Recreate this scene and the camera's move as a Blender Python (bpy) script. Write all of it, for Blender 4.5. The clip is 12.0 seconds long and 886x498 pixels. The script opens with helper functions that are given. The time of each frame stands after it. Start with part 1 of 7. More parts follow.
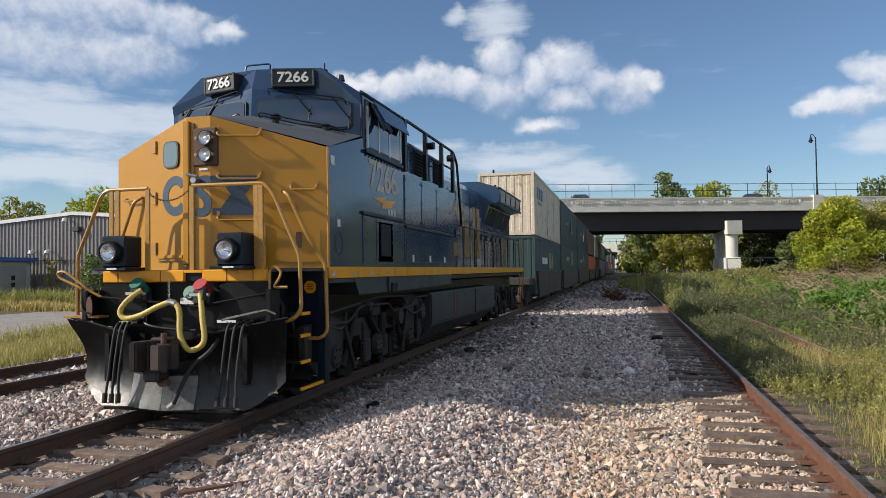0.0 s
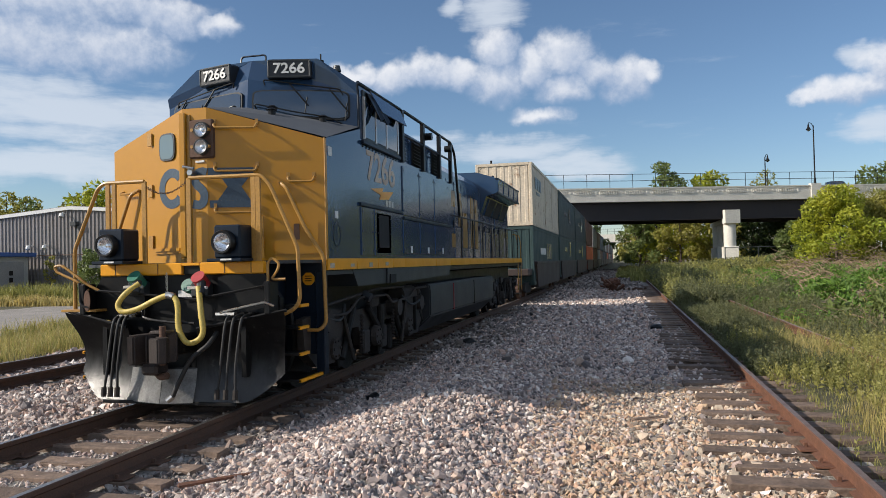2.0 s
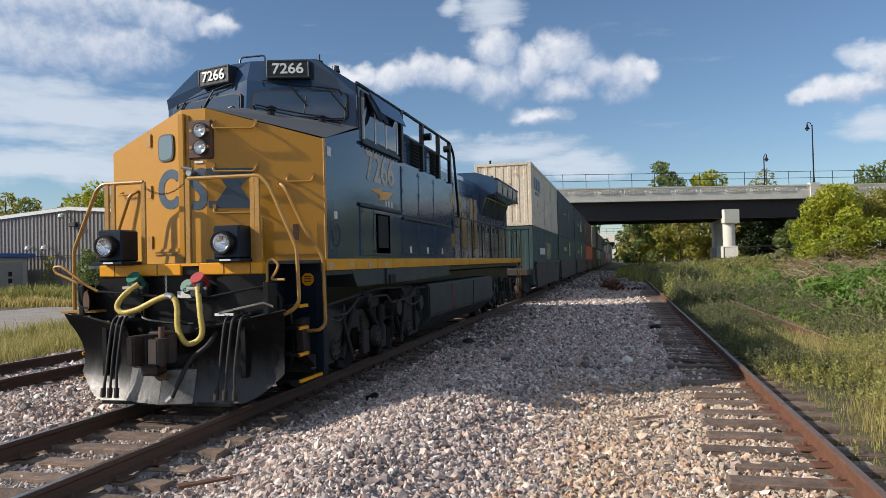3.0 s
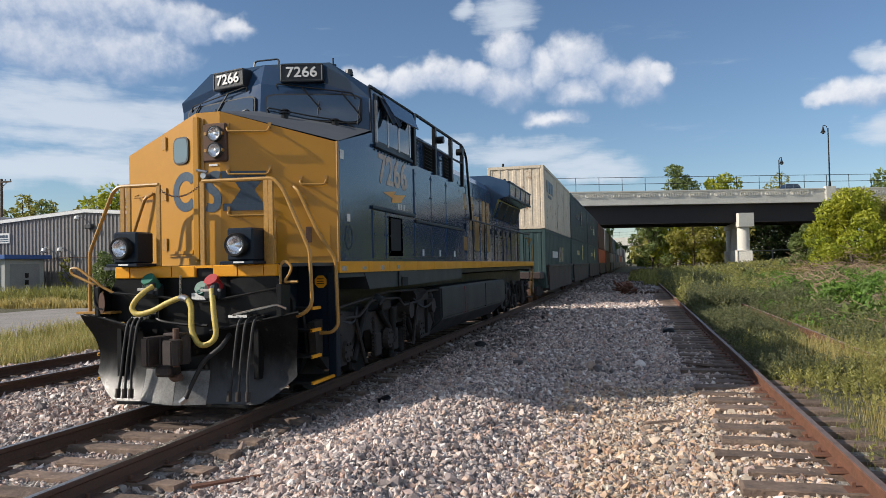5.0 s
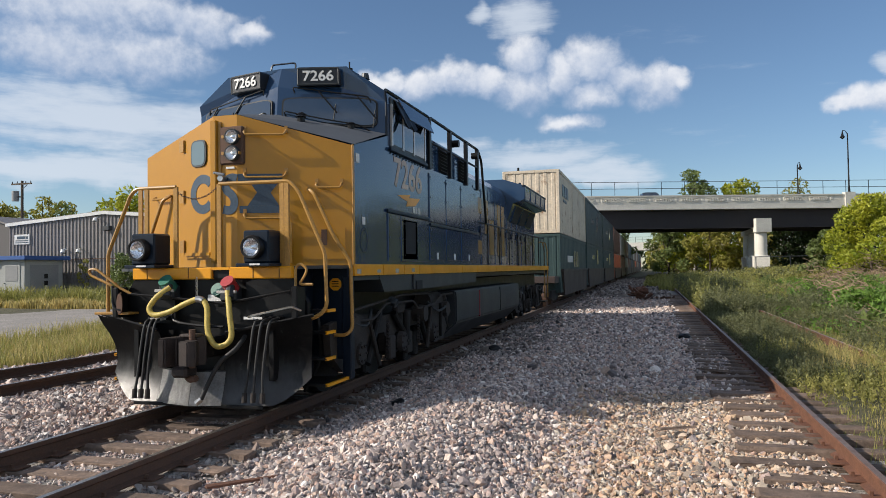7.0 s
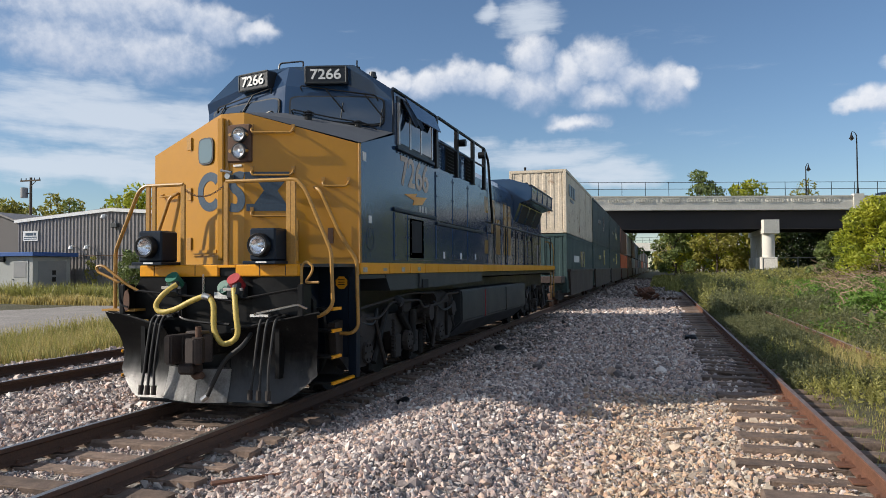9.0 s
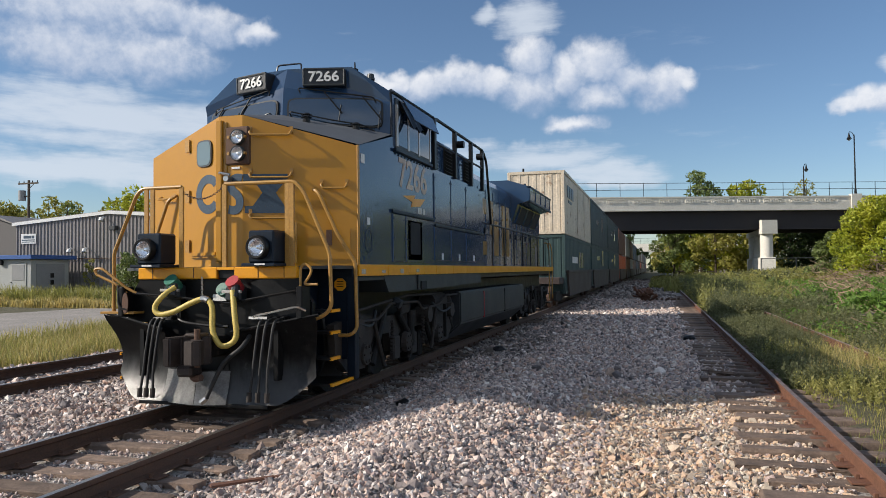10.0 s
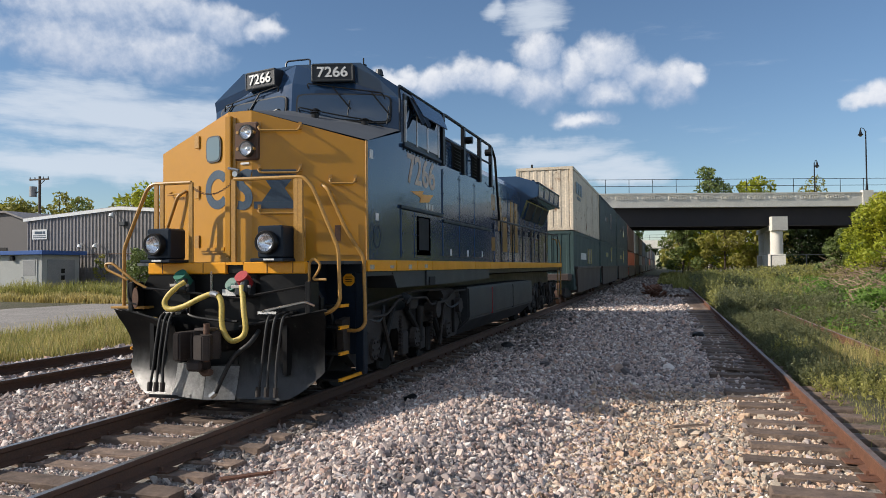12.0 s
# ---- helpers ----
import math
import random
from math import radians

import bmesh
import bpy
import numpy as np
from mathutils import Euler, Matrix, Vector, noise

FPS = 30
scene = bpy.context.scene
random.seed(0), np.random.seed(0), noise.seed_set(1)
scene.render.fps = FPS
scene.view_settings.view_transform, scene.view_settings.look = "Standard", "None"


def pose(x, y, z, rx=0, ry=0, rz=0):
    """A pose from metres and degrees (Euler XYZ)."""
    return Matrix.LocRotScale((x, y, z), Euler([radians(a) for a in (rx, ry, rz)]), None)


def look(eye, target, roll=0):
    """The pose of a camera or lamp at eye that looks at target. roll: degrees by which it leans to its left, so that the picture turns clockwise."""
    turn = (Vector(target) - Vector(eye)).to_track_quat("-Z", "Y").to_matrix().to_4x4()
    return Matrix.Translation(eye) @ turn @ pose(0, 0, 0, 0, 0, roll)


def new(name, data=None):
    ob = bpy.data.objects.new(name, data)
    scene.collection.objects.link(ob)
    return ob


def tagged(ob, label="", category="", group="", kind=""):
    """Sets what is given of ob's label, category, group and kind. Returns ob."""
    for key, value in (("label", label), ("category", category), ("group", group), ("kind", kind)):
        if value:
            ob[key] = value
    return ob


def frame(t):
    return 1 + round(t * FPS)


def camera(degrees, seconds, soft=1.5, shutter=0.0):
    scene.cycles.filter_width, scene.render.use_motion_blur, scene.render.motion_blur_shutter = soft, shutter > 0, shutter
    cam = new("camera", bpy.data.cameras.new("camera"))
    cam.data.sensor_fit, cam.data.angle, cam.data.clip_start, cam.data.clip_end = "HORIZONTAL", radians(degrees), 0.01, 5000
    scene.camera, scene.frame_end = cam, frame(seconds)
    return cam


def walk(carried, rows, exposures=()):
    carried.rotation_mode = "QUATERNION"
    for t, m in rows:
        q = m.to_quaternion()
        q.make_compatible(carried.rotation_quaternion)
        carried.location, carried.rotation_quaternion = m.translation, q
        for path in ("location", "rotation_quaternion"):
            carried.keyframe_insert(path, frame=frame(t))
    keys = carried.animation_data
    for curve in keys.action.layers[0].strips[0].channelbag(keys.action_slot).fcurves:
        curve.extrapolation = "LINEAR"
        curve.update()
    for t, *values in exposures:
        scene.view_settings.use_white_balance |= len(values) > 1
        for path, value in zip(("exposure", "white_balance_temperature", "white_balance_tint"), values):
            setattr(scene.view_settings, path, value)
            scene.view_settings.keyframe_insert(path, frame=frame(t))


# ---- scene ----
cam = camera(63.0, 12.0, soft=0.7)

PATH = [
    (0, (5.199, -7.36, 1.683), (4.713, -5.421, 1.743), -0.8),
    (0.5, (5.193, -7.354, 1.679), (4.709, -5.414, 1.735), -0.9),
    (1, (5.187, -7.339, 1.671), (4.704, -5.399, 1.722), -1.1),
    (1.5, (5.188, -7.333, 1.664), (4.705, -5.393, 1.708), -1.2),
    (2, (5.19, -7.334, 1.67), (4.708, -5.393, 1.707), -1.3),
    (2.5, (5.2, -7.344, 1.667), (4.718, -5.404, 1.704), -1.4),
    (3, (5.192, -7.336, 1.672), (4.712, -5.395, 1.709), -1.4),
    (5, (5.197, -7.35, 1.671), (4.684, -5.418, 1.717), -1.2),
    (5.5, (5.195, -7.348, 1.669), (4.671, -5.419, 1.721), -1.1),
    (6, (5.208, -7.374, 1.662), (4.672, -5.448, 1.72), -1.0),
    (6.5, (5.204, -7.37, 1.663), (4.66, -5.446, 1.723), -1.0),
    (7, (5.202, -7.362, 1.668), (4.65, -5.441, 1.725), -0.8),
    (9, (5.203, -7.36, 1.666), (4.634, -5.443, 1.721), -0.4),
    (9.5, (5.207, -7.357, 1.665), (4.639, -5.441, 1.722), -0.5),
    (10, (5.206, -7.368, 1.667), (4.641, -5.45, 1.726), -0.6),
    (10.5, (5.215, -7.374, 1.664), (4.648, -5.457, 1.723), -0.6),
    (11, (5.219, -7.375, 1.663), (4.647, -5.459, 1.72), -0.6),
    (11.5, (5.213, -7.378, 1.659), (4.633, -5.464, 1.713), -0.5),
    (12, (5.207, -7.373, 1.657), (4.62, -5.462, 1.706), -0.5),
]
walk(cam, [(t, look(eye, target, roll)) for t, eye, target, roll in PATH], [(0, 0.36, 6320, 10), (12, 0.36, 6320, 10)])


# ---------- light ----------
SUN = Vector((-1.55, -0.78, 1.0)).normalized()
sun = new("sun", bpy.data.lights.new("sun", "SUN"))
sun.data.energy, sun.data.angle, sun.data.color = 4.3, radians(0.53), (1.0, 0.90, 0.77)
sun.matrix_basis = look(SUN * 80, (0, 0, 0))

# clouds of the sky: azimuth from the track, elevation, half width, half height (degrees); soft ones are thin veils
CUMULUS = [(-9.7, 16.4, 2.0, 1.8), (-9.5, 14.1, 2.7, 2.0), (-15.1, 14.9, 2.9, 1.4), (-17.8, 14.4, 2.2, 1.3), (-20.7, 14.8, 2.4, 0.9),
           (-4.1, 15.7, 2.8, 1.9), (-4.2, 13.3, 2.6, 1.3), (-6.8, 14.8, 2.2, 1.7), (-1.6, 14.3, 2.0, 1.5), (-12.4, 14.6, 2.4, 1.2), (0.5, 13.5, 2.4, 1.8), (2.3, 14.0, 1.3, 1.0), (-6.0, 11.3, 2.5, 0.8),
           (15.8, 11.2, 3.4, 1.2), (18.2, 12.6, 2.4, 1.8), (13.7, 11.0, 1.8, 0.7), (-43.5, 15.9, 6.3, 2.4), (-39.0, 15.7, 5.6, 2.3),
           (-42.9, 18.4, 7.0, 2.4), (-34.4, 18.1, 3.1, 1.6), (-31.4, 17.8, 2.0, 0.9), (-37.8, 18.9, 3.6, 1.8)]
VEILS = [(-9.6, 19.3, 2.6, 1.4), (-12.8, 19.8, 1.0, 0.8), (17.3, 8.3, 2.4, 1.3), (16.3, 13.5, 1.3, 0.8), (-40.8, 11.1, 11.5, 2.2),
         (-42.9, 12.3, 8.0, 1.5), (-33.0, 10.2, 8.0, 1.5), (-41.5, 7.6, 13.0, 1.6), (-8.0, 8.7, 6.5, 1.2), (-3.6, 7.4, 4.5, 1.2), (-20.0, 9.0, 9.0, 1.4)]


def build_world():
    w = bpy.data.worlds.new("sky")
    scene.world = w
    w.use_nodes = True
    nt = w.node_tree
    nt.nodes.clear()
    N, L = nt.nodes.new, nt.links.new

    def maths(op, a, b=None, clamp=False):
        n = N("ShaderNodeMath")
        n.operation, n.use_clamp = op, clamp
        for i, v in enumerate((a, b)):
            if v is None:
                continue
            if isinstance(v, (int, float)):
                n.inputs[i].default_value = v
            else:
                L(v, n.inputs[i])
        return n.outputs[0]

    def vmath(op, a, b):
        n = N("ShaderNodeVectorMath")
        n.operation = op
        for i, v in enumerate((a, b)):
            if isinstance(v, (tuple, Vector)):
                n.inputs[i].default_value = v
            else:
                L(v, n.inputs[i])
        return n

    tc = N("ShaderNodeTexCoord")
    sky = N("ShaderNodeTexSky")
    sky.sky_type, sky.sun_disc = "NISHITA", False
    sky.sun_elevation = math.asin(SUN.z)
    sky.sun_rotation = math.atan2(SUN.x, SUN.y)
    sky.air_density, sky.dust_density, sky.ozone_density = 1.0, 0.15, 3.6
    d = vmath("NORMALIZE", tc.outputs["Generated"], (0, 0, 0)).outputs[0]
    warp = d
    for scale, amount in ((13.0, 0.040), (38.0, 0.020)):
        t = N("ShaderNodeTexNoise")
        t.inputs["Scale"].default_value, t.inputs["Detail"].default_value = scale, 4
        L(d, t.inputs["Vector"])
        k = vmath("SCALE", vmath("SUBTRACT", t.outputs["Color"], (0.5, 0.5, 0.5)).outputs[0], (0, 0, 0))
        k.inputs["Scale"].default_value = amount
        warp = vmath("ADD", warp, k.outputs[0]).outputs[0]

    def cloud_noise(scale, detail, rough, stretch=1.0):
        mp = N("ShaderNodeMapping")
        mp.inputs["Scale"].default_value = (1, 1, stretch)
        L(d, mp.inputs["Vector"])
        t = N("ShaderNodeTexNoise")
        t.inputs["Scale"].default_value, t.inputs["Detail"].default_value, t.inputs["Roughness"].default_value = scale, detail, rough
        L(mp.outputs[0], t.inputs["Vector"])
        return t.outputs["Fac"]

    def lobes(rows, at):
        best = None
        for az, el, ra, re in rows:
            a, e = radians(az), radians(el)
            c = Vector((math.sin(a) * math.cos(e), math.cos(a) * math.cos(e), math.sin(e)))
            right = Vector((math.cos(a), -math.sin(a), 0))
            up = right.cross(c)
            q = vmath("SUBTRACT", at, c).outputs[0]
            u = maths("MULTIPLY", vmath("DOT_PRODUCT", q, right).outputs["Value"], 1 / radians(ra))
            v = maths("MULTIPLY", vmath("DOT_PRODUCT", q, up).outputs["Value"], 1 / radians(re))
            s = maths("SUBTRACT", 1.0, maths("ADD", maths("MULTIPLY", u, u), maths("MULTIPLY", v, v)))
            ahead = maths("GREATER_THAN", vmath("DOT_PRODUCT", d, c).outputs["Value"], 0.5)
            front = maths("SUBTRACT", s, maths("MULTIPLY", maths("SUBTRACT", 1.0, ahead), 20.0))
            best = front if best is None else maths("MAXIMUM", best, front)
        return maths("MAXIMUM", best, -0.75)

    def ranged(v, lo, hi, top=1.0, bottom=0.0):
        r = N("ShaderNodeMapRange")
        r.interpolation_type = "SMOOTHSTEP"
        L(v, r.inputs[0])
        r.inputs[1].default_value, r.inputs[2].default_value, r.inputs[3].default_value, r.inputs[4].default_value = lo, hi, bottom, top
        return r.outputs[0]

    n1, n2, n3 = cloud_noise(30, 9, 0.58), cloud_noise(7, 9, 0.62, 6.0), cloud_noise(60, 6, 0.6)
    heaps = lobes(CUMULUS, warp)
    body = maths("ADD", heaps, maths("MULTIPLY", maths("SUBTRACT", n1, 0.5), 1.7))
    heap = ranged(body, -0.30, 0.95, 0.93)
    # sunlit flank: the heap thins out towards the sun, up and to the left
    lit = maths("SUBTRACT", heaps, lobes(CUMULUS, vmath("ADD", warp, (-0.012, 0.0, 0.019)).outputs[0]))
    flank = maths("ADD", maths("MULTIPLY", lit, 0.62), maths("MULTIPLY", maths("SUBTRACT", n3, 0.5), 1.1))
    tone = N("ShaderNodeMix")
    tone.data_type = "RGBA"
    L(ranged(flank, -0.55, 1.05), tone.inputs[0])
    tone.inputs[6].default_value, tone.inputs[7].default_value = (0.40, 0.50, 0.68, 1), (0.97, 0.97, 0.99, 1)
    # unseen high cloud added overhead and behind, to lift ambient light on shaded ground
    sep = N("ShaderNodeSeparateXYZ")
    L(d, sep.inputs[0])
    high = maths("MULTIPLY", ranged(sep.outputs["Y"], 0.75, 0.1), 1.15)
    veils = maths("ADD", maths("MAXIMUM", lobes(VEILS, warp), maths("SUBTRACT", high, 0.75)), maths("MULTIPLY", maths("SUBTRACT", n2, 0.5), 3.4))
    veil = ranged(veils, -0.45, 1.15, 0.78)
    bg_sky, bg_veil, bg_cloud, out = N("ShaderNodeBackground"), N("ShaderNodeBackground"), N("ShaderNodeBackground"), N("ShaderNodeOutputWorld")
    L(sky.outputs[0], bg_sky.inputs[0])
    bg_sky.inputs[1].default_value = 0.082
    bg_veil.inputs[0].default_value, bg_veil.inputs[1].default_value = (0.84, 0.90, 0.98, 1), 0.66
    L(tone.outputs[2], bg_cloud.inputs[0])
    bg_cloud.inputs[1].default_value = 0.72
    under = bg_sky.outputs[0]
    for fac, bg in ((veil, bg_veil), (heap, bg_cloud)):
        mix = N("ShaderNodeMixShader")
        L(fac, mix.inputs[0])
        L(under, mix.inputs[1])
        L(bg.outputs[0], mix.inputs[2])
        under = mix.outputs[0]
    L(under, out.inputs[0])


build_world()


# ---------- materials ----------
def mat(name, c1, c2=None, rough=0.6, metal=0.0, s1=3.0, s2=40.0, bump=0.15, depth=0.01, island=0.0, obj=0.0, spots=None, gloss_var=0.15, coat=0.0, spot_at=0.62, spot_scale=9.0, fine=0.2):
    """A surface of two colours mixed at a coarse and a fine scale, with fine relief."""
    m = bpy.data.materials.new(name)
    m.use_nodes = True
    nt = m.node_tree
    N, L = nt.nodes.new, nt.links.new
    b = nt.nodes["Principled BSDF"]
    c2 = c2 or tuple(v * 0.75 for v in c1)
    tc = N("ShaderNodeTexCoord")
    a, f = N("ShaderNodeTexNoise"), N("ShaderNodeTexNoise")
    for t, s in ((a, s1), (f, s2)):
        t.inputs["Scale"].default_value, t.inputs["Detail"].default_value, t.inputs["Roughness"].default_value = s, 6, 0.6
        L(tc.outputs["Object"], t.inputs["Vector"])
    mx = N("ShaderNodeMix")
    mx.data_type = "RGBA"
    mr = N("ShaderNodeMapRange")
    L(a.outputs["Fac"], mr.inputs[0])
    mr.inputs[1].default_value, mr.inputs[2].default_value = 0.32, 0.68
    L(mr.outputs[0], mx.inputs[0])
    mx.inputs[6].default_value, mx.inputs[7].default_value = (*c1, 1), (*c2, 1)
    col = mx.outputs[2]
    hsv = N("ShaderNodeHueSaturation")
    fr = N("ShaderNodeMapRange")
    L(f.outputs["Fac"], fr.inputs[0])
    fr.inputs[1].default_value, fr.inputs[2].default_value, fr.inputs[3].default_value, fr.inputs[4].default_value = 0.3, 0.7, 1 - fine, 1 + fine
    val = fr.outputs[0]
    if island or obj:
        g = N("ShaderNodeNewGeometry") if island else N("ShaderNodeObjectInfo")
        ir = N("ShaderNodeMapRange")
        L(g.outputs["Random Per Island" if island else "Random"], ir.inputs[0])
        k = island or obj
        ir.inputs[3].default_value, ir.inputs[4].default_value = 1 - k, 1 + k
        mm = N("ShaderNodeMath")
        mm.operation = "MULTIPLY"
        L(val, mm.inputs[0])
        L(ir.outputs[0], mm.inputs[1])
        val = mm.outputs[0]
    L(val, hsv.inputs["Value"])
    L(col, hsv.inputs["Color"])
    col = hsv.outputs[0]
    if spots:
        sp = N("ShaderNodeTexNoise")
        sp.inputs["Scale"].default_value, sp.inputs["Detail"].default_value, sp.inputs["Roughness"].default_value = spot_scale, 8, 0.7
        L(tc.outputs["Object"], sp.inputs["Vector"])
        sr = N("ShaderNodeMapRange")
        L(sp.outputs["Fac"], sr.inputs[0])
        sr.inputs[1].default_value, sr.inputs[2].default_value = spot_at, spot_at + 0.1
        sx = N("ShaderNodeMix")
        sx.data_type = "RGBA"
        L(sr.outputs[0], sx.inputs[0])
        L(col, sx.inputs[6])
        sx.inputs[7].default_value = (*spots, 1)
        col = sx.outputs[2]
    L(col, b.inputs["Base Color"])
    b.inputs["Metallic"].default_value = metal
    rr = N("ShaderNodeMapRange")
    L(a.outputs["Fac"], rr.inputs[0])
    rr.inputs[3].default_value, rr.inputs[4].default_value = max(0.02, rough - gloss_var), min(1, rough + gloss_var)
    L(rr.outputs[0], b.inputs["Roughness"])
    if coat:
        b.inputs["Coat Weight"].default_value = coat
        b.inputs["Coat Roughness"].default_value = 0.08
    bp = N("ShaderNodeBump")
    bp.inputs["Strength"].default_value, bp.inputs["Distance"].default_value = bump, depth
    L(f.outputs["Fac"], bp.inputs["Height"])
    L(bp.outputs[0], b.inputs["Normal"])
    return m


def stone_mat(name, stops, rough=0.85):
    """Broken stone: every piece takes its own colour."""
    m = mat(name, (0.3, 0.3, 0.3), rough=rough, s2=120, bump=0.4)
    nt = m.node_tree
    N, L = nt.nodes.new, nt.links.new
    g, ramp = N("ShaderNodeNewGeometry"), N("ShaderNodeValToRGB")
    L(g.outputs["Random Per Island"], ramp.inputs[0])
    ramp.color_ramp.interpolation = "CONSTANT"
    while len(ramp.color_ramp.elements) < len(stops):
        ramp.color_ramp.elements.new(0.5)
    for i, c in enumerate(stops):
        ramp.color_ramp.elements[i].position = i / len(stops)
        ramp.color_ramp.elements[i].color = (*c, 1)
    hsv = [n for n in nt.nodes if n.bl_idname == "ShaderNodeHueSaturation"][0]
    L(ramp.outputs[0], hsv.inputs["Color"])
    return m


def leaf_mat(name, c1, c2, trans=0.35):
    m = mat(name, c1, c2, rough=0.55, s1=0.6, s2=6, bump=0, island=0.3)
    b = m.node_tree.nodes["Principled BSDF"]
    tr, mix = m.node_tree.nodes.new("ShaderNodeBsdfTranslucent"), m.node_tree.nodes.new("ShaderNodeMixShader")
    mix.inputs[0].default_value = trans
    L = m.node_tree.links.new
    L(b.inputs["Base Color"].links[0].from_socket, tr.inputs[0])
    L(b.outputs[0], mix.inputs[1])
    L(tr.outputs[0], mix.inputs[2])
    L(mix.outputs[0], m.node_tree.nodes["Material Output"].inputs[0])
    return m


GOLD = mat("gold_paint", (0.44, 0.204, 0.006), (0.41, 0.188, 0.006), rough=0.36, s1=0.8, s2=9, bump=0.015, gloss_var=0.06, coat=0.12, fine=0.03)
YELLOW = mat("yellow_paint", (0.78, 0.34, 0.006), (0.68, 0.29, 0.006), rough=0.35, s1=2, spots=(0.22, 0.13, 0.04), spot_at=0.70, bump=0.03, fine=0.05)
RAILGOLD = mat("handrail_paint", (0.40, 0.215, 0.045), (0.33, 0.175, 0.04), rough=0.4, s1=4, spots=(0.1, 0.07, 0.04), spot_at=0.66, bump=0.08)
BLUE = mat("blue_paint", (0.018, 0.046, 0.104), (0.023, 0.053, 0.112), rough=0.13, s1=0.7, s2=2.4, bump=0.12, depth=0.03, gloss_var=0.07, coat=0.1, spots=(0.04, 0.06, 0.09), spot_at=0.70, spot_scale=1.5, fine=0.04)
NAVY = mat("dark_blue_paint", (0.005, 0.011, 0.022), (0.007, 0.014, 0.026), rough=0.4, s1=2, bump=0.06)
SILLGREY = mat("sill_paint", (0.022, 0.028, 0.034), (0.032, 0.036, 0.038), rough=0.5, s1=2, spots=(0.055, 0.05, 0.042), spot_at=0.66)
BLACK = mat("black_paint", (0.006, 0.006, 0.007), (0.010, 0.010, 0.010), rough=0.4, s1=4, bump=0.1, spots=(0.022, 0.019, 0.016), spot_at=0.66)
PLOWMAT = mat("worn_black_steel", (0.010, 0.010, 0.011), (0.026, 0.025, 0.024), rough=0.42, metal=0.1, s1=2.2, s2=30, bump=0.05, spots=(0.075, 0.073, 0.07), spot_at=0.62, spot_scale=7)
TRUCKMAT = mat("truck_grime", (0.008, 0.008, 0.008), (0.019, 0.017, 0.016), rough=0.65, s1=5, s2=40, bump=0.3, spots=(0.05, 0.042, 0.036), spot_at=0.6)
TANKMAT = mat("tank_paint", (0.026, 0.030, 0.034), (0.036, 0.038, 0.040), rough=0.5, s1=1.5, spots=(0.08, 0.075, 0.065), spot_at=0.64)
STEEL = mat("bright_steel", (0.55, 0.54, 0.52), (0.4, 0.39, 0.37), rough=0.3, metal=1.0, s1=10)
RUST = mat("rusty_steel", (0.085, 0.05, 0.035), (0.12, 0.065, 0.042), rough=0.75, metal=0.2, s1=8, s2=60, bump=0.35)
RUSTHEAD = mat("dull_rail_head", (0.30, 0.20, 0.145), (0.23, 0.14, 0.095), rough=0.42, metal=0.55, s1=6, s2=60, bump=0.1, spots=(0.16, 0.075, 0.045), spot_at=0.6)
RUSTRED = mat("rust_red_steel", (0.19, 0.085, 0.048), (0.12, 0.058, 0.038), rough=0.72, metal=0.15, s1=5, s2=50, bump=0.35, spots=(0.09, 0.05, 0.035), spot_at=0.6)
RAILTOP = mat("rail_head", (0.40, 0.37, 0.34), (0.28, 0.23, 0.19), rough=0.32, metal=0.9, s1=8)
RUBBER = mat("black_rubber", (0.014, 0.014, 0.014), (0.02, 0.02, 0.02), rough=0.65, s1=10)
HOSE = mat("yellow_hose", (0.56, 0.43, 0.10), (0.47, 0.35, 0.08), rough=0.5, s1=12, spots=(0.2, 0.15, 0.06), spot_at=0.66)
REDP = mat("red_paint", (0.42, 0.03, 0.04), (0.3, 0.03, 0.03), rough=0.45)
GREENP = mat("green_paint", (0.03, 0.16, 0.11), (0.03, 0.12, 0.09), rough=0.45)
WHITEP = mat("white_paint", (0.72, 0.72, 0.70), (0.62, 0.62, 0.60), rough=0.5, s1=3)
GREYLOGO = mat("pale_grey_lettering", (0.46, 0.44, 0.41), (0.38, 0.36, 0.34), rough=0.15, s1=6, bump=0.02, gloss_var=0.05, coat=0.35)
LOGOBLUE = mat("logo_blue", (0.035, 0.06, 0.095), (0.045, 0.07, 0.10), rough=0.35, s1=3)
BOARD = mat("board_black", (0.01, 0.01, 0.012), (0.016, 0.016, 0.018), rough=0.35)
CHROME = mat("reflector", (0.85, 0.86, 0.88), (0.75, 0.76, 0.78), rough=0.28, metal=1.0, bump=0)
DARKIN = mat("dark_inside", (0.008, 0.008, 0.009), (0.012, 0.012, 0.012), rough=0.8)
CONCRETE = mat("pale_concrete", (0.72, 0.69, 0.61), (0.62, 0.59, 0.52), rough=0.85, s1=0.5, s2=8, bump=0.2, spots=(0.27, 0.25, 0.22), spot_at=0.64, spot_scale=1.2)
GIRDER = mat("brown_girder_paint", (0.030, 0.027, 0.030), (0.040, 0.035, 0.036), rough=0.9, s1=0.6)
TIEMAT = mat("weathered_tie", (0.22, 0.155, 0.115), (0.11, 0.08, 0.063), rough=0.9, s1=6, s2=30, bump=0.6, depth=0.02, obj=0.3)
BARK = mat("bark", (0.09, 0.07, 0.05), (0.06, 0.045, 0.035), rough=0.9, s1=4, bump=0.5)
DEADWOOD = mat("dead_wood", (0.33, 0.23, 0.155), (0.21, 0.145, 0.10), rough=0.9, s1=2, island=0.35)
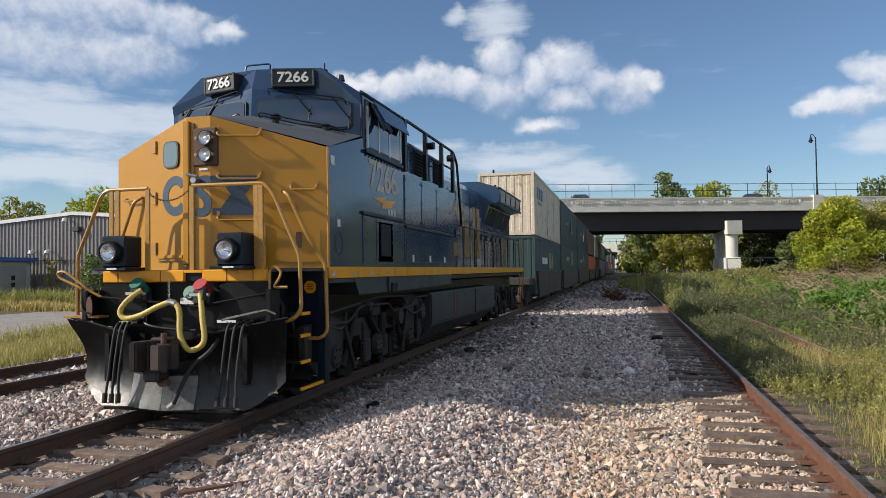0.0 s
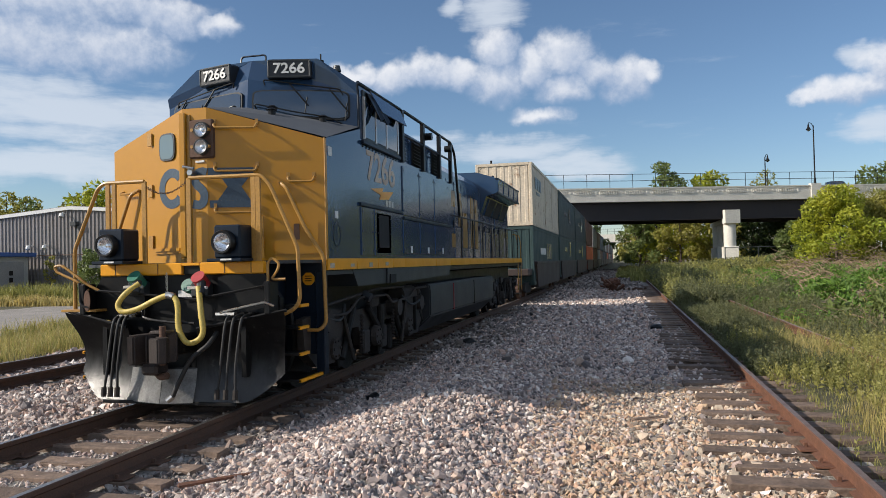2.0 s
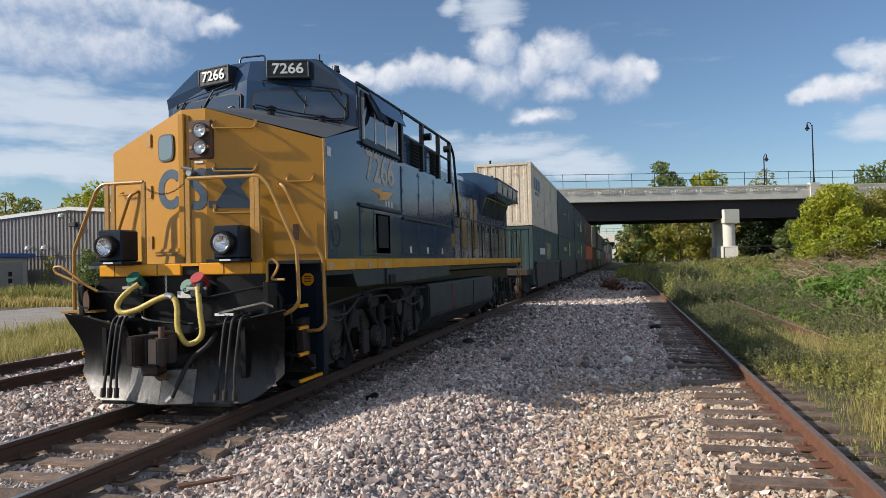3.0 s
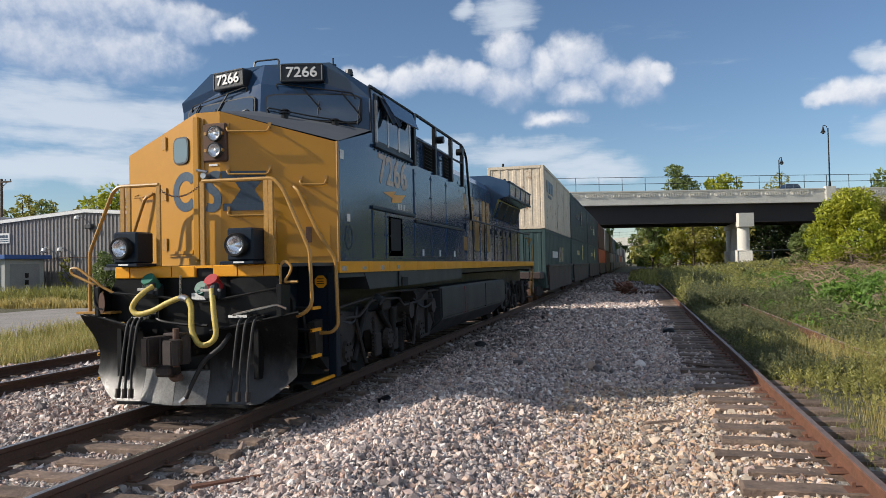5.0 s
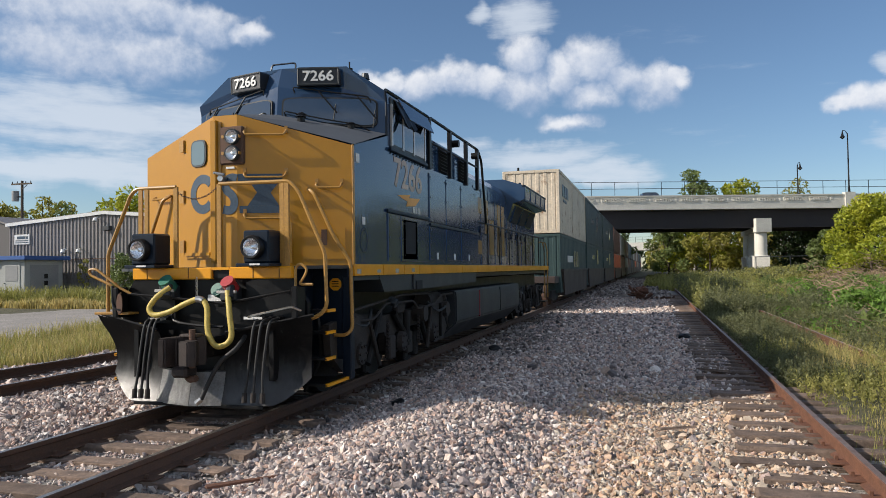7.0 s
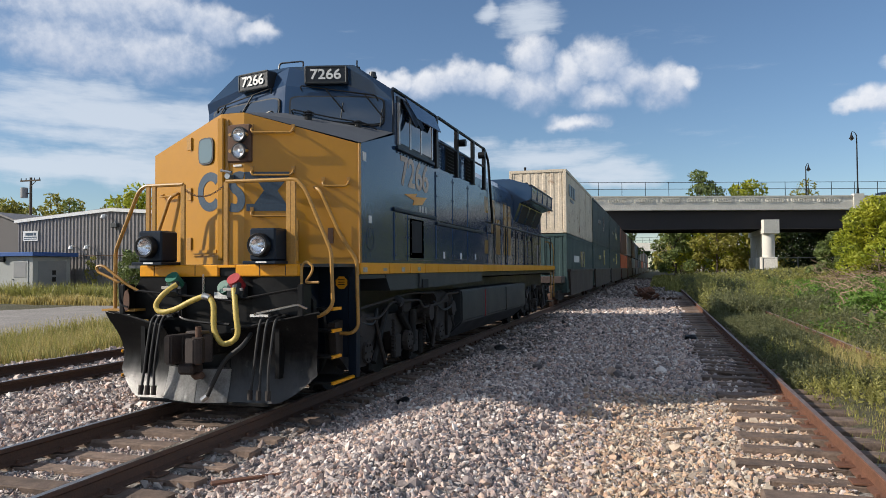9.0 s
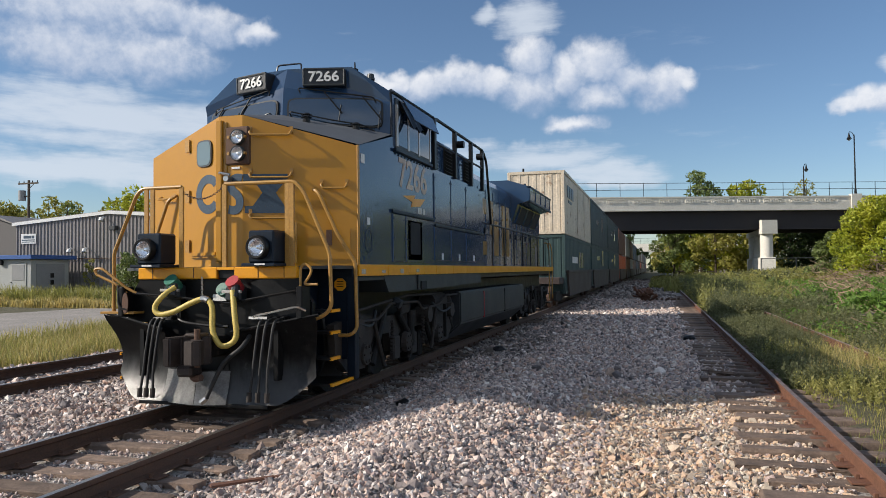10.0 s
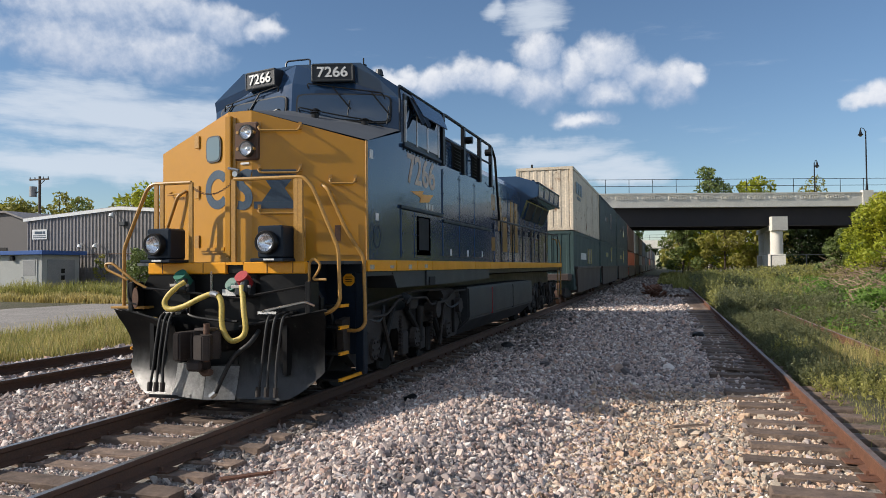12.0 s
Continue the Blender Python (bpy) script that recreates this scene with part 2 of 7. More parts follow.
STONES = stone_mat("ballast_stone", [(0.487, 0.403, 0.353), (0.612, 0.497, 0.426), (0.250, 0.209, 0.193), (0.695, 0.577, 0.512), (0.556, 0.383, 0.306), (0.376, 0.322, 0.299), (0.780, 0.711, 0.651), (0.556, 0.416, 0.333), (0.152, 0.134, 0.133), (0.459, 0.403, 0.372), (0.389, 0.295, 0.266), (0.306, 0.255, 0.239)])
TANSTONES = stone_mat("tan_ballast_stone", [(0.538, 0.382, 0.269), (0.482, 0.310, 0.208), (0.560, 0.445, 0.340), (0.358, 0.298, 0.233), (0.560, 0.399, 0.261), (0.202, 0.166, 0.137), (0.605, 0.524, 0.420), (0.370, 0.259, 0.184), (0.280, 0.230, 0.185)])
DIRTYSTONES = stone_mat("grimy_ballast_stone", [(0.20, 0.17, 0.15), (0.28, 0.24, 0.21), (0.12, 0.10, 0.095), (0.33, 0.29, 0.26), (0.24, 0.18, 0.15), (0.16, 0.14, 0.13), (0.40, 0.36, 0.33), (0.09, 0.08, 0.078)])
BALLASTBED = mat("ballast_bed", (0.28, 0.26, 0.235), (0.36, 0.33, 0.295), rough=0.95, s1=2, s2=22, bump=1.0, depth=0.05, spots=(0.12, 0.11, 0.10), spot_at=0.53, spot_scale=24)
GRAVELLOT = mat("gravel_lot", (0.33, 0.30, 0.27), (0.24, 0.22, 0.195), rough=0.95, s1=0.5, s2=18, bump=0.8, depth=0.03, spots=(0.19, 0.175, 0.155), spot_at=0.54, spot_scale=5, fine=0.35)
SOIL = mat("grassy_soil", (0.085, 0.08, 0.042), (0.13, 0.11, 0.065), rough=0.95, s1=1.6, s2=26, bump=1.0, depth=0.06, spots=(0.07, 0.075, 0.025), spot_at=0.5, spot_scale=14, fine=0.4)
BRUSHSOIL = mat("brush_soil", (0.27, 0.205, 0.14), (0.15, 0.155, 0.065), rough=0.95, s1=0.35, s2=7, bump=0.8, depth=0.05, spots=(0.07, 0.06, 0.035), spot_at=0.56, spot_scale=3)
GLASS = bpy.data.materials.new("dark_glass")
GLASS.use_nodes = True
_b = GLASS.node_tree.nodes["Principled BSDF"]
_b.inputs["Base Color"].default_value = (0.016, 0.030, 0.054, 1)
_b.inputs["Roughness"].default_value = 0.04
_b.inputs["IOR"].default_value = 1.9
_b.inputs["Specular IOR Level"].default_value = 0.6
# nose door pane: the pale sky reflection is put into the base colour
SKYGLASS = GLASS.copy()
SKYGLASS.name = "painted_reflection_glass"
SKYGLASS.node_tree.nodes["Principled BSDF"].inputs["Base Color"].default_value = (0.13, 0.18, 0.19, 1)
CLEAR = bpy.data.materials.new("clear_glass")
CLEAR.use_nodes = True
_b = CLEAR.node_tree.nodes["Principled BSDF"]
_b.inputs["Base Color"].default_value = (0.9, 0.95, 0.95, 1)
_b.inputs["Roughness"].default_value = 0.03
_b.inputs["Transmission Weight"].default_value = 1.0
YLEAF = leaf_mat("yellow_green_leaves", (0.44, 0.42, 0.03), (0.26, 0.33, 0.03), 0.42)
GLEAF = leaf_mat("green_leaves", (0.18, 0.22, 0.06), (0.13, 0.175, 0.05), 0.4)
# dark foliage; also holds the painted shade of trees under the overpass
DLEAF = leaf_mat("dark_and_shaded_leaves", (0.035, 0.06, 0.014), (0.05, 0.08, 0.018), 0.25)
OLIVELEAF = leaf_mat("olive_leaves", (0.34, 0.30, 0.06), (0.24, 0.25, 0.05), 0.42)
GRASSM = leaf_mat("dry_green_grass", (0.36, 0.33, 0.10), (0.25, 0.26, 0.07), 0.4)
STRAWM = leaf_mat("straw_grass", (0.55, 0.43, 0.17), (0.42, 0.36, 0.13), 0.4)
WEEDGREY = leaf_mat("grey_green_weeds", (0.19, 0.195, 0.085), (0.125, 0.138, 0.06), 0.4)
WEEDM = leaf_mat("bright_weeds", (0.16, 0.28, 0.04), (0.12, 0.21, 0.035), 0.4)


for _m in (PLOWMAT, BLACK, TRUCKMAT, NAVY, TANKMAT):
    _m.node_tree.nodes["Principled BSDF"].inputs["Specular IOR Level"].default_value = 0.25
TRUCKDUST = mat("dusty_truck_frame", (0.022, 0.018, 0.016), (0.040, 0.032, 0.027), rough=0.9, s1=4, s2=40, bump=0.3, spots=(0.075, 0.062, 0.05), spot_at=0.6)


def scrape(m, low, high):
    """Scours the paint of a plow to bare steel from its toe upwards, with a ragged edge and streaks."""
    nt = m.node_tree
    N, L = nt.nodes.new, nt.links.new
    b = nt.nodes["Principled BSDF"]
    tc, sep, st, mp = N("ShaderNodeTexCoord"), N("ShaderNodeSeparateXYZ"), N("ShaderNodeTexNoise"), N("ShaderNodeMapping")
    L(tc.outputs["Object"], sep.inputs[0])
    L(tc.outputs["Object"], mp.inputs[0])
    mp.inputs["Scale"].default_value = (5, 5, 1.6)
    L(mp.outputs[0], st.inputs["Vector"])
    st.inputs["Scale"].default_value, st.inputs["Detail"].default_value, st.inputs["Roughness"].default_value = 1.0, 7, 0.65
    ad = N("ShaderNodeMath")
    ad.operation = "MULTIPLY_ADD"
    L(st.outputs["Fac"], ad.inputs[0])
    ad.inputs[1].default_value = 0.7
    L(sep.outputs["Z"], ad.inputs[2])
    mr = N("ShaderNodeMapRange")
    mr.interpolation_type = "SMOOTHSTEP"
    L(ad.outputs[0], mr.inputs[0])
    mr.inputs[1].default_value, mr.inputs[2].default_value = high + 0.35, low + 0.35
    mr.inputs[3].default_value, mr.inputs[4].default_value = 0.0, 0.6
    mx = N("ShaderNodeMix")
    mx.data_type = "RGBA"
    L(mr.outputs[0], mx.inputs[0])
    L(b.inputs["Base Color"].links[0].from_socket, mx.inputs[6])
    mx.inputs[7].default_value = (0.25, 0.247, 0.245, 1)
    L(mx.outputs[2], b.inputs["Base Color"])
    L(mr.outputs[0], b.inputs["Metallic"])


scrape(PLOWMAT, 0.12, 0.75)


SIDENUMBER = mat("faded_gold_lettering", (0.50, 0.33, 0.20), (0.40, 0.28, 0.19), rough=0.3, s1=3)


# ---------- mesh helpers ----------
def mesh_of(name, bm, material, smooth=None):
    me = bpy.data.meshes.new(name)
    bmesh.ops.recalc_face_normals(bm, faces=bm.faces)
    bm.to_mesh(me)
    bm.free()
    me.materials.append(material)
    if smooth:
        for p in me.polygons:
            p.use_smooth = True
        me.set_sharp_from_angle(angle=radians(smooth))
    return me


BASE = {}


def thing(name, at, label, category, group="", kind=""):
    """A thing's Empty at its base; its parts are given in world coordinates."""
    ob = new(name)
    ob.empty_display_size = 0.2
    ob.location = at
    BASE[ob] = Vector(at)
    return tagged(ob, label, category, group, kind)


def part(name, bm, material, parent=None, label="", smooth=None, kind=""):
    """One mesh object from a bmesh (or mesh), under a thing or under a part."""
    me = bm if isinstance(bm, bpy.types.Mesh) else mesh_of(name, bm, material, smooth)
    ob = new(name, me)
    if parent is not None:
        ob.parent = parent
        if parent in BASE:
            ob.matrix_parent_inverse = Matrix.Translation(-BASE[parent])
    return tagged(ob, label, "", "", kind)


def solo(name, bm, material, label, category, group="", kind="", smooth=None):
    return tagged(part(name, bm, material, None, smooth=smooth), label, category, group, kind)


def bulk(name, verts, faces, material):
    """A mesh from whole arrays; faces all of one size."""
    verts, faces = np.asarray(verts, np.float32), np.asarray(faces, np.int32)
    me = bpy.data.meshes.new(name)
    me.vertices.add(len(verts))
    me.vertices.foreach_set("co", verts.ravel())
    k = faces.shape[1]
    me.loops.add(faces.size)
    me.loops.foreach_set("vertex_index", faces.ravel())
    me.polygons.add(len(faces))
    me.polygons.foreach_set("loop_start", np.arange(0, faces.size, k, dtype=np.int32))
    me.polygons.foreach_set("use_smooth", np.zeros(len(faces), bool))
    me.update(calc_edges=True)
    me.materials.append(material)
    return me


def box(bm, lo, hi, bevel=0.0):
    r = bmesh.ops.create_cube(bm, size=1.0, matrix=Matrix.Translation([(a + b) / 2 for a, b in zip(lo, hi)]) @ Matrix.Diagonal((*[abs(b - a) for a, b in zip(lo, hi)], 1)))
    if bevel:
        edges = list({e for v in r["verts"] for e in v.link_edges})
        bmesh.ops.bevel(bm, geom=edges, offset=bevel, segments=1, affect="EDGES")
    return bm


def boxb(lo, hi, bevel=0.0):
    return box(bmesh.new(), lo, hi, bevel)


def prism(bm, pts, off):
    """A flat polygon pts, thickened by the vector off."""
    off = Vector(off)
    a = [bm.verts.new(p) for p in pts]
    b = [bm.verts.new(Vector(p) + off) for p in pts]
    bm.faces.new(a)
    bm.faces.new(b[::-1])
    n = len(pts)
    for i in range(n):
        bm.faces.new((a[i], a[(i + 1) % n], b[(i + 1) % n], b[i]))
    return bm


def cyl(bm, p0, p1, r, n=16, r2=None):
    p0, p1 = Vector(p0), Vector(p1)
    r2 = r if r2 is None else r2
    q = (p1 - p0).to_track_quat("Z", "Y").to_matrix()
    rings = []
    for p, rr in ((p0, r), (p1, r2)):
        rings.append([bm.verts.new(p + q @ Vector((rr * math.cos(2 * math.pi * i / n), rr * math.sin(2 * math.pi * i / n), 0))) for i in range(n)])
    for i in range(n):
        bm.faces.new((rings[0][i], rings[0][(i + 1) % n], rings[1][(i + 1) % n], rings[1][i]))
    bm.faces.new(rings[0][::-1])
    bm.faces.new(rings[1])
    return bm


def smoothed(pts, steps=6):
    """A Catmull-Rom curve through pts."""
    pts = [Vector(p) for p in pts]
    out = []
    for i in range(len(pts) - 1):
        a, b, c, d = pts[max(i - 1, 0)], pts[i], pts[i + 1], pts[min(i + 2, len(pts) - 1)]
        for k in range(steps):
            t = k / steps
            out.append(0.5 * ((2 * b) + (c - a) * t + (2 * a - 5 * b + 4 * c - d) * t * t + (3 * b - 3 * c + d - a) * t ** 3))
    return out + [pts[-1]]


def rounded(pts, r=0.08, steps=4):
    """A path with its inner corners rounded off."""
    pts = [Vector(p) for p in pts]
    out = [pts[0]]
    for a, b, c in zip(pts, pts[1:], pts[2:]):
        k = min(r, (a - b).length / 2, (c - b).length / 2)
        p, q = b + (a - b).normalized() * k, b + (c - b).normalized() * k
        for i in range(steps + 1):
            t = i / steps
            out.append((1 - t) ** 2 * p + 2 * t * (1 - t) * b + t * t * q)
    return out + [pts[-1]]


def tube(bm, pts, r, n=8):
    pts = [Vector(p) for p in pts]
    side, rings = None, []
    for i, p in enumerate(pts):
        d = (pts[min(i + 1, len(pts) - 1)] - pts[max(i - 1, 0)]).normalized()
        if side is None:
            side = d.orthogonal().normalized()
        side = (side - d * side.dot(d)).normalized()
        up = d.cross(side)
        rings.append([bm.verts.new(p + r * (math.cos(2 * math.pi * k / n) * side + math.sin(2 * math.pi * k / n) * up)) for k in range(n)])
    for a, b in zip(rings, rings[1:]):
        for k in range(n):
            bm.faces.new((a[k], a[(k + 1) % n], b[(k + 1) % n], b[k]))
    bm.faces.new(rings[0][::-1])
    bm.faces.new(rings[-1])
    return bm


def tubeb(pts, r, n=8):
    return tube(bmesh.new(), pts, r, n)


def lathe(bm, at, axis, profile, n=28, cap=True):
    """A turned shape: profile of radius and distance along the axis."""
    q = Vector(axis).to_track_quat("Z", "Y").to_matrix()
    rings = [[bm.verts.new(Vector(at) + q @ Vector((r * math.cos(2 * math.pi * i / n), r * math.sin(2 * math.pi * i / n), d))) for i in range(n)] for r, d in profile]
    for a, b in zip(rings, rings[1:]):
        for i in range(n):
            bm.faces.new((a[i], a[(i + 1) % n], b[(i + 1) % n], b[i]))
    if cap:
        bm.faces.new(rings[-1])
    return bm


def text_mesh(name, words, size, depth, at, right, up, material, align="CENTER"):
    """Lettering as a solid mesh on the plane of right and up."""
    cu = bpy.data.curves.new("lettering", "FONT")
    cu.body, cu.size, cu.extrude, cu.align_x, cu.align_y = words, size, depth / 2, align, "CENTER"
    cu.offset = size * 0.018
    tmp = new("lettering", cu)
    me = bpy.data.meshes.new_from_object(tmp.evaluated_get(bpy.context.evaluated_depsgraph_get()))
    bpy.data.objects.remove(tmp)
    bpy.data.curves.remove(cu)
    right, up = Vector(right).normalized(), Vector(up).normalized()
    m = Matrix((right * 1.12, up, right.cross(up))).transposed().to_4x4()
    me.transform(Matrix.Translation(at) @ m)
    me.name = name
    me.materials.clear()
    me.materials.append(material)
    return me


# ---------- ground ----------
def ground_height(x, y):
    n = noise.noise(Vector((x * 0.35, y * 0.35, 0))) * 0.05 + noise.noise(Vector((x * 1.3, y * 1.3, 4))) * 0.025
    if x > 9.3:
        t = min(1.0, (x - 9.3) / 18)
        return -0.2 + n * 3 + 1.0 * t * t * (3 - 2 * t)
    if x < -7.0:
        t = min(1.0, (-7.0 - x) / 3.0)
        return -0.2 - 0.12 * t + n * 1.5 + 0.25 * min(1.0, max(0.0, (-10 - x) / 25))
    if x > 7.35:
        return -0.125 + n * 0.6
    bump = 0.20 * math.exp(-(((x - 3.35) / 0.75) ** 2 + ((y - 1.85) / 1.6) ** 2)) + 0.10 * math.exp(-(((x - 2.7) / 0.8) ** 2 + ((y + 1.5) / 3.0) ** 2))
    bump += 0.06 * math.exp(-(((x - 4.5) / 0.7) ** 2 + ((y - 2.9) / 0.8) ** 2))
    ditch = -0.05 * math.exp(-((x - 4.9) / 0.8) ** 2)
    near = min(1.0, max(0.0, (8.5 - y) / 5.0))
    shoulder = near * (0.13 * math.exp(-((x - 2.9) / 0.75) ** 2) - 0.07 * math.exp(-((x - 1.55) / 0.32) ** 2))
    return -0.215 + n * 0.9 + bump + ditch + shoulder


def build_ground():
    def steps(lo, hi, near, far):
        out, v = [], lo
        while v < hi:
            out.append(v)
            v += near if -9 < v < 14 else far
        return out
    xs = [-3000, -900, -300, -120, -80, -60, -45] + steps(-35, 50, 0.3, 1.5) + [55, 70, 100, 180, 400, 1000, 3000]
    ys, v = [-60, -30, -15, -10], -8.0
    while v < 60:
        ys.append(v)
        v += 0.3 if v < 14 else (0.8 if v < 30 else 2.0)
    ys += [65, 75, 90, 110, 150, 220, 400, 900, 2000, 4500]
    verts = [(x, y, ground_height(x, y)) for y in ys for x in xs]
    nx = len(xs)
    faces = [(j * nx + i, j * nx + i + 1, (j + 1) * nx + i + 1, (j + 1) * nx + i) for j in range(len(ys) - 1) for i in range(nx - 1)]
    me = bulk("ground", verts, faces, BALLASTBED)
    for m in (SOIL, GRAVELLOT, BRUSHSOIL):
        me.materials.append(m)
    idx = []
    for j in range(len(ys) - 1):
        for i in range(nx - 1):
            x, y = (xs[i] + xs[i + 1]) / 2, (ys[j] + ys[j + 1]) / 2
            w = noise.noise(Vector((x * 0.25, y * 0.25, 9))) * 1.2
            if x > 9.0 + w * 0.5:
                idx.append(3 if x < 60 else 1)
            elif x > 7.3 + w * 0.4:
                idx.append(1)
            elif x > -7.3 + w * 0.4:
                idx.append(0 if y < 130 else 1)
            elif x > -12.5 + w:
                idx.append(1)
            elif x > -24.5 + w and -40 < y < 60:
                idx.append(2)
            else:
                idx.append(1)
    me.polygons.foreach_set("material_index", idx)
    me.polygons.foreach_set("use_smooth", [True] * len(idx))
    tagged(part("ground", me, None), "ballast, gravel lot and weedy soil beside railway tracks", "ground", "", "structure")


build_ground()


# ---------- tracks ----------
def rail_profile(x, z, flip=1):
    """Section of a flat-bottomed rail whose head's top stands at z."""
    half = [(0.070, -0.172), (0.070, -0.160), (0.014, -0.140), (0.009, -0.060), (0.036, -0.040), (0.036, -0.008), (0.028, 0.0)]
    return [(x + a, z + b) for a, b in half] + [(x - a, z + b) for a, b in reversed(half)]


def build_track(name, label, xs, z, y0, y1, tie, head, web, tie_step=0.52, tie_y=(-7, 40), joints=(), lift=0.0):
    """Two rails and their ties; tie: x from, x to, height of its top."""
    tr = thing(name, ((xs[0] + xs[-1]) / 2, 0, z - 0.2), label, "railway track", "", "structure")
    for x in xs:
        up = lift if x == xs[-1] else 0.0
        cuts = [y0, *[j for j in joints], y1]
        for a, b in zip(cuts, cuts[1:]):
            bm = bmesh.new()
            prism(bm, [(px, a + (0.004 if a != y0 else 0), pz) for px, pz in rail_profile(x, z + up)], (0, b - a - 0.008, 0))
            me = mesh_of("rail", bm, web)
            me.materials.append(head)
            for p in me.polygons:
                if p.normal.z > 0.9 and p.center.z > z + up - 0.012:
                    p.material_index = 1
            part("rail", me, None, tr)
    rng = random.Random(name)
    tm = []
    for k in range(9):
        bm = bmesh.new()
        box(bm, (tie[0] + rng.uniform(-.12, .14), -0.11, tie[2] - 0.16), (tie[1] + rng.uniform(-.06, .06), 0.11, tie[2]), 0.012)
        for v in bm.verts:
            v.co += Vector((rng.uniform(-.02, .02), rng.uniform(-.014, .014), rng.uniform(-.012, .01)))
        tm.append(mesh_of("tie", bm, TIEMAT))
    y = tie_y[0]
    while y < tie_y[1]:
        t = part("tie", rng.choice(tm), None, tr)
        t.matrix_basis = pose(0, y, rng.uniform(-0.015, 0.012), 0, 0, rng.uniform(-0.9, 0.9)) if tr not in BASE else pose(0, y, rng.uniform(-0.015, 0.012))
        y += tie_step + rng.uniform(-0.03, 0.03)
    # tie plates with their spikes near the camera
    pm = bmesh.new()
    box(pm, (-0.17, -0.09, -0.012), (0.17, 0.09, 0.006), 0.003)
    for sx in (-0.09, 0.09):
        for sy in (-0.06, 0.06):
            if (sx > 0) != (sy > 0):
                box(pm, (sx - 0.016, sy - 0.014, 0.0), (sx + 0.016, sy + 0.014, 0.045), 0.004)
    plate = mesh_of("tie_plate", pm, web)
    for x in xs:
        y = tie_y[0]
        for _ in range(46):
            t = part("tie_plate", plate, None, tr)
            t.matrix_basis = pose(x, y, tie[2] + 0.008)
            y += tie_step
    return tr


build_track("railway_track", "dark steel rails on weathered timber ties under the train", (-0.754, 0.754), 0.0, -40, 420, (-1.32, 1.32, -0.172), RAILTOP, RUST)
build_track("railway_track", "brown rusty rails of a second track beside the gravel lot", (-5.93, -4.36), 0.0, -40, 420, (-6.45, -3.8, -0.19), RAILTOP, RUST, tie_y=(-4, 12))
build_track("railway_track", "rusty red disused rails on old grey ties in weeds", (6.90, 8.90), 0.0, -40, 160, (5.98, 9.4, -0.15), RUSTHEAD, RUSTRED, 0.55, (-6, 42), (4.14, 16.3), 0.08)


# ---------- overpass ----------
BD, BN, B0 = Vector((0.950, 0.313, 0)), Vector((-0.313, 0.950, 0)), Vector((-2.8, 96.5, 0))


def bp(s, n, z):
    return B0 + BD * s + BN * n + Vector((0, 0, z))


def bbox(bm, s0, s1, n0, n1, z0, z1):
    return prism(bm, [bp(s0, n0, z0), bp(s1, n0, z0), bp(s1, n1, z0), bp(s0, n1, z0)], (0, 0, z1 - z0))


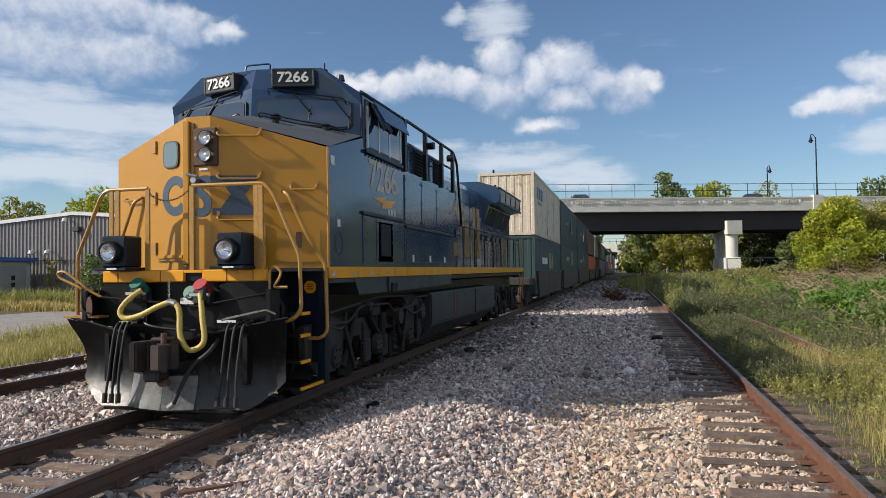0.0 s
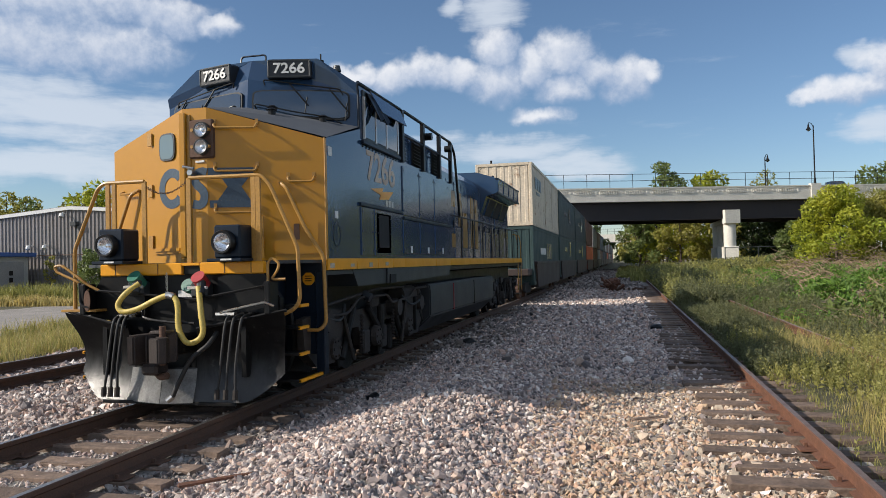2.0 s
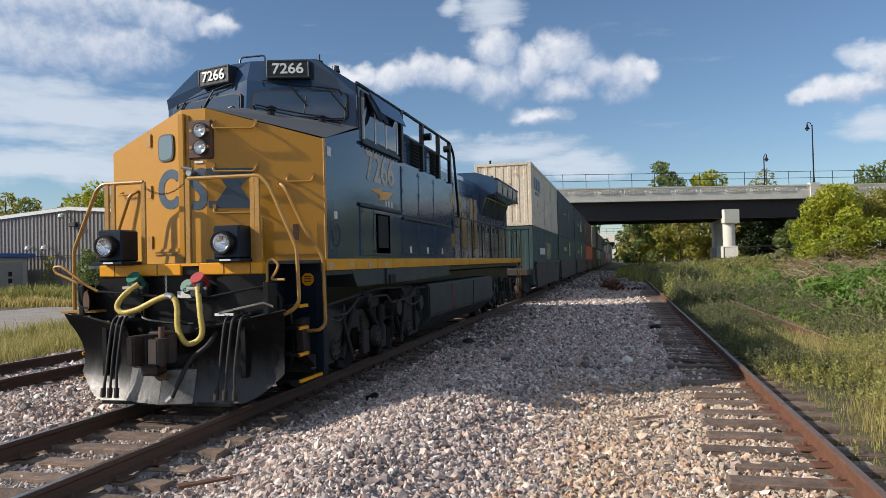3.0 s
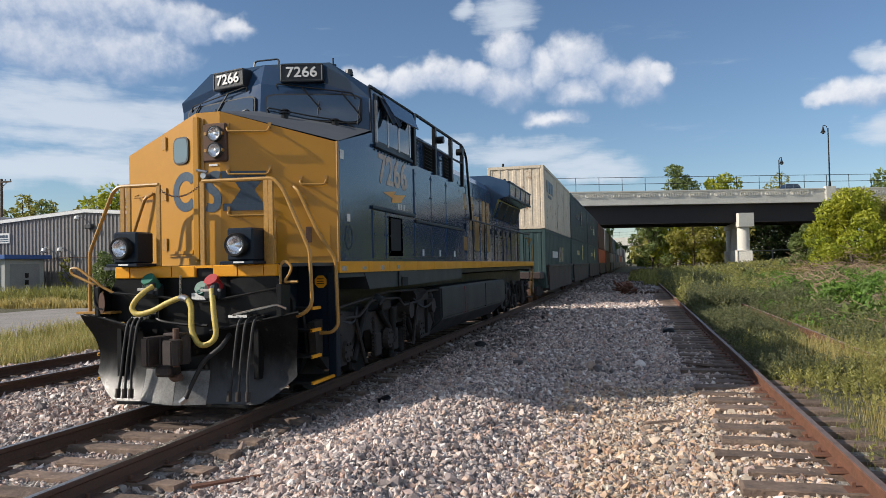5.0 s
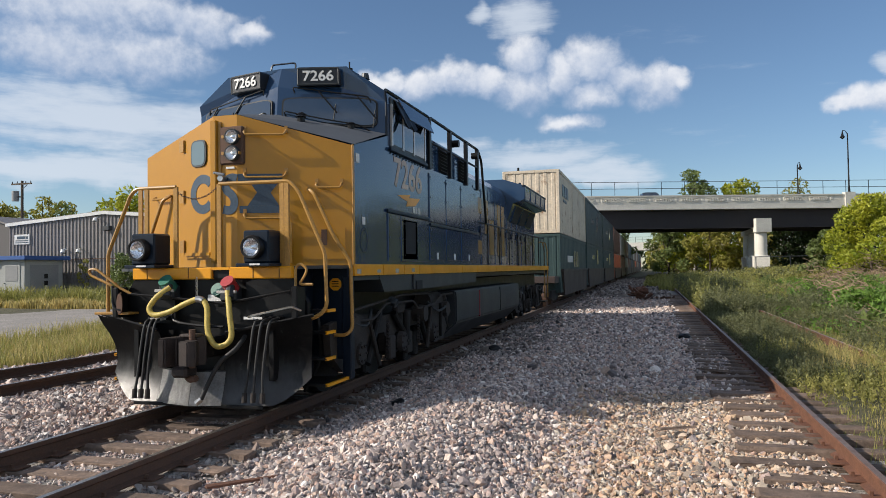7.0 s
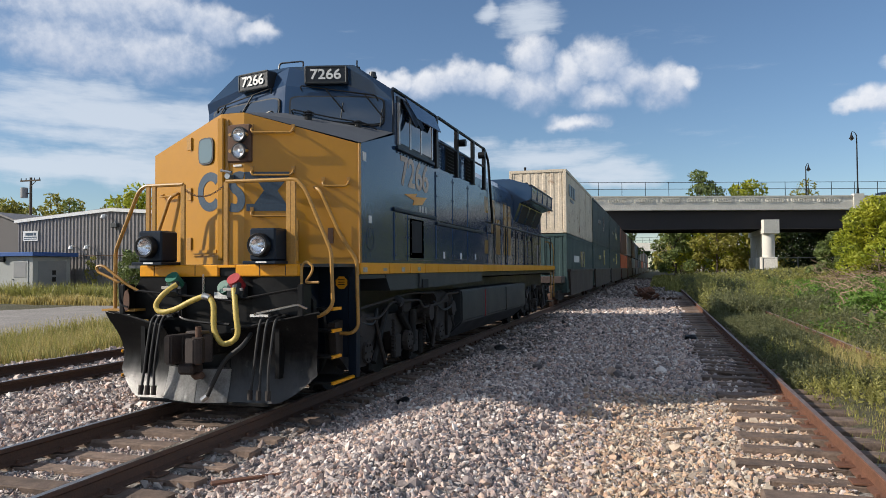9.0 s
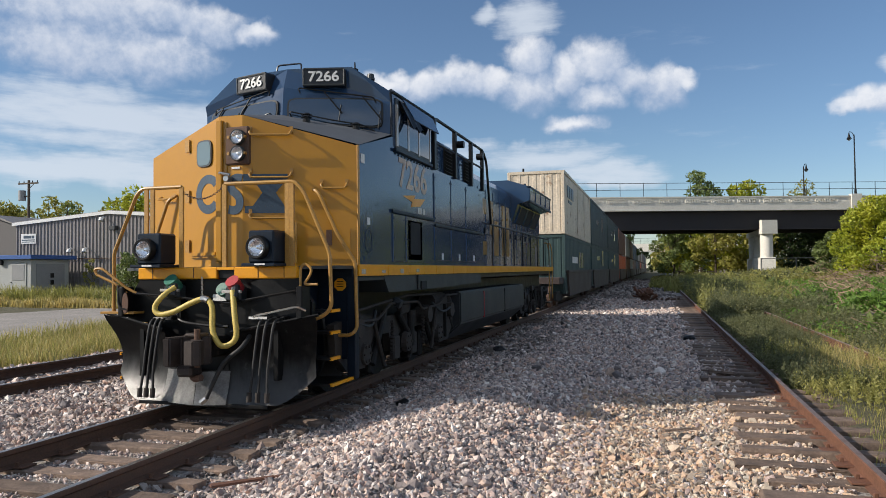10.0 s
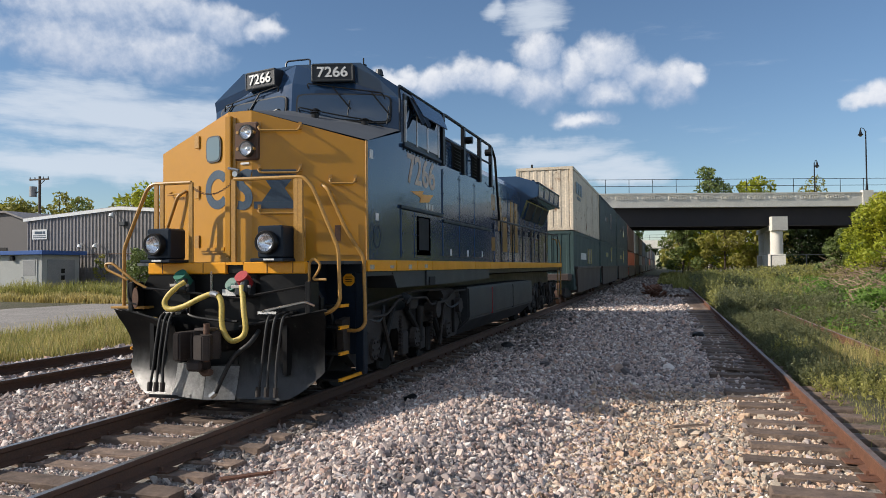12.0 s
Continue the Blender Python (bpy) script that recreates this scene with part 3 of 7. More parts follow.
def build_bridge():
    br = thing("road_bridge", bp(22, 7, 0), "pale concrete road overpass on dark steel girders", "bridge", "", "structure")
    part("deck", bbox(bmesh.new(), -60, 110, -0.1, 14.2, 9.72, 11.0), CONCRETE, br)
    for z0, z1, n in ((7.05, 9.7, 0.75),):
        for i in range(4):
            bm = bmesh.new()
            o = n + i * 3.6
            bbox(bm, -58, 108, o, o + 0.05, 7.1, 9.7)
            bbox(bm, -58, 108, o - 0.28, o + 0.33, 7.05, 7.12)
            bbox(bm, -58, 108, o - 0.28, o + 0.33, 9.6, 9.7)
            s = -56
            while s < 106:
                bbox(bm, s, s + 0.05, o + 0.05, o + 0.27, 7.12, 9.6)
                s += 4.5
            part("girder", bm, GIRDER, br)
    # bent: cap beam along the bridge's width, round columns on tall plinths
    for s in (24.4, -26.0):
        bm = bmesh.new()
        prism(bm, [bp(s - 1.1, -0.9, 6.35), bp(s + 1.1, -0.9, 6.35), bp(s + 1.1, -0.9, 8.3), bp(s - 1.1, -0.9, 8.3)], BN * 0.8)
        prism(bm, [bp(s - 1.1, -0.1, 6.35), bp(s + 1.1, -0.1, 6.35), bp(s + 1.1, -0.1, 7.05), bp(s - 1.1, -0.1, 7.05)], (0, 15.5, 0))
        part("pier_cap", bm, CONCRETE, br)
        for n in (0.2, 7.0, 13.4):
            bm = bmesh.new()
            c = bp(s, 0.2, 0) + Vector((0, n - 0.2, 0))
            cyl(bm, c + Vector((0, 0, 3.0)), c + Vector((0, 0, 6.4)), 0.85, 24)
            part("column", bm, CONCRETE, br, smooth=40)
            part("plinth", boxb(c + Vector((-1.05, -0.9, -1.0)), c + Vector((1.05, 0.9, 3.0)), 0.03), CONCRETE, br)
    for side, n0 in (("near", 0.0), ("far", 13.7)):
        bm = bmesh.new()
        bbox(bm, -60, 110, n0, n0 + 0.35, 10.5, 11.7)
        bbox(bm, -60, 110, n0 - 0.12, n0 + 0.45, 11.58, 11.75)
        bbox(bm, -60, 110, n0 - 0.12, n0 + 0.4, 9.75, 9.95)
        part("parapet", bm, CONCRETE, br)
    # relief panels of the near parapet: an arch of short bars between plain ones
    bm = bmesh.new()
    bw = 2.75
    bbox(bm, 0.15, bw - 0.15, -0.13, 0.0, 11.32, 11.42)
    for i in range(7):
        u = 0.3 + i * (bw - 0.6) / 6
        top = 11.34 - 0.16 * abs(i - 3) / 3
        bbox(bm, u - 0.08, u + 0.08, -0.2, 0.0, 10.85, top)
    bbox(bm, 0.0, 0.12, -0.14, 0, 10.8, 11.3)
    bbox(bm, bw - 0.12, bw, -0.14, 0, 10.8, 11.3)
    bbox(bm, bw + 0.38, bw + 0.62, -0.14, 0, 10.95, 11.25)
    panel = mesh_of("relief_panel", bm, CONCRETE)
    s = -21.0
    while s < 90:
        if not 33.6 < s < 38.4:
            part("relief_panel", panel, None, br).matrix_basis = Matrix.Translation(BD * s)
        s += bw + 1.0
    for s in (37.45, 80.0):
        part("pilaster", bbox(bmesh.new(), s - 0.75, s + 0.75, -0.25, 0.5, 9.75, 12.0), CONCRETE, br)
    # fence on the parapet
    fe = thing("fence", bp(20, 0.1, 11.75), "dark steel pipe fence on the overpass parapet", "fence")
    s = -30.0
    pm = mesh_of("post", boxb((-0.035, -0.035, 0), (0.035, 0.035, 2.0), 0.006), BLACK)
    while s < 100:
        part("post", pm, None, fe).matrix_basis = Matrix.Translation(bp(s, 0.1, 11.75))
        s += 3.35
    for z in (12.75, 13.7):
        part("rail", tubeb([bp(-30, 0.1, z), bp(100, 0.1, z)], 0.035, 6), BLACK, fe)


build_bridge()


def build_lamp(s, n, h, flip):
    at = bp(s, n, 11.9 if n < 5 else 11.7)
    la = thing("street_lamp", at, "black street lamp with a hanging bell shade on the overpass", "street lamp", "overpass street lamps")
    bm = bmesh.new()
    cyl(bm, at, at + Vector((0, 0, 0.9)), 0.2, 12, 0.14)
    part("base", bm, BLACK, la)
    bm = bmesh.new()
    cyl(bm, at + Vector((0, 0, 0.9)), at + Vector((0, 0, h)), 0.11, 10, 0.08)
    part("pole", bm, BLACK, la)
    top = at + Vector((0, 0, h))
    arm = [top + Vector((0, 0, -0.3)), top + BD * (-0.25 * flip) + Vector((0, 0, 0.25)), top + BD * (-0.65 * flip) + Vector((0, 0, 0.42)), top + BD * (-0.75 * flip) + Vector((0, 0, 0.2))]
    part("arm", tubeb(smoothed(arm), 0.05, 6), BLACK, la)
    c = top + BD * (-0.75 * flip) + Vector((0, 0, -0.1))
    bm = bmesh.new()
    for z0, z1, r0, r1 in ((0.35, 0.1, 0.07, 0.11), (0.1, -0.25, 0.11, 0.20), (-0.25, -0.48, 0.20, 0.36), (-0.48, -0.53, 0.36, 0.34)):
        cyl(bm, c + Vector((0, 0, z0)), c + Vector((0, 0, z1)), r0, 14, r1)
    part("shade", bm, BLACK, la)
    bm = bmesh.new()
    bmesh.ops.create_uvsphere(bm, u_segments=12, v_segments=8, radius=0.22, matrix=Matrix.Translation(c + Vector((0, 0, -0.55))))
    part("globe", bm, CLEAR, la, smooth=60)


build_lamp(37.5, 0.15, 8.6, 1)
build_lamp(37.4, 13.8, 6.2, -0.6)


# far overpass beyond the first
def build_far_bridge():
    br = thing("road_bridge", (6, 262, 0), "distant pale road overpass with a railing", "bridge", "", "structure")
    part("deck", boxb((-60, 260, 7.6), (90, 270, 10.4)), CONCRETE, br)
    bm = bmesh.new()
    for i in range(60):
        box(bm, (-60 + i * 2.5, 260.1, 10.4), (-59.9 + i * 2.5, 260.2, 12.3))
    for z in (11.3, 12.3):
        box(bm, (-60, 260.1, z), (90, 260.2, z + 0.08))
    part("railing", bm, SILLGREY, br)
    for x in (18, 40):
        part("column", boxb((x, 262, -1), (x + 2, 268, 7.6)), CONCRETE, br)


build_far_bridge()


# ---------- container train ----------
def container_mat(name, c, c2, spots):
    return mat(name, c, c2, rough=0.55, s1=0.8, s2=12, bump=0.1, spots=spots, spot_at=0.63, spot_scale=1.8)


CWHITE = mat("white_container", (0.62, 0.53, 0.41), (0.54, 0.46, 0.35), rough=0.55, s1=0.8, s2=12, bump=0.1, spots=(0.24, 0.13, 0.07), spot_at=0.57, spot_scale=1.6)
CGREEN = container_mat("green_container", (0.020, 0.046, 0.046), (0.026, 0.054, 0.053), (0.06, 0.06, 0.05))
CDARK = container_mat("dark_green_container", (0.014, 0.030, 0.031), (0.019, 0.036, 0.037), (0.05, 0.05, 0.045))
CBROWN = container_mat("brown_container", (0.13, 0.055, 0.035), (0.10, 0.045, 0.03), (0.07, 0.04, 0.03))
CORANGE = container_mat("orange_container", (0.55, 0.11, 0.03), (0.45, 0.09, 0.03), (0.2, 0.06, 0.03))
CGREY = container_mat("grey_container", (0.30, 0.30, 0.29), (0.24, 0.24, 0.23), (0.14, 0.11, 0.09))
CBLUE = container_mat("blue_container", (0.035, 0.06, 0.11), (0.03, 0.05, 0.09), (0.06, 0.05, 0.05))
WELL = container_mat("well_car_brown", (0.046, 0.032, 0.028), (0.058, 0.040, 0.034), (0.06, 0.042, 0.03))


def corrugated(bm, p0, along, up, out, length, height, pitch=0.28, deep=0.036):
    """A ribbed sheet: p0 its lower start corner."""
    p0, along, up, out = Vector(p0), Vector(along), Vector(up) * height, Vector(out)
    prof, s = [], 0.0
    while s < length - 1e-4:
        for f, d in ((0, 0), (0.36, 0), (0.5, -deep), (0.86, -deep)):
            if s + f * pitch < length:
                prof.append((s + f * pitch, d))
        s += pitch
    prof.append((length, 0))
    lo = [bm.verts.new(p0 + along * a + out * d) for a, d in prof]
    hi = [bm.verts.new(p0 + along * a + out * d + up) for a, d in prof]
    for i in range(len(lo) - 1):
        bm.faces.new((lo[i], lo[i + 1], hi[i + 1], hi[i]))


def build_container(y0, y1, z0, z1, material, label, near=True, w=1.3):
    co = thing("container", (0, (y0 + y1) / 2, z0), label, "shipping container", "containers on the train")
    L, H = y1 - y0, z1 - z0
    bm = bmesh.new()
    box(bm, (-w + 0.05, y0 + 0.05, z0 + 0.1), (w - 0.05, y1 - 0.05, z1 - 0.05))
    part("body", bm, material, co)
    if near:
        bm = bmesh.new()
        corrugated(bm, (-w + 0.1, y0 + 0.03, z0 + 0.16), (1, 0, 0), (0, 0, 1), (0, -1, 0), 2 * w - 0.2, H - 0.28, 0.36, 0.05)
        part("front_panel", bm, material, co)
    bm = bmesh.new()
    corrugated(bm, (w - 0.025, y0 + 0.12, z0 + 0.16), (0, 1, 0), (0, 0, 1), (1, 0, 0), L - 0.24, H - 0.26, 0.6, 0.012)
    part("side_panel", bm, material, co)
    for x in (-w, w - 0.14):
        for y in (y0, y1 - 0.14):
            part("corner_post", boxb((x, y, z0), (x + 0.14, y + 0.14, z1), 0.012), material, co)
    if near:
        for z in (z0, z1 - 0.12):
            part("end_rail", boxb((-w + 0.14, y0, z), (w - 0.14, y0 + 0.1, z + (0.15 if z == z0 else 0.12))), material, co)
            part("side_rail", boxb((w - 0.1, y0 + 0.14, z), (w, y1 - 0.14, z + 0.13)), material, co)
    return co


def mark_bars(co, y, z, h, material, widths, x=1.304, lab=""):
    """Unreadable lettering on a container's side as plain bars."""
    s = y
    for wd in widths:
        part("lettering", boxb((x - 0.02, s, z), (x, s + wd, z + h)), material, co, lab)
        s += wd + h * 0.35


def build_well(y0, y1, first=False):
    we = thing("well_car", (0, (y0 + y1) / 2, 0), "rusty brown well car carrying stacked containers", "railway wagon", "well cars of the train")
    bm = bmesh.new()
    prism(bm, [(1.28, y0 + 0.9, 1.55), (1.28, y0 + 1.3, 0.42), (1.28, y1 - 1.3, 0.42), (1.28, y1 - 0.9, 1.55)], (0.09, 0, 0))
    part("side_sill", bm, WELL, we)
    bm = bmesh.new()
    prism(bm, [(-1.37, y0 + 0.9, 1.55), (-1.37, y0 + 1.3, 0.42), (-1.37, y1 - 1.3, 0.42), (-1.37, y1 - 0.9, 1.55)], (0.09, 0, 0))
    part("side_sill", bm, WELL, we)
    part("floor", boxb((-1.28, y0 + 1.3, 0.42), (1.28, y1 - 1.3, 0.55)), WELL, we)
    part("top_chord", boxb((1.26, y0 + 0.7, 1.5), (1.42, y1 - 0.7, 1.62), 0.01), WELL, we)
    for y in (y0, y1):
        part("end_platform", boxb((-1.2, y - 0.9, 1.0), (1.2, y + 0.9, 1.3), 0.03), WELL, we)
        for dy in (-0.85, 0.85):
            bm = bmesh.new()
            for sx in (-0.75, 0.75):
                cyl(bm, (sx - 0.07, y + dy, 0.46), (sx + 0.07, y + dy, 0.46), 0.46, 24)
            cyl(bm, (-0.75, y + dy, 0.46), (0.75, y + dy, 0.46), 0.08, 10)
            part("wheelset", bm, RUST, we)
        for sx in (-1.05, 0.95):
            bm = bmesh.new()
            prism(bm, [(sx, y - 1.15, 0.35), (sx, y - 0.6, 0.25), (sx, y + 0.6, 0.25), (sx, y + 1.15, 0.35), (sx, y + 0.9, 0.68), (sx, y - 0.9, 0.68)], (0.1, 0, 0))
            part("truck_frame", bm, TRUCKMAT, we)
    return we


def build_train():
    # first three stacks, then the rest of the string at an even pitch
    rows = [(25.35, 38.7, CWHITE, "pale cream corrugated container with rust streaks on top of a stack", CGREEN, "teal green container in a well car"),
            (39.3, 55.3, CDARK, "dark green container on top of a stack", CGREEN, "teal green container in a well car"),
            (56.0, 74.0, CDARK, "dark green container on top of a stack", CGREEN, "teal green container in a well car")]
    pal = [(CBROWN, "brown", CORANGE, "bright orange"), (CGREY, "grey", CBROWN, "brown"), (CBROWN, "brown", CGREY, "grey"), (CBLUE, "blue", CBROWN, "brown"),
           (CDARK, "dark green", CBLUE, "blue"), (CGREY, "grey", CDARK, "dark green")]
    y = 75.0
    for i in range(13):
        a, an, b, bn = pal[i % 6]
        rows.append((y, y + 16.1, a, an + " container on top of a stack", b, bn + " container in a well car"))
        y += 17.6
    for i, (y0, y1, m1, l1, m2, l2) in enumerate(rows):
        top = build_container(y0, y1, 3.26, 6.14, m1, l1, i < 3)
        low = build_container(y0, y1, 0.56, 3.22, m2, l2, i < 3)
        build_well(y0 - 0.35, y1 + 0.35)
        if i == 0:
            # the faded blue block mark and code of the first container
            for s, wd in ((26.55, 0.75), (27.45, 0.7), (28.3, 0.75)):
                part("logo_block", boxb((1.285, s, 5.02), (1.304, s + wd, 5.58)), LOGOBLUE, top, "faded blue block mark")
            mark_bars(top, 26.9, 4.78, 0.13, LOGOBLUE, (0.5, 0.35, 0.5))
            for s in (31.0, 34.6):
                part("side_post", boxb((1.285, s, 3.42), (1.303, s + 0.07, 6.02)), CWHITE, top)
            bm = bmesh.new()
            cyl(bm, (-0.6, 25.6, 6.14), (-0.6, 25.6, 6.32), 0.05, 8)
            part("lifting_pin", bm, BLACK, top)
            mark_bars(low, 28.3, 1.95, 0.32, WHITEP, (0.5, 0.5, 0.5, 0.5))
            for s in (31.4, 32.25, 33.1):
                part("placard", boxb((1.285, s, 1.72), (1.304, s + 0.5, 2.55)), GREYLOGO, low, "pale upright block mark")
        if i in (1, 2):
            for c, z in ((top, 4.4), (low, 1.9)):
                part("placard", boxb((1.295, y0 + 9, z), (1.312, y0 + 10.3, z + 1.1)), GREYLOGO, c, "pale upright block mark")
                mark_bars(c, y0 + 4.5, z + 0.35, 0.3, GREYLOGO, (0.6, 0.6, 0.6))


build_train()


# ---------- locomotive ----------
GLAREGREY = mat("antiglare_grey", (0.075, 0.085, 0.10), (0.06, 0.068, 0.082), rough=0.8, s1=1.2, s2=20, fine=0.06)
FADEDGOLD = mat("faded_gold", (0.38, 0.19, 0.03), (0.16, 0.085, 0.025), rough=0.3, s1=1.1, s2=9)


def build_loco():
    lo = thing("locomotive", (0, 9.5, 0), "blue and gold diesel locomotive with a black snow plow", "locomotive")
    W = 1.55
    # nose: two slanting faces either side of a flat centre
    plan = [(-W, 1.2), (-0.17, 0.72), (0.17, 0.72), (W, 1.2)]
    tops = [3.28, 3.68, 3.68, 3.28]
    bm = bmesh.new()
    bot = [bm.verts.new((x, y, 1.74)) for x, y in plan]
    top = [bm.verts.new((x, y, z)) for (x, y), z in zip(plan, tops)]
    for i in range(3):
        bm.faces.new((bot[i], bot[i + 1], top[i + 1], top[i]))
    rb = [bm.verts.new((W, 1.26, 1.74)), bm.verts.new((W, 1.26, 3.30)), bm.verts.new((-W, 1.26, 3.30)), bm.verts.new((-W, 1.26, 1.74))]
    bm.faces.new((bot[3], rb[0], rb[1], top[3]))
    bm.faces.new((rb[3], bot[0], top[0], rb[2]))
    part("nose_front", bm, GOLD, lo, "gold painted nose")
    # nose roof and sides behind, blue
    bm = bmesh.new()
    pts = [(-W, 1.262, 3.305), (-0.17, 0.724, 3.683), (0.17, 0.724, 3.683), (W, 1.262, 3.305), (W, 2.5, 3.66), (0, 2.1, 3.97), (-W, 2.5, 3.66)]
    v = [bm.verts.new(p) for p in pts]
    for f in ((0, 1, 5, 6), (1, 2, 5), (2, 3, 4, 5)):
        bm.faces.new([v[i] for i in f])
    part("nose_roof", bm, GLAREGREY, lo, "matt grey anti-glare nose top")
    # cab
    bm = bmesh.new()

    def V(*p):
        return bm.verts.new(p)
    fc_b, fc_t = V(0, 2.06, 3.94), V(0, 2.10, 4.38)
    rt = V(0, 2.22, 4.68)
    R, Lf = [], []
    for sx, acc in ((1, R), (-1, Lf)):
        acc += [V(sx * W, 2.47, 3.62), V(sx * W, 2.47, 4.12), V(sx * W, 2.43, 4.27), V(sx * 0.98, 2.34, 4.66), V(sx * W, 4.46, 4.29), V(sx * 0.98, 4.46, 4.68), V(sx * W, 4.46, 1.6), V(sx * W, 1.262, 1.6), V(sx * W, 1.262, 3.30)]
    rb = V(0, 4.46, 4.70)
    for s in (R, Lf):
        bm.faces.new((fc_b, s[0], s[1], fc_t))
        bm.faces.new((fc_t, s[1], s[2], s[3], rt))
        bm.faces.new((s[2], s[4], s[5], s[3]))
        bm.faces.new((s[3], s[5], rb, rt))
        bm.faces.new((s[7], s[6], s[4], s[2], s[1], s[0], s[8]))
    bm.faces.new((R[6], Lf[6], Lf[4], Lf[5], rb, R[5], R[4]))
    cab = part("cab", bm, BLUE, lo)
    # windscreens in dark rubber surrounds
    for sx in (1, -1):
        def wp(u, v, off):
            a, b = Vector((0, 2.06, 3.94)), Vector((sx * W, 2.47, 3.62))
            c, d = Vector((0, 2.10, 4.38)), Vector((sx * W, 2.47, 4.12))
            p = a.lerp(b, u).lerp(c.lerp(d, u), v)
            n = Vector((sx * 0.25, -0.96, 0.1))
            return p + n * off
        for nm, m, e, o in (("window_seal", RUBBER, 0.0, 0.012), ("pane", GLASS, 0.025, 0.020)):
            ring = []
            for k in range(24):
                t = 2 * math.pi * k / 24
                cu, sv = math.cos(t), math.sin(t)
                f = 0.5 + (0.5 - e * 0.7) * math.copysign(abs(cu) ** 0.3, cu)
                g = 0.5 + (0.5 - e * 2.2) * math.copysign(abs(sv) ** 0.3, sv)
                x, low, high = 0.07 + 1.36 * f, 3.865 - 0.14 * f, 4.215 - 0.035 * f
                z = low + (high - low) * g
                ring.append(Vector((sx * x, 2.05 + 0.265 * x + 0.08 * (z - 3.8), z)))
            part(nm, prism(bmesh.new(), ring, Vector((sx * 0.25, -0.96, 0.1)) * (0.02 + o)), m, cab)
        # wiper bar and its two arms
        bar = [wp(0.16, 0.86, 0.03), wp(0.14, 1.02, 0.05), wp(0.84, 1.05, 0.05), wp(0.86, 0.9, 0.03)]
        part("wiper_bar", tubeb(rounded(bar, 0.05), 0.010, 6), BLACK, cab)
        for u in (0.42, 0.78):
            part("wiper_arm", tubeb([wp(u - 0.04, 1.02, 0.05), wp(u + 0.13, 0.42, 0.06)], 0.011, 6), BLACK, cab)
            part("wiper_blade", tubeb([wp(u + 0.12, 0.68, 0.045), wp(u + 0.10, 0.14, 0.045)], 0.009, 6), RUBBER, cab)
    # number boards
    for cx, fx in ((0.60, 1), (-0.56, -1)):
        c = Vector((cx, 2.22, 4.50))
        rt_ = Vector((1, 0.265 * fx, 0)).normalized()
        up_ = Vector((0, -0.02, 1)).normalized()
        nrm = rt_.cross(up_)
        bm = bmesh.new()
        prism(bm, [c + rt_ * a + up_ * b + nrm * 0.06 for a, b in ((-0.31, -0.13), (0.31, -0.13), (0.31, 0.11), (0.285, 0.135), (-0.285, 0.135), (-0.31, 0.11))], nrm * -0.22)
        nb = part("number_board", bm, BOARD, lo, "black number board with white numerals")
        part("road_number", text_mesh("road_number", "7266", 0.205, 0.012, c + nrm * 0.07, rt_, up_, WHITEP), None, nb)
        bm = bmesh.new()
        for a, b in (((-0.295, -0.115), (0.295, -0.115)), ((0.295, -0.115), (0.295, 0.115)), ((0.295, 0.115), (-0.295, 0.115)), ((-0.295, 0.115), (-0.295, -0.115))):
            tube(bm, [c + rt_ * a[0] + up_ * a[1] + nrm * 0.06, c + rt_ * b[0] + up_ * b[1] + nrm * 0.06], 0.012, 6)
        part("board_frame", bm, SILLGREY, nb)
    # roof things on the cab
    bm = bmesh.new()
    tube(bm, rounded([(-0.22, 2.3, 4.66), (-0.22, 2.32, 4.78), (0.18, 2.32, 4.78), (0.18, 2.3, 4.66)], 0.05), 0.014, 6)
    part("grab_iron", bm, NAVY, lo)
    for x, y, h in ((-0.45, 2.6, 0.12), (0.92, 2.6, 0.14), (0.6, 2.8, 0.10)):
        bm = bmesh.new()
        cyl(bm, (x, y, 4.66), (x, y, 4.70), 0.05, 10)
        cyl(bm, (x, y, 4.70), (x, y, 4.66 + h), 0.012, 6)
        part("antenna", bm, BLACK, lo)
    bm = bmesh.new()
    cyl(bm, (1.05, 2.9, 4.60), (1.05, 2.9, 4.69), 0.07, 12, 0.05)
    part("beacon", bm, SILLGREY, lo)
    part("roof_edge", tubeb([(W, 2.44, 4.285), (W, 4.5, 4.305)], 0.028, 8), NAVY, lo)
    part("corner_trim", tubeb([(W - 0.005, 2.47, 3.62), (W - 0.005, 2.47, 4.12), (W - 0.005, 2.43, 4.27)], 0.02, 6), NAVY, lo)
    # hood over the nose roof: rails in front of the windscreens
    for sx in (1, -1):
        pts = [(sx * 0.15, 2.05, 3.93), (sx * 0.15, 1.98, 3.99), (sx * 0.75, 2.1, 3.85), (sx * 1.2, 2.25, 3.77), (sx * 1.35, 2.32, 3.68)]
        part("grab_iron", tubeb(rounded(pts, 0.06), 0.010, 6), BLACK, lo)
    for x, y, z in ((0.55, 1.75, 3.79), (0.62, 1.6, 3.72), (1.15, 2.1, 3.68), (-0.8, 1.8, 3.74)):
        bm = bmesh.new()
        cyl(bm, (x, y, z - 0.03), (x, y, z + 0.07), 0.05, 10)
        cyl(bm, (x, y, z + 0.07), (x, y, z + 0.1), 0.08, 10, 0.03)
        part("washer_cap", bm, BLACK, lo)
    # cab side window with sun shade, sliding panes and frame
    part("window_frame", boxb((W - 0.01, 2.6, 3.47), (W + 0.02, 4.3, 4.22), 0.01), SILLGREY, cab)
    for a, b in ((2.68, 3.1), (3.16, 3.62), (3.68, 4.2)):
        part("pane", boxb((W + 0.012, a, 3.53), (W + 0.028, b, 4.05)), GLASS, cab)
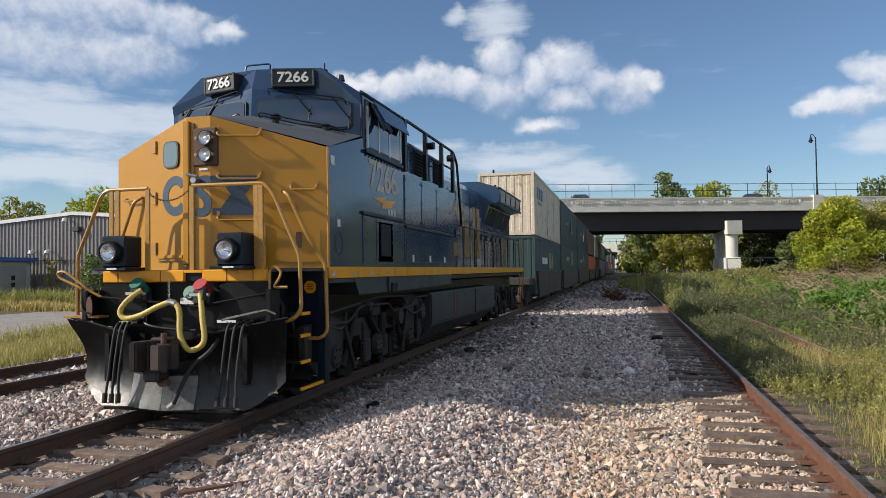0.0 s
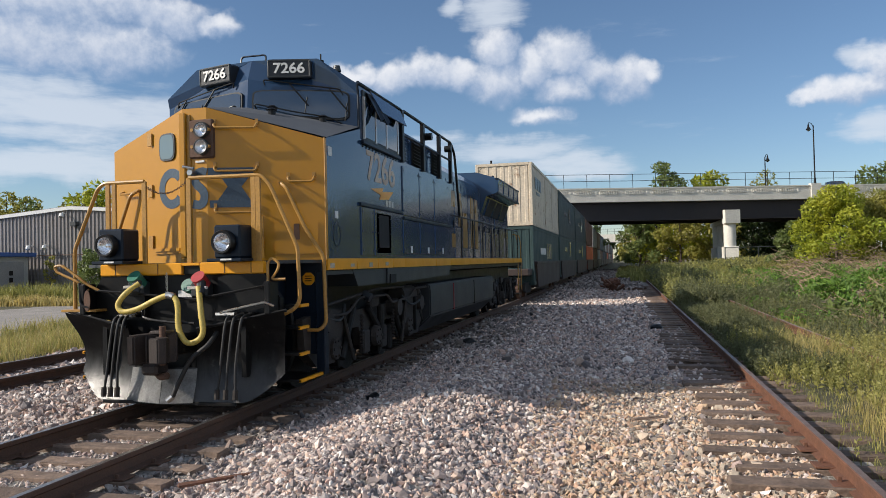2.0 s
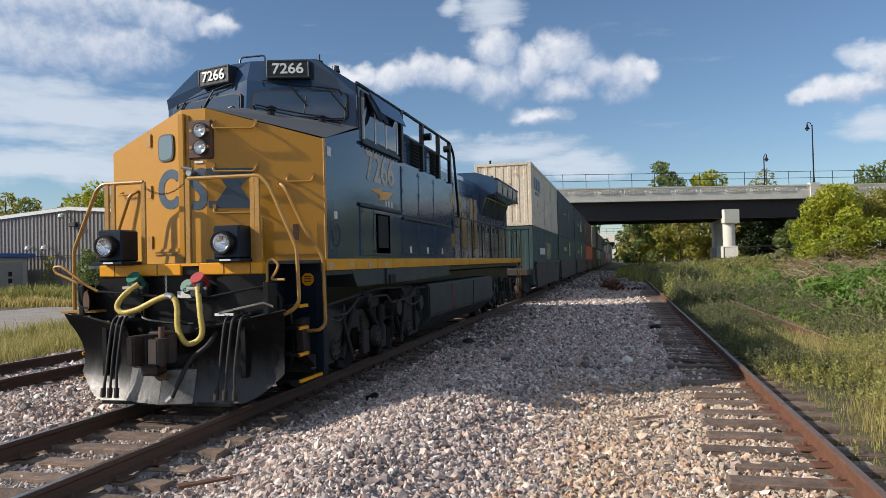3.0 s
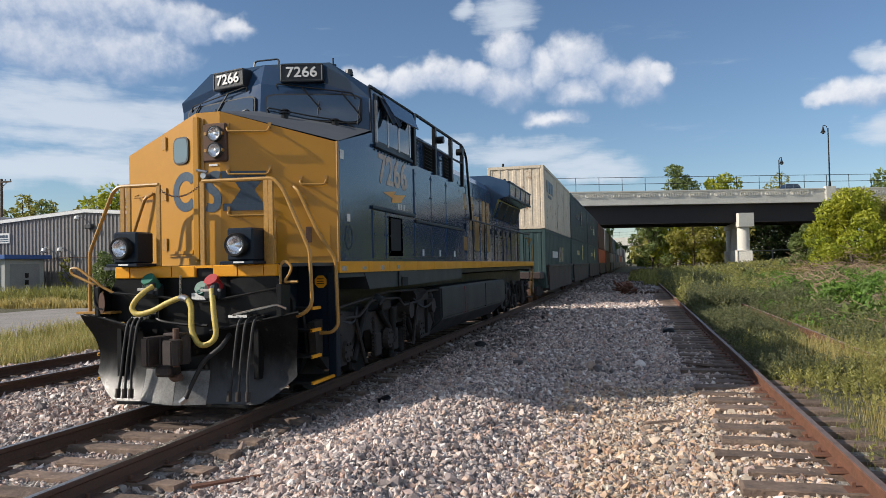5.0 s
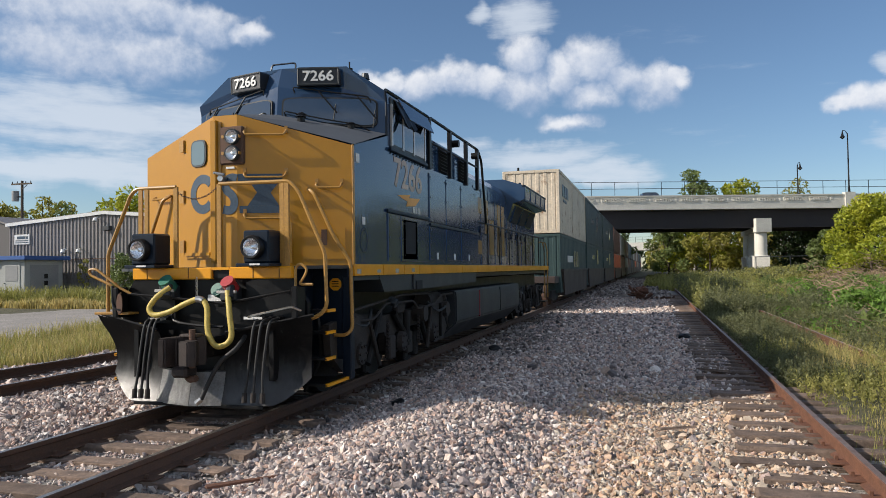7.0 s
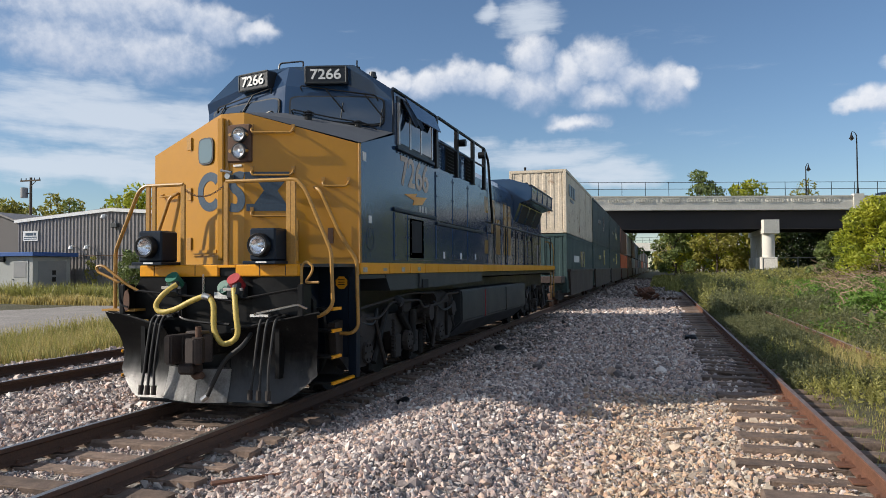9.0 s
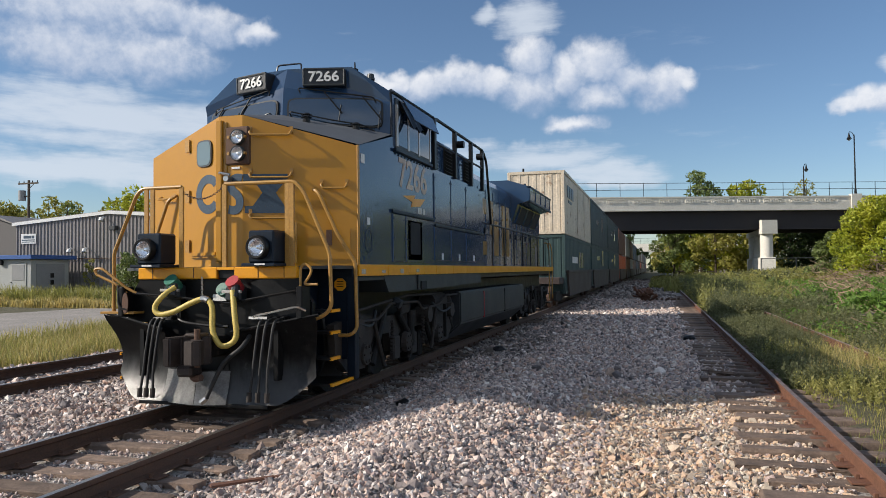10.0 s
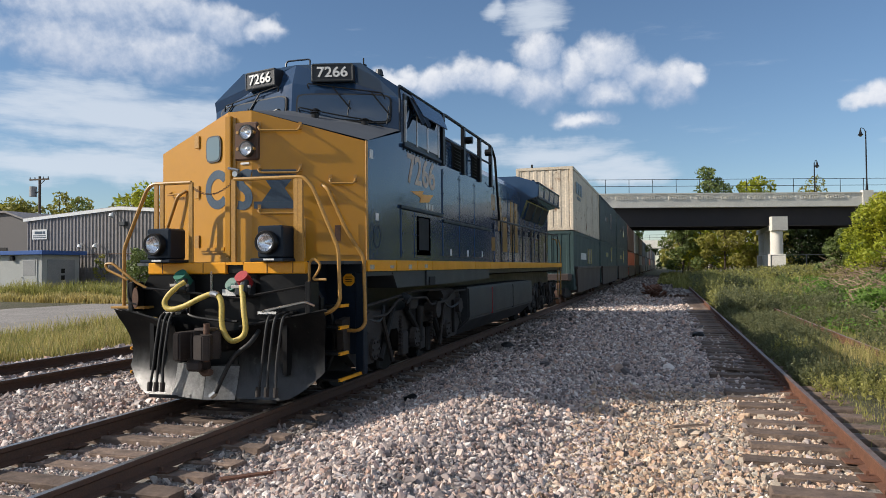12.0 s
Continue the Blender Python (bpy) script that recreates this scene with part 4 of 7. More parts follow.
    for y in (2.63, 3.13, 3.65, 4.24):
        part("window_bar", boxb((W + 0.01, y - 0.03, 3.5), (W + 0.035, y + 0.03, 4.12)), GREYLOGO, cab)
    bm = bmesh.new()
    prism(bm, [(W + 0.03, 2.85, 4.24), (W + 0.03, 4.36, 4.24), (W + 0.14, 4.36, 3.98), (W + 0.14, 3.1, 3.96)], (0.015, 0, 0.01))
    part("sun_shade", bm, BLUE, cab, "dark sheet sun shade over the window")
    for y in (2.72, 3.0):
        bm = bmesh.new()
        prism(bm, [(W + 0.02, y, 4.2), (W + 0.02, y + 0.22, 4.2), (W + 0.2, y + 0.26, 3.85), (W + 0.2, y + 0.12, 3.78)], (0.02, 0, 0))
        part("mirror", bm, BLACK, cab)
    part("window_sill", boxb((W, 2.52, 3.42), (W + 0.05, 4.34, 3.47), 0.008), NAVY, cab)
    bm = bmesh.new()
    for i in range(12):
        cyl(bm, (W, 2.6 + i * 0.145, 3.39), (W + 0.015, 2.6 + i * 0.145, 3.39), 0.014, 6)
    part("rivets", bm, BLACK, cab, kind="stuff")
    # side number and gold flash
    part("road_number", text_mesh("road_number", "7266", 0.62, 0.003, (W + 0.004, 3.42, 3.12), (0, 1, 0), (0, 0, 1), SIDENUMBER), None, lo, "faded dull gold road number")
    bm = bmesh.new()
    prism(bm, [(W + 0.002, 2.9, 2.80), (W + 0.002, 3.5, 2.86), (W + 0.002, 3.42, 2.80), (W + 0.002, 4.0, 2.84), (W + 0.002, 3.75, 2.70), (W + 0.002, 3.3, 2.66), (W + 0.002, 3.36, 2.74)], (0.006, 0, 0))
    part("flash_mark", bm, YELLOW, lo, "gold flash mark")
    for y in (3.62, 3.75, 3.9):
        part("lettering", boxb((W, y, 2.58), (W + 0.006, y + 0.09, 2.68)), GREYLOGO, lo)
    # sill with yellow stripe
    part("sill_flange", boxb((-W, 1.262, 1.54), (W - 0.03, 2.3, 1.6), 0.006), SILLGREY, lo)
    bm = bmesh.new()
    prism(bm, [(-W, 2.15, 1.6), (-W, 8.0, 1.6), (-W, 8.0, 1.40), (-W, 4.9, 1.36), (-W, 2.35, 1.36)], (2 * W - 0.02, 0, 0))
    part("sill", bm, SILLGREY, lo)
    part("sill", boxb((-W, 8.0, 1.50), (W - 0.05, 19.6, 1.6), 0.01), BLACK, lo)
    y = 1.2
    for ln in (1.05, 0.9, 0.75, 0.7, 1.1, 1.0, 1.3, 2.0, 2.4, 2.4, 2.4, 2.2):
        part("stripe", boxb((W - 0.02, y + 0.01, 1.605), (W + 0.012, y + ln - 0.01, 1.755), 0.004), YELLOW, lo)
        y += ln
    for y0, z0, h in ((1.28, 1.63, 0.09), (2.0, 1.64, 0.06), (2.75, 1.63, 0.09), (3.5, 1.64, 0.08)):
        part("stencil", boxb((W + 0.01, y0, z0), (W + 0.016, y0 + 0.14, z0 + h * 0.7)), GREYLOGO, lo)
    # side cabinet doors below the cab and behind it
    def door(y0, y1, z0, z1, name="access_door", x=W, hinge=True):
        d = part(name, boxb((x - 0.01, y0, z0), (x + 0.018, y1, z1), 0.006), BLUE, lo)
        bm = bmesh.new()
        n = max(3, int((z1 - z0) / 0.22))
        for i in range(n):
            for yy in (y0 + 0.05, y1 - 0.05):
                z = z0 + 0.07 + i * (z1 - z0 - 0.14) / (n - 1)
                cyl(bm, (x + 0.015, yy, z), (x + 0.028, yy, z), 0.014, 6)
        part("bolts", bm, BLACK, d, kind="stuff")
        return d
    door(2.45, 2.98, 1.80, 2.50)
    door(3.02, 4.42, 1.80, 2.50)
    part("door_head", boxb((W, 2.4, 2.51), (W + 0.035, 4.44, 2.56), 0.006), NAVY, lo)
    v = door(3.1, 3.8, 1.83, 2.45, "vent_door")
    part("screen", boxb((W + 0.018, 3.2, 1.92), (W + 0.026, 3.68, 2.42)), DARKIN, v, "black mesh screen")
    part("jacking_pad", boxb((W - 0.02, 3.62, 1.36), (W + 0.012, 4.2, 1.6), 0.01), SILLGREY, lo)
    part("pocket", boxb((W + 0.02, 3.7, 1.36), (W + 0.034, 3.98, 1.5)), DARKIN, lo)
    # full-width equipment section behind the cab
    bm = bmesh.new()
    prism(bm, [(-W, 4.46, 1.6), (W, 4.46, 1.6), (W, 4.46, 3.42), (1.2, 4.46, 3.5), (-1.2, 4.46, 3.5), (-W, 4.46, 3.42)], (0, 3.72, 0))
    part("equipment_body", bm, BLUE, lo)
    for y0, y1 in ((4.5, 5.5), (5.55, 6.6), (6.65, 7.8)):
        door(y0, y1, 1.84, 2.42)
        door(y0, y1, 2.5, 3.34)
    part("drip_rail", boxb((W, 4.5, 2.43), (W + 0.04, 8.1, 2.47)), NAVY, lo)
    for y in (4.9, 6.05, 7.2):
        part("warning_plate", boxb((W + 0.02, y, 1.85), (W + 0.024, y + 0.1, 1.97)), WHITEP, lo)
    # upper blower housing with louvres
    bm = bmesh.new()
    prism(bm, [(-1.42, 4.47, 3.40), (1.42, 4.47, 3.40), (1.42, 4.47, 4.02), (1.15, 4.47, 4.2), (-1.15, 4.47, 4.2), (-1.42, 4.47, 4.02)], (0, 3.4, 0))
    part("blower_housing", bm, BLUE, lo)
    for y0, y1 in ((4.55, 5.15), (5.55, 6.2), (7.0, 7.7)):
        lv = part("louvre", boxb((1.41, y0, 3.50), (1.435, y1, 3.98), 0.004), DARKIN, lo, "dark louvred grille")
        for k in range(7):
            bm = bmesh.new()
            z = 3.54 + k * 0.064
            prism(bm, [(1.435, y0 + 0.03, z), (1.435, y1 - 0.03, z), (1.475, y1 - 0.03, z - 0.03), (1.475, y0 + 0.03, z - 0.03)], (0, 0, 0.008))
            part("slat", bm, SILLGREY, lv)
    # black roof-walk handrail over that section
    hr = part("roof_handrail", tubeb(rounded([(W + 0.02, 4.5, 3.5), (W + 0.02, 4.5, 4.3), (W + 0.02, 8.15, 4.3), (W + 0.02, 8.5, 4.1), (W + 0.02, 8.9, 2.72)], 0.12), 0.028, 8), BLACK, lo)
    part("mid_rail", tubeb([(W + 0.02, 4.5, 3.88), (W + 0.02, 8.1, 3.9)], 0.022, 6), BLACK, hr)
    for y in (4.5, 5.85, 7.1, 8.1):
        part("post", boxb((W - 0.02, y - 0.06, 3.4), (W + 0.05, y + 0.06, 4.3), 0.01), BLACK, hr)
    for y, z in ((6.0, 4.2), (7.6, 4.2)):
        bm = bmesh.new()
        cyl(bm, (W + 0.02, y, 4.08), (W + 0.16, y, 4.08), 0.07, 12)
        part("work_lamp", bm, BLACK, hr)
    # long hood, narrower, behind a side walkway
    hx = 0.98
    bm = bmesh.new()
    prism(bm, [(-hx, 7.88, 1.6), (hx, 7.88, 1.6), (hx, 7.88, 3.9), (hx - 0.2, 7.88, 4.12), (-hx + 0.2, 7.88, 4.12), (-hx, 7.88, 3.9)], (0, 12.0, 0))
    part("long_hood", bm, BLUE, lo)
    y = 8.3
    for i in range(11):
        door(y, y + 0.78, 1.75, 3.75, "hood_door", hx)
        part("latch", boxb((hx + 0.02, y + 0.66, 2.6), (hx + 0.05, y + 0.7, 2.75)), BLACK, lo)
        y += 0.86
    part("walkway", boxb((-W, 8.0, 1.6), (W - 0.03, 19.6, 1.64)), SILLGREY, lo)
    for y in (10.2, 10.8):
        bm = bmesh.new()
        cyl(bm, (0.35, y, 4.1), (0.35, y, 4.42), 0.2, 16, 0.22)
        part("exhaust_stack", bm, BLACK, lo)
    # gold block mark on the hood's flank
    for a, b, z0, z1 in ((9.5, 9.95, 2.05, 3.5), (10.1, 10.9, 3.1, 3.5), (10.1, 10.9, 2.05, 2.4), (11.3, 11.7, 2.6, 3.5), (11.85, 12.4, 2.05, 3.0), (12.9, 13.3, 2.05, 3.5), (13.5, 13.9, 2.05, 3.5)):
        part("logo_block", boxb((hx + 0.018, a, z0), (hx + 0.026, b, z1)), FADEDGOLD, lo, "faded gold block mark on the flank")
    # radiator section: a wing that overhangs the hood, screens on its slanting underside
    bm = bmesh.new()
    prof = [(hx, 3.08), (1.2, 3.66), (W, 3.76), (W + 0.02, 4.16), (1.46, 4.22), (0.9, 4.40)]
    prism(bm, [(x, 14.35, z) for x, z in prof] + [(-x, 14.35, z) for x, z in reversed(prof)], (0, 4.45, 0))
    part("radiator", bm, BLUE, lo, "flared radiator wing over the hood")
    slope = Vector((1.2 - hx, 0, 3.66 - 3.08))
    for k in range(3):
        y0 = 14.9 + k * 1.3
        a_, b_ = Vector((hx, y0, 3.08)) + slope * 0.08, Vector((hx, y0, 3.08)) + slope * 0.94
        sc = part("intake_screen", prism(bmesh.new(), [a_, a_ + Vector((0, 1.15, 0)), b_ + Vector((0, 1.15, 0)), b_], (0.022, 0, -0.009)), DARKIN, lo, "black intake screen")
        for y in (y0 - 0.03, y0 + 1.12):
            part("screen_frame", prism(bmesh.new(), [(a_.x, y, a_.z), (a_.x, y + 0.06, a_.z), (b_.x, y + 0.06, b_.z), (b_.x, y, b_.z)], (0.034, 0, -0.014)), BLUE, sc)
    part("radiator_lip", boxb((W - 0.03, 14.33, 3.71), (W + 0.035, 18.82, 3.78), 0.008), NAVY, lo)
    part("radiator_lip", boxb((W - 0.06, 14.33, 4.15), (W + 0.04, 18.82, 4.20), 0.008), NAVY, lo)
    for k in range(5):
        part("fascia_rib", boxb((W, 14.4 + k * 1.07, 3.79), (W + 0.028, 14.44 + k * 1.07, 4.15)), BLUE, lo)
    for k in range(3):
        part("lifting_eye", boxb((1.3, 14.8 + k * 1.7, 4.24), (1.36, 14.95 + k * 1.7, 4.33), 0.01), NAVY, lo)
    # side handrail along the walkway
    sr = part("side_handrail", tubeb([(W - 0.02, 7.85, 2.72), (W - 0.02, 18.6, 2.72)], 0.022, 8), BLACK, lo)
    for i in range(9):
        y = 7.9 + i * 1.33
        part("stanchion", tubeb([(W - 0.02, y, 1.6), (W - 0.02, y, 2.72)], 0.018, 6), BLACK, sr)
    # rear end: steps, platform, ladder rails
    part("rear_platform", boxb((-1.5, 18.6, 1.45), (1.5, 20.0, 1.62), 0.02), SILLGREY, lo)
    for y in (18.75, 19.5):
        part("rear_handrail", tubeb(rounded([(1.5, y, 0.6), (1.5, y, 2.35), (1.42, y + 0.12, 2.62), (1.3, y + 0.15, 2.62)], 0.08), 0.022, 6), RAILGOLD, lo)
    for i in range(4):
        part("rear_step", boxb((1.15, 18.8, 0.45 + i * 0.32), (1.5, 19.45, 0.48 + i * 0.32)), BLACK, lo)
    part("rear_panel", boxb((-1.3, 19.0, 1.62), (1.0, 19.06, 2.5)), GREYLOGO, lo)
    bm = bmesh.new()
    box(bm, (-0.15, 20.0, 0.72), (0.15, 21.2, 0.98), 0.03)
    box(bm, (-0.25, 21.0, 0.62), (0.25, 21.45, 1.05), 0.05)
    part("rear_coupler", bm, RUST, lo)
    # underframe, tank
    part("underframe", boxb((-1.0, 1.2, 0.95), (1.0, 19.6, 1.45)), BLACK, lo)
    bm = bmesh.new()
    prism(bm, [(-1.48, 6.42, 1.25), (1.48, 6.42, 1.25), (1.5, 6.42, 1.15), (1.5, 6.42, 0.62), (1.1, 6.42, 0.26), (-1.1, 6.42, 0.26), (-1.5, 6.42, 0.62), (-1.5, 6.42, 1.15)], (0, 7.1, 0))
    bmesh.ops.bevel(bm, geom=list(bm.edges), offset=0.03, segments=2, affect="EDGES")
    tk = part("fuel_tank", bm, TANKMAT, lo, "grey fuel tank with rounded edges", smooth=30)
    for y in (8.4, 10.7):
        part("strap", boxb((1.44, y, 0.62), (1.512, y + 0.03, 1.2)), REDP if y < 9 else BLACK, tk)
    # bell and horn clutter between tank and truck
    bm = bmesh.new()
    cyl(bm, (1.3, 6.1, 1.22), (1.3, 6.1, 1.05), 0.06, 14, 0.1)
    cyl(bm, (1.3, 6.1, 1.05), (1.3, 6.1, 0.86), 0.1, 14, 0.17)
    part("bell", bm, TRUCKDUST, lo)
    bm = bmesh.new()
    cyl(bm, (1.2, 5.15, 1.1), (1.2, 5.95, 1.1), 0.16, 18)
    part("air_tank", bm, TRUCKDUST, lo)
    bm = bmesh.new()
    for pts in ([(1.42, 1.3, 1.0), (1.42, 2.2, 0.98), (1.42, 2.7, 1.18), (1.42, 4.0, 1.16), (1.42, 4.2, 1.02), (1.42, 5.2, 1.05), (1.42, 5.6, 1.2), (1.42, 6.4, 1.2)],
                [(1.38, 1.3, 1.12), (1.38, 3.6, 1.28), (1.38, 5.0, 1.25)]):
        tube(bm, rounded(pts, 0.1), 0.02, 6)
    part("piping", bm, TRUCKDUST, lo)
    bm = bmesh.new()
    cyl(bm, (1.38, 2.95, 1.22), (1.5, 2.95, 1.16), 0.07, 12)
    part("ground_light", bm, SILLGREY, lo)

    # trucks
    def truck(yc):
        tr = part("truck", boxb((-1.0, yc - 2.4, 0.55), (1.0, yc + 2.4, 0.75)), TRUCKMAT, lo, "grimy black three-axle truck")
        for dy in (-1.75, 0, 1.75):
            bm = bmesh.new()
            for sx in (-0.75, 0.75):
                cyl(bm, (sx - 0.07, yc + dy, 0.53), (sx + 0.07, yc + dy, 0.53), 0.53, 28)
                cyl(bm, (sx - 0.1, yc + dy, 0.53), (sx - 0.06, yc + dy, 0.53), 0.56, 28)
            cyl(bm, (-0.8, yc + dy, 0.53), (0.8, yc + dy, 0.53), 0.1, 10)
            part("wheelset", bm, TRUCKMAT, tr, smooth=30)
            for sx in (-1, 1):
                bm = bmesh.new()
                box(bm, (sx * 0.95, yc + dy - 0.22, 0.33), (sx * 1.22, yc + dy + 0.22, 0.75), 0.05)
                cyl(bm, (sx * 1.2, yc + dy, 0.53), (sx * 1.3, yc + dy, 0.53), 0.15, 14)
                part("axle_box", bm, TRUCKMAT, tr)
                for d2 in (-0.32, 0.32):
                    bm = bmesh.new()
                    helix = [(sx * 1.1 + 0.08 * math.cos(k * 0.9), yc + dy + d2 + 0.08 * math.sin(k * 0.9), 0.62 + k * 0.011) for k in range(30)]
                    tube(bm, helix, 0.018, 5)
                    part("coil_spring", bm, TRUCKMAT, tr)
        for sx in (-1, 1):
            bm = bmesh.new()
            x = sx * 1.12
            prof = [(-2.6, 0.95), (-2.5, 0.55), (-2.25, 0.40), (-1.3, 0.40), (-1.2, 0.72), (-0.55, 0.72), (-0.45, 0.42), (0.45, 0.42), (0.55, 0.72), (1.2, 0.72), (1.3, 0.42), (2.25, 0.42), (2.5, 0.6), (2.6, 0.95), (1.9, 1.08), (0.6, 0.98), (-0.6, 0.98), (-1.9, 1.08)]
            prism(bm, [(x, yc + a, b) for a, b in prof], (sx * 0.12, 0, 0))
            part("side_frame", bm, TRUCKDUST, tr)
            for a, b in (((-0.9, 1.05), (-1.45, 0.35)), ((0.85, 1.05), (1.4, 0.35)), ((-0.3, 1.0), (0.35, 0.5)), ((2.2, 1.1), (2.7, 0.55))):
                part("brake_link", tubeb([(sx * 1.3, yc + a[0], a[1]), (sx * 1.32, yc + b[0], b[1])], 0.05, 8), TRUCKMAT, tr)
            for dy in (-2.15, 0.9, 2.3):
                bm = bmesh.new()
                cyl(bm, (sx * 1.22, yc + dy, 0.92), (sx * 1.46, yc + dy, 0.92), 0.14, 16)
                part("brake_cylinder", bm, TRUCKDUST, tr)
            for dy in (-1.15, 0.6, 1.15):
                bm = bmesh.new()
                box(bm, (sx * 1.02, yc + dy - 0.09, 0.18), (sx * 1.2, yc + dy + 0.09, 0.62), 0.03)
                part("brake_shoe", bm, TRUCKMAT, tr)
            part("damper", tubeb([(sx * 1.34, yc + 0.2, 1.02), (sx * 1.34, yc + 0.2, 0.45)], 0.06, 10), TRUCKMAT, tr)
            part("sand_pipe", tubeb(smoothed([(sx * 1.15, yc - 2.7, 1.2), (sx * 1.15, yc - 2.6, 0.6), (sx * 0.85, yc - 2.45, 0.12)]), 0.025, 6), RUBBER, tr)
        # end casting with its gusset, pipes, lever chain and journal covers of the outer side
        for sx in (-1, 1):
            for e in (-1, 1):
                bm = bmesh.new()
                prism(bm, [(sx * 1.25, yc + e * a, b) for a, b in ((2.75, 1.0), (2.7, 0.62), (2.35, 0.36), (1.75, 0.34), (1.62, 0.55), (1.45, 0.72), (1.45, 0.98), (1.9, 1.1))], (sx * 0.09, 0, 0))
                part("end_casting", bm, TRUCKDUST, tr)
                part("casting_rib", boxb((sx * 1.34, yc + e * 2.1 - 0.03, 0.42), (sx * 1.40, yc + e * 2.1 + 0.03, 1.04), 0.01), TRUCKMAT, tr)
                part("tie_bar", tubeb([(sx * 1.37, yc + e * 1.5, 0.98), (sx * 1.39, yc + e * 1.15, 0.30)], 0.032, 6), TRUCKDUST, tr)
                part("brake_hose", tubeb(smoothed([(sx * 1.36, yc + e * 2.5, 1.12), (sx * 1.44, yc + e * 2.2, 0.98), (sx * 1.42, yc + e * 1.7, 0.92), (sx * 1.34, yc + e * 1.35, 1.1)]), 0.022, 6), RUBBER, tr)
                bm = bmesh.new()
                for k in range(9):
                    cyl(bm, (sx * 1.37, yc + e * 0.75 - 0.02, 0.9 - k * 0.055), (sx * 1.37, yc + e * 0.75 + 0.02, 0.87 - k * 0.055), 0.028, 6)
                part("lever_chain", bm, TRUCKDUST, tr, kind="stuff")
            for dy in (-1.75, 0, 1.75):
                bm = bmesh.new()
                cyl(bm, (sx * 1.30, yc + dy, 0.53), (sx * 1.38, yc + dy, 0.53), 0.17, 16, 0.15)
                for k in range(6):
                    t = k * math.pi / 3
                    cyl(bm, (sx * 1.37, yc + dy + 0.11 * math.cos(t), 0.53 + 0.11 * math.sin(t)), (sx * 1.40, yc + dy + 0.11 * math.cos(t), 0.53 + 0.11 * math.sin(t)), 0.02, 6)
                part("journal_cover", bm, TRUCKDUST, tr)
            for a, b, c, d in ((-0.55, 0.30, -0.28, 0.66), (0.28, 0.30, 0.55, 0.66), (-0.2, 0.98, 0.2, 1.14)):
                part("pedestal", boxb((sx * 1.24, yc + a, b), (sx * 1.33, yc + c, d), 0.02), TRUCKDUST, tr)
    truck(3.65)
    truck(16.2)
    return lo


LOCO = build_loco()


# ---------- locomotive: nose and pilot ----------
WORNSTEEL = mat("worn_steel", (0.40, 0.39, 0.375), (0.24, 0.235, 0.225), rough=0.38, metal=0.3, s1=3, s2=40, bump=0.1, spots=(0.12, 0.115, 0.11), spot_at=0.62, spot_scale=5)
COUPLER = mat("dark_cast_steel", (0.045, 0.032, 0.027), (0.030, 0.024, 0.022), rough=0.6, metal=0.3, s1=9, s2=60, bump=0.4, spots=(0.09, 0.055, 0.04), spot_at=0.62)


